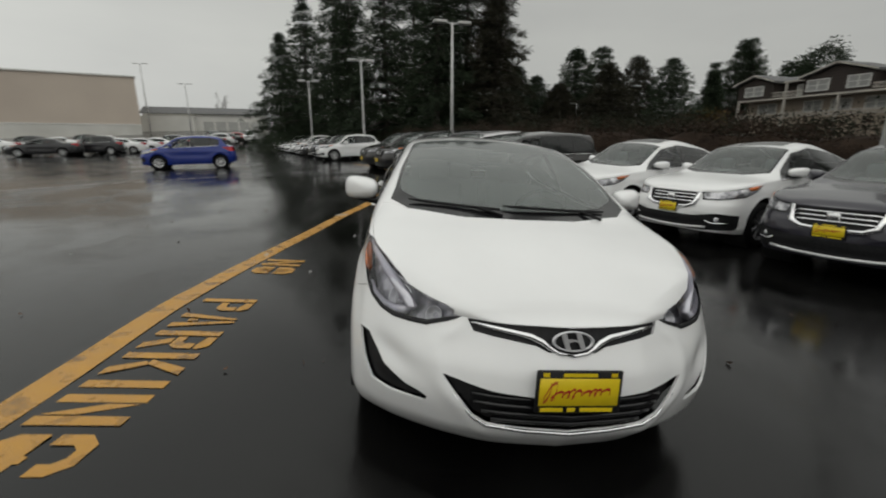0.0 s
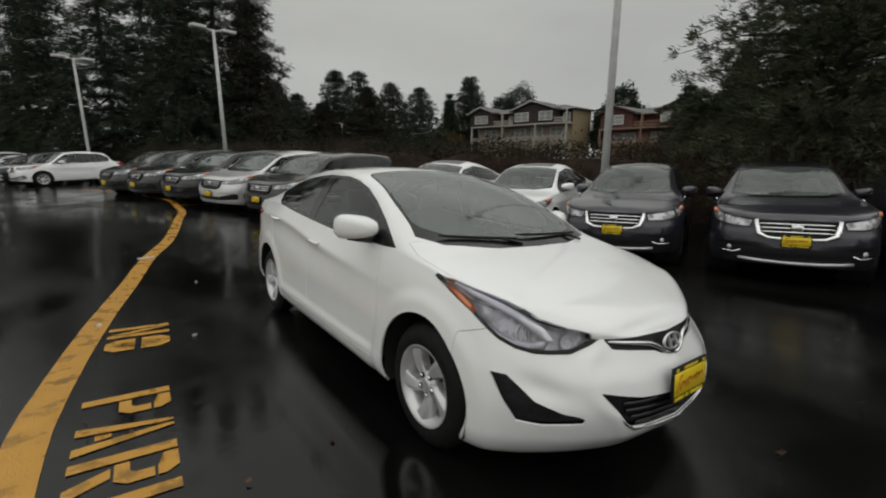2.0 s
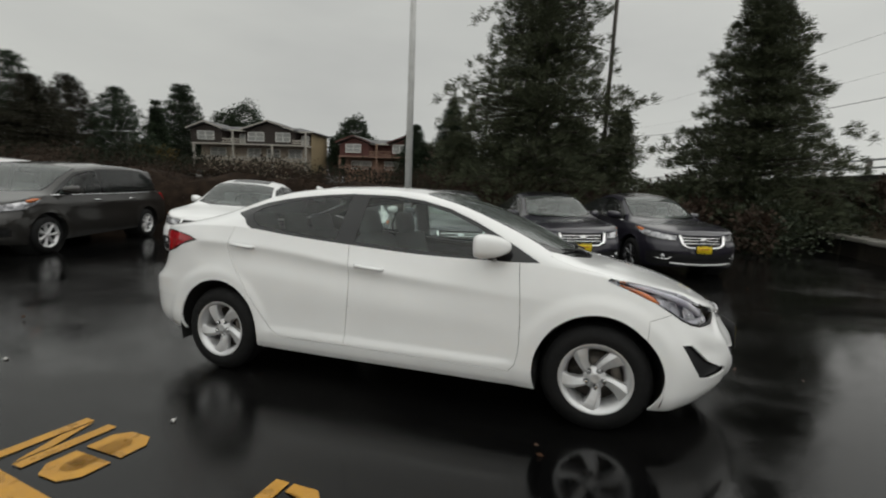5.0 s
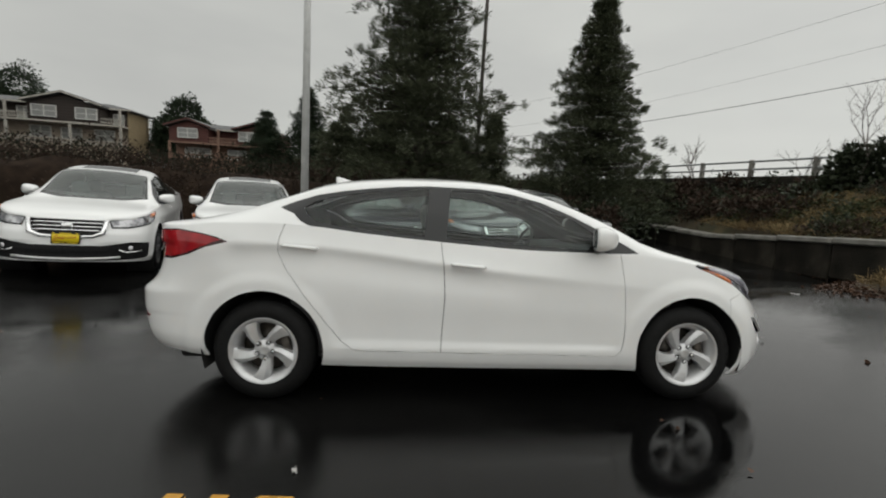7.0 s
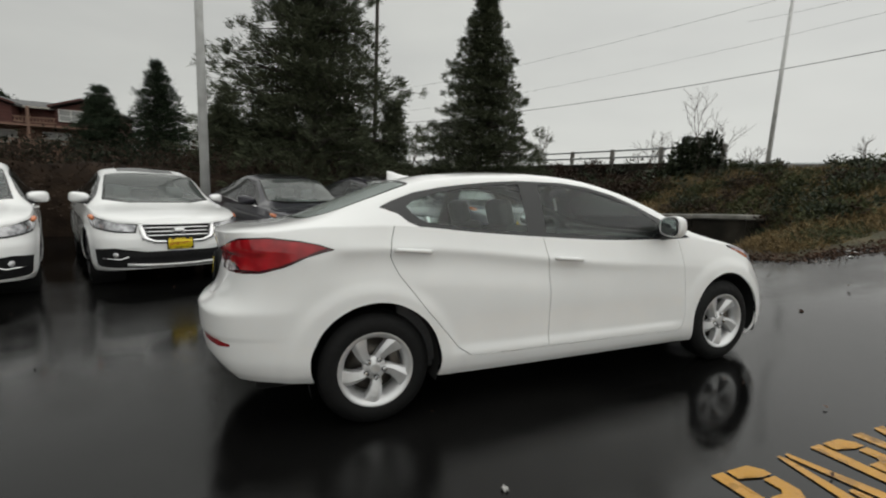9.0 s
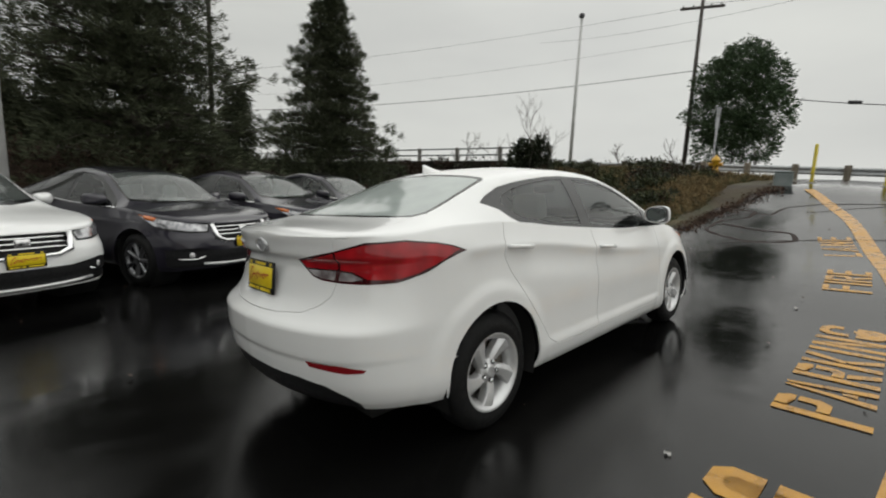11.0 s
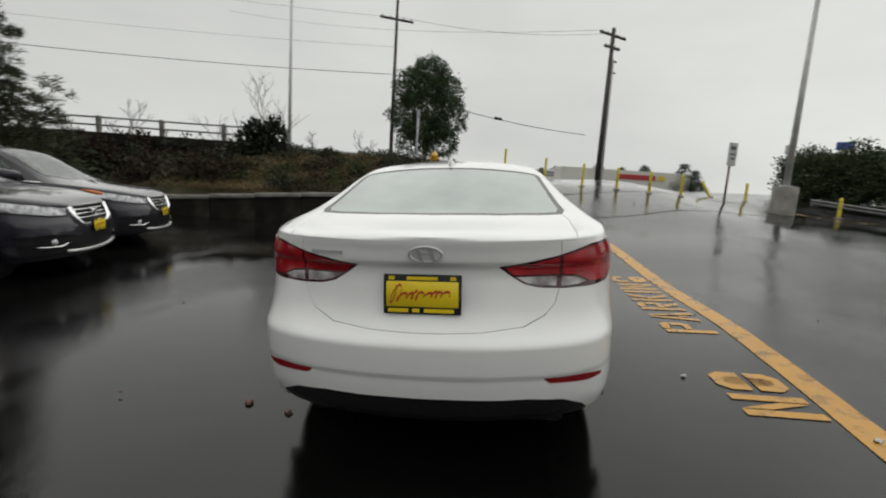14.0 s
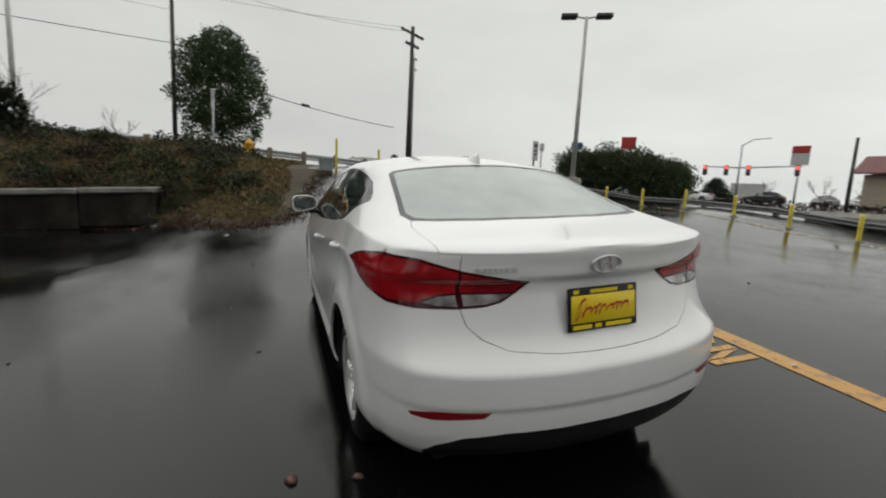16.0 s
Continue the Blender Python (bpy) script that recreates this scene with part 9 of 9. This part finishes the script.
prism("wall", [(-100.0, 56.0), (-47.3, 82.0), (-62.0, 107.0), (-125.0, 84.0)], 1.0, 12.2, BEIGE_WALL, ware)
prism("parapet", [(-100.2, 55.7), (-47.0, 81.9), (-61.9, 107.2), (-125.2, 84.2)], 12.2, 12.45, TRIM, ware)
prism("plinth", [(-100.0, 55.86), (-47.3, 81.86), (-47.3, 81.99), (-100.0, 55.99)], 1.0, 4.1, WHITE_WALL, ware)
prism("band", [(-100.0, 55.8), (-47.3, 81.8), (-47.3, 81.86), (-100.0, 55.86)], 4.1, 4.3, TRIM, ware)
store = thing("store_building", "low white store with long grey roof and bay doors", "building", m=pose(-52.0, 95.5, 2.6, 0, 0, 19))
slab("wall", -2, 22, 0, 12, 0, 4.4, WHITE_WALL, store)
gable_roof(store, -2, 22, 0, 12, 4.3, 1.6, "x", 0.5)
for k in range(5):
    slab("bay_door", 9 + 2.4 * k, 11.0 + 2.4 * k, -0.05, 0.0, 0.2, 2.8, DOOR_GREY, store)
slab("annex", -3, 7.5, -3, 0, 0, 3.7, WHITE_WALL, store)
for x, y, t in ((-64, 82, 11.8), (-47, 84, 14.8), (-40, 84.5, 11.5), (-13.5, 88, 13.0), (-15.5, 100, 13.5)):
    lamp_post(x, y, t, "far tall lamp post before the store", 2, 10, r=0.13, head=0.9)
for k, (x, y, hgt) in enumerate(((-44, 112, 9), (-47, 116, 8), (-24, 128, 10))):
    bare_tree("bare_tree", "leafless tree by the far store", x, y, hgt, 480 + k, 4.0, TWIG, 0.5, "far bare trees", 4)
for k, (x, y, hgt) in enumerate(((-31, 132, 11), (-26, 134, 10), (-19, 130, 12))):
    conifer("fir_tree", "far dark conifer behind the store", x, y, hgt, 2.2, 600 + k, FIR, 14, 7, 4, 0.9, 0.05, base=4.0, group="far conifers", power=0.8)
slab("fence_panel", -14.5, -9.0, 57.8, 58.0, 0.5, 2.6, POST_WOOD)
tagged(bpy.data.objects["fence_panel"], "weathered timber fence at the end of the far row", "fence", kind="structure")

# rows of cars on the far left
cols = ("black", "white", "silver", "white", "dark_blue_grey", "silver", "brown_grey", "black", "white", "brown_grey", "red", "silver")
build_car("saloon", "parked_car", "black saloon parked at the near end of a far row", CM["black"], stand(-29.2, 34.8, -70), "cars on the far left", False)
for i in range(11):
    px, py = -27.6 + 0.15 * i, 38.2 + 2.9 * i
    build_car("saloon" if i % 4 else "suv", "parked_car", ("red" if cols[i % 12] == "red" else words[cols[i % 12]]) + " car in a far row, wet with rain", CM[cols[i % 12]], stand(px, py, -70), "cars on the far left", False)
for i in range(7):
    build_car("suv" if i % 2 else "saloon", "parked_car", words[cols[(i * 5 + 1) % 10]] + " car in a far row, wet with rain", CM[cols[(i * 5 + 1) % 10]], stand(-41.0 + 0.4 * i, 36.0 + 3.6 * i, -70), "cars on the far left", False)
for x, y, t, c in ((-24.0, 68, 10, "white"), (-19.5, 70, 10, "silver"), (-15.5, 72, 5, "white"), (-29, 67, 12, "black"), (-20.5, 92, 80, "white")):
    build_car("suv", "parked_car", words[c] + " car standing far across the lot", CM[c], stand(x, y, t), "cars on the far left", False)

# across the road on the right
white_store = thing("long_store", "long low white store across the road with a red sign band", "building", m=pose(-26.0, -80, 2.7, 0, 0, 6))
slab("wall", -11, 13, -10, 0, 0, 4.2, WHITE_WALL, white_store)
slab("sign_band", -4.5, 2.5, 0.0, 0.1, 2.6, 3.5, SIGN_RED, white_store)
slab("sign_band", -6.2, -5.0, 0.0, 0.1, 2.6, 3.5, SAFETY_YELLOW, white_store)
diner = thing("red_roof_building", "low building with a dark red roof across the road", "building", m=pose(-56, -12.8, 1.9, 0, 0, -75))
slab("wall", -10, 10, -8, 0, 0, 3.2, CREAM, diner)
gable_roof(diner, -10, 10, -8, 0, 3.2, 2.0, "x", 0.8, grain(material("dark_red_roof", (0.11, 0.022, 0.022), 0.6), ((0.3, (0.085, 0.017, 0.017)), (0.7, (0.14, 0.028, 0.028))), scale=3))
painted_band("verge", [(-18, -21), (-20.5, -15.5), (-24, -10), (-26.5, -4), (-28, 6)], 2.6, EARTH, "damp brown planted verge along the road", 0.02)
vb = []
for i in range(40):
    t = i / 39
    vx = -18.4 - 9.0 * t ** 0.8 + rnd.uniform(-0.8, 0.8)
    vb.append((vx, -20 + 25 * t, land_z(vx, -20 + 25 * t) + 0.12, 0.8, 0.8, 0.30))
tagged(new("verge_planting", leafy_mass(vb, 5200, 0.16, BRAMBLE, 512, shell=0.2)), "low dark brown planting along the road verge", "bush", kind="stuff")
for x, y, t, c, k in ((-47, -36.5, 35, "white", "saloon"), (-54, -41, 35, "white", "suv"), (-55, -33, 35, "black", "suv"), (-60, -42, 35, "silver", "saloon"), (-62, -37, 35, "black", "suv"), (-64, -31, 100, "brown_grey", "saloon"), (-68, -40, 98, "white", "suv"), (-60, -25, 98, "silver", "suv"), (-68, -29, 98, "white", "saloon"), (-22.0, -27.0, 40, "black", "suv")):
    build_car(k, "road_car", words[c] + " car on the wet road beyond the verge", CM[c], stand(x, y, t), "cars on the road", False)
van = thing("box_truck", "white box truck on the road beyond the verge", "truck", m=stand(-72, -48, 40))
slab("cargo_box", -1.1, 1.1, -1.2, 3.6, 0.7, 3.2, SIGN_WHITE, van, bevel=0.05)
slab("cab", -1.0, 1.0, -3.0, -1.25, 0.45, 2.3, CM["white"], van, bevel=0.25)
slab("cab_window", -0.9, 0.9, -3.02, -2.6, 1.45, 2.0, CM["dark_glass"], van, bevel=0.05)
for sx in (-0.85, 0.85):
    for yy in (-2.2, 2.4):
        bm = bmesh.new()
        lathe(bm, [(-0.12, 0.001), (-0.12, 0.38), (-0.08, 0.42), (0.08, 0.42), (0.12, 0.38), (0.12, 0.001)], 18, "x", Matrix.Translation((sx, yy, 0.42)))
        part("wheel", bm, CM["tyre"], van)

# traffic signals and signs
RED_GLOW = bpy.data.materials.new("lit_red_signal")
RED_GLOW.use_nodes = True
bsdf(RED_GLOW).inputs["Base Color"].default_value = (0.6, 0.02, 0.02, 1)
bsdf(RED_GLOW).inputs["Emission Color"].default_value = (1.0, 0.08, 0.06, 1)
bsdf(RED_GLOW).inputs["Emission Strength"].default_value = 2.5
sig = thing("traffic_signal", "traffic signal mast with lit red lights", "traffic light", m=pose(-48, -31.4, 1.6, 0, 0, 31))
bm = bmesh.new()
rod(bm, (0, 0, -0.3), (0, 0, 6.6), 0.13, 0.09, 10)
part("mast", bm, GALV, sig)
bm = bmesh.new()
tube(bm, [(0, -3.6, 4.25), (0, 0, 4.1), (0, 5.6, 4.3)], [0.06, 0.10, 0.06], 8)
part("mast_arm", bm, GALV, sig)
bm = bmesh.new()
tube(bm, [(0, 0, 6.6), (0.1, 1.0, 7.2), (0.2, 2.6, 7.3)], [0.06, 0.05, 0.05], 8)
part("lamp_arm", bm, GALV, sig)
for yy in (-3.3, -1.2, 0.9, 5.2):
    zz = 3.7
    hd = part("signal_head", (lambda b: (box(b, 0.2, 0.55, yy - 0.22, yy + 0.22, zz - 0.5, zz + 0.65, 0.05), b)[1])(bmesh.new()), HEAD_GREY, sig)
    bm = bmesh.new()
    lathe(bm, [(0.0, 0.001), (0.0, 0.17), (-0.02, 0.17)], 14, "x", Matrix.Translation((0.57, yy, zz + 0.38)))
    part("signal_light", bm, RED_GLOW, sig)
for x, y, top, w, hh, mat, lb in ((-60, -32.3, 7.6, 1.8, 1.5, SIGN_WHITE, "tall white and red pole sign across the road"), (-40, -40.3, 8.5, 1.7, 1.5, SIGN_RED, "red sign board on a pole beyond the laurels"), (-35.2, -44.2, 8.1, 1.4, 0.8, SIGN_BLUE, "small blue sign on a pole beyond the laurels"), (-32.6, -48.4, 8.0, 0.6, 1.0, SIGN_WHITE, "pale double pole sign beyond the laurels")):
    s = thing("pole_sign", lb, "sign", "far pole signs", pose(x, y, 0.9, 0, 0, math.degrees(math.atan2(-x, y)) + 180))
    bm = bmesh.new()
    rod(bm, (0, 0, -1), (0, 0, top - 0.9), 0.14, 0.12, 8)
    part("post", bm, GALV, s)
    slab("sign_board", -w / 2, w / 2, -0.15, 0.15, top - 0.9 - hh / 2, top - 0.9 + hh / 2, mat, s, bevel=0.05)
    if mat is SIGN_WHITE and w > 1:
        slab("sign_top", -w / 2, w / 2, -0.18, 0.18, top - 0.9 + hh / 2, top - 0.9 + hh / 2 + 0.9, SIGN_RED, s, bevel=0.05)
timber_pole("utility_pole", "dark timber pole at the road verge", -23.0, -8.5, 1.0, 4.55, [], 0.09)
for k, (x, y, hgt) in enumerate(((-62, -30, 5), (-66, -28, 5.5), (-64, -25, 5), (-58, -34, 4.5))):
    bare_tree("bare_tree", "leafless tree across the road", x, y, hgt, 520 + k, 0.9, TWIG, 0.5, "far bare trees", 4)
for k, (x, y, hgt, r) in enumerate(((-55, -39.3, 4.4, 2.0), (-30, -85, 9, 2.4), (-26, -86, 8, 2.0), (-22, -88, 9, 2.4), (-36, -82, 9.5, 2.6), (-39, -84, 8.0, 2.2), (-14, -92, 8, 2.2))):
    conifer("fir_tree", "far dark conifer across the road", x, y, hgt * 0.8, r * 1.6, 620 + k, FIR, 20, 8, 6, 0.6, 0.05, base=1.5, gaps=0.3, group="far conifers", power=0.8)
# concrete apron by the road, and the block building behind the bridge
apr = thing("concrete_block", "pale concrete block at the lot's edge", "block", m=pose(-12.9, -2.9, land_z(-12.9, -2.9)))
slab("slab", -0.9, 0.9, -1.1, 1.1, -0.1, 0.30, CONCRETE, apr, bevel=0.12)
bb = thing("bridge_side_building", "pale flat-roofed building beyond the road bridge", "building", m=pose(40, -2.0, 0))
slab("wall", 0, 12, -3, 9, 0, 5.4, WHITE_WALL, bb)
slab("roof_edge", -0.5, 12.5, -3.5, 9.5, 5.4, 5.9, ROOFING, bb)
for k in range(5):
    house_window(bb, 0.0, -1.5 + 2.2 * k, 3.4, 1.5, 1.2)


# ---- small things on the ground ----
def flat_loop(name, label, pts, width, mat, category="seam"):
    """A narrow poured seam that follows plan points on the land."""
    pts = np.array(pts, float)
    d = np.concatenate([[0], np.cumsum(np.hypot(*np.diff(pts, axis=0).T))])
    fx, fy = smooth_curve(*zip(d, pts[:, 0])), smooth_curve(*zip(d, pts[:, 1]))
    s = np.linspace(0, d[-1], max(6, int(d[-1] / 0.08)))
    x = fx(s) + np.array([0.035 * noise.noise((v * 2.6, 0.4, 1.0)) for v in s])
    y = fy(s) + np.array([0.035 * noise.noise((v * 2.6, 7.4, 2.0)) for v in s])
    tx, ty = np.gradient(x), np.gradient(y)
    ln = np.hypot(tx, ty)
    half = np.array([width * (0.5 + 0.35 * noise.noise((v * 5, 3.1, 0.2))) for v in s])
    bm = bmesh.new()
    rows = []
    for k in (-1, 0, 1):
        px, py = x - ty / ln * half * k, y + tx / ln * half * k
        pz = land(px, py) + (0.008 if k == 0 else 0.004)
        rows.append([bm.verts.new(v) for v in zip(px.tolist(), py.tolist(), pz.tolist())])
    for a, b in zip(rows, rows[1:]):
        for i in range(len(s) - 1):
            bm.faces.new((a[i], a[i + 1], b[i + 1], b[i]))
    bmesh.ops.recalc_face_normals(bm, faces=bm.faces[:])
    bm.normal_update()
    if sum(f.normal.z for f in bm.faces) < 0:
        bmesh.ops.reverse_faces(bm, faces=bm.faces[:])
    return tagged(part(name, bm, mat), label, category, kind="structure")


SEAL = grain(material("crack_sealant", (0.020, 0.012, 0.010), 0.7, 0.0, 0.15), ((0.3, (0.012, 0.007, 0.006)), (0.7, (0.030, 0.017, 0.014))), scale=9, rough=(0.6, 0.8))
flat_loop("crack_seal", "dark looping crack sealant on the wet asphalt", [(1.03, -9.0), (0.33, -8.5), (-0.18, -8.18), (-0.15, -7.72), (0.26, -7.3), (0.3, -6.65), (-0.19, -5.97), (-0.67, -5.73), (-1.14, -5.94), (-1.04, -6.4), (-0.57, -6.58), (0.15, -7.05)], 0.075, SEAL)
flat_loop("crack_seal", "dark crack sealant line across the wet asphalt", [(-0.47, -7.94), (-0.57, -8.5), (-1.03, -8.85), (-1.9, -9.0), (-2.6, -9.0)], 0.05, SEAL)
flat_loop("crack_seal", "dark crack sealant line across the wet asphalt", [(0.66, -7.6), (0.24, -8.0), (-0.2, -8.1), (-0.47, -7.94)], 0.05, SEAL)
flat_loop("crack_seal", "long dark crack across the wet lot", [(-0.2, -5.6), (-1.6, -6.1), (-3.2, -6.4), (-5.0, -7.2), (-7.4, -7.6)], 0.03, SEAL)
flat_loop("crack_seal", "long dark crack across the wet lot", [(-1.0, -8.2), (-3.0, -9.2), (-5.6, -9.8), (-7.6, -10.2)], 0.03, SEAL)


def stone(x, y, r, mat, label, name="stone", seed=1, tall=0.7, category="stone"):
    bm = bmesh.new()
    bmesh.ops.create_icosphere(bm, subdivisions=2, radius=r)
    for v in bm.verts:
        k = 1 + 0.35 * noise.noise((v.co.x * 1.3 / r + seed, v.co.y * 1.3 / r, v.co.z * 1.3 / r))
        v.co = Vector((v.co.x * k * 1.15, v.co.y * k * 0.85, max(v.co.z * k * tall, -0.35 * r)))
    ob = part(name, bm, mat)
    ob.matrix_basis = pose(x, y, land_z(x, y) + 0.33 * r, 0, 0, seed * 67)
    return tagged(ob, label, category, "litter on the asphalt")


ROCK = grain(material("wet_reddish_stone", (0.11, 0.055, 0.042), 0.4), ((0.3, (0.07, 0.036, 0.028)), (0.7, (0.15, 0.075, 0.058))), scale=30, bump=0.4, bump_scale=60)
PAPER = grain(material("sodden_white_litter", (0.55, 0.54, 0.52), 0.6), ((0.3, (0.40, 0.39, 0.37)), (0.7, (0.62, 0.61, 0.60))), scale=14)
DEAD_LEAF = leaf_material("dead_wet_leaves", (0.020, 0.011, 0.007), (0.10, 0.050, 0.028), 0.45)
stone(1.14, 1.60, 0.028, ROCK, "small wet reddish stone on the asphalt", seed=2)
stone(0.86, 1.68, 0.022, ROCK, "small wet reddish stone on the asphalt", seed=5)


def litter(x, y, wide, deep, turn, seed):
    """A crumpled slip of paper."""
    bm = bmesh.new()
    grid = [[bm.verts.new(((i / 4 - 0.5) * wide, (j / 3 - 0.5) * deep, 0.012 + 0.014 * noise.noise((i * 0.9 + seed, j * 0.9, 0.5)))) for i in range(5)] for j in range(4)]
    for j in range(3):
        for i in range(4):
            bm.faces.new((grid[j][i], grid[j][i + 1], grid[j + 1][i + 1], grid[j + 1][i]))
    got = bmesh.ops.extrude_face_region(bm, geom=bm.faces[:])
    for v in got["geom"]:
        if isinstance(v, bmesh.types.BMVert):
            v.co.z -= 0.004
    bmesh.ops.recalc_face_normals(bm, faces=bm.faces[:])
    ob = part("litter", bm, PAPER)
    ob.matrix_basis = pose(x, y, land_z(x, y), 0, 0, turn)
    tagged(ob, "sodden white scrap of paper on the asphalt", "litter", "litter on the asphalt")


for k, (x, y, a, b, t) in enumerate(((-1.73, 4.71, 0.22, 0.07, 15), (3.72, -7.74, 0.20, 0.09, 20), (2.02, -4.70, 0.09, 0.05, 60), (0.80, -6.3, 0.12, 0.06, 10), (0.66, -6.0, 0.10, 0.05, 110), (-2.20, 1.62, 0.05, 0.03, 40), (-1.30, 2.9, 0.04, 0.025, 80), (4.2, -7.95, 0.07, 0.05, 70), (-1.55, 0.95, 0.03, 0.02, 20), (-1.62, -2.4, 0.03, 0.02, 70))):
    litter(x, y, a, b, t, k)

# leaves and grit washed against the foot of the bank and the wall
rng = np.random.RandomState(77)
line = TOE[:9]
at = []
for (ax, ay), (cx, cy) in zip(line, line[1:]):
    m = int(560 * math.hypot(cx - ax, cy - ay))
    t = rng.rand(m)[:, None]
    at.append(np.array([[ax, ay]]) + t * np.array([[cx - ax, cy - ay]]) + rng.normal(0, 0.14, (m, 2)))
for a in (np.array([[3.4, -8.1]]),):
    t = rng.rand(1500)[:, None] * 7
    at.append(a + t * np.array([[0.935, -0.355]]) + np.abs(rng.normal(0, 0.16, (1500, 1))) * np.array([[0.355, 0.935]]))
loose = rng.uniform((-4.5, -9.5), (7.0, 5.0), (140, 2))
at = np.concatenate(at + [loose])
on = np.maximum(bank_heights(at[:, 0], at[:, 1]), 0.0)
z = land(at[:, 0], at[:, 1]) + on + 0.007
flat = rng.normal(0, 1, (len(at), 3)) * np.array([1, 1, 0.05])
ob = new("fallen_leaves", leaves_mesh("fallen_leaves", np.column_stack([at, z]), flat, 0.045, 0.03, 78, DEAD_LEAF, 1, 0.3))
tagged(ob, "dead brown leaves washed along the foot of the bank", "leaves", kind="stuff")
# faded hatch marks by the minivans
for k in range(3):
    x, y = -0.55 + 0.10 * k, 11.9 + 0.9 * k
    painted_band("hatch_mark", [(x, y), (x + 0.55, y + 0.18), (x + 1.1, y + 0.36)], 0.09, YELLOW_PAINT, "worn yellow hatch mark beside the minivans")
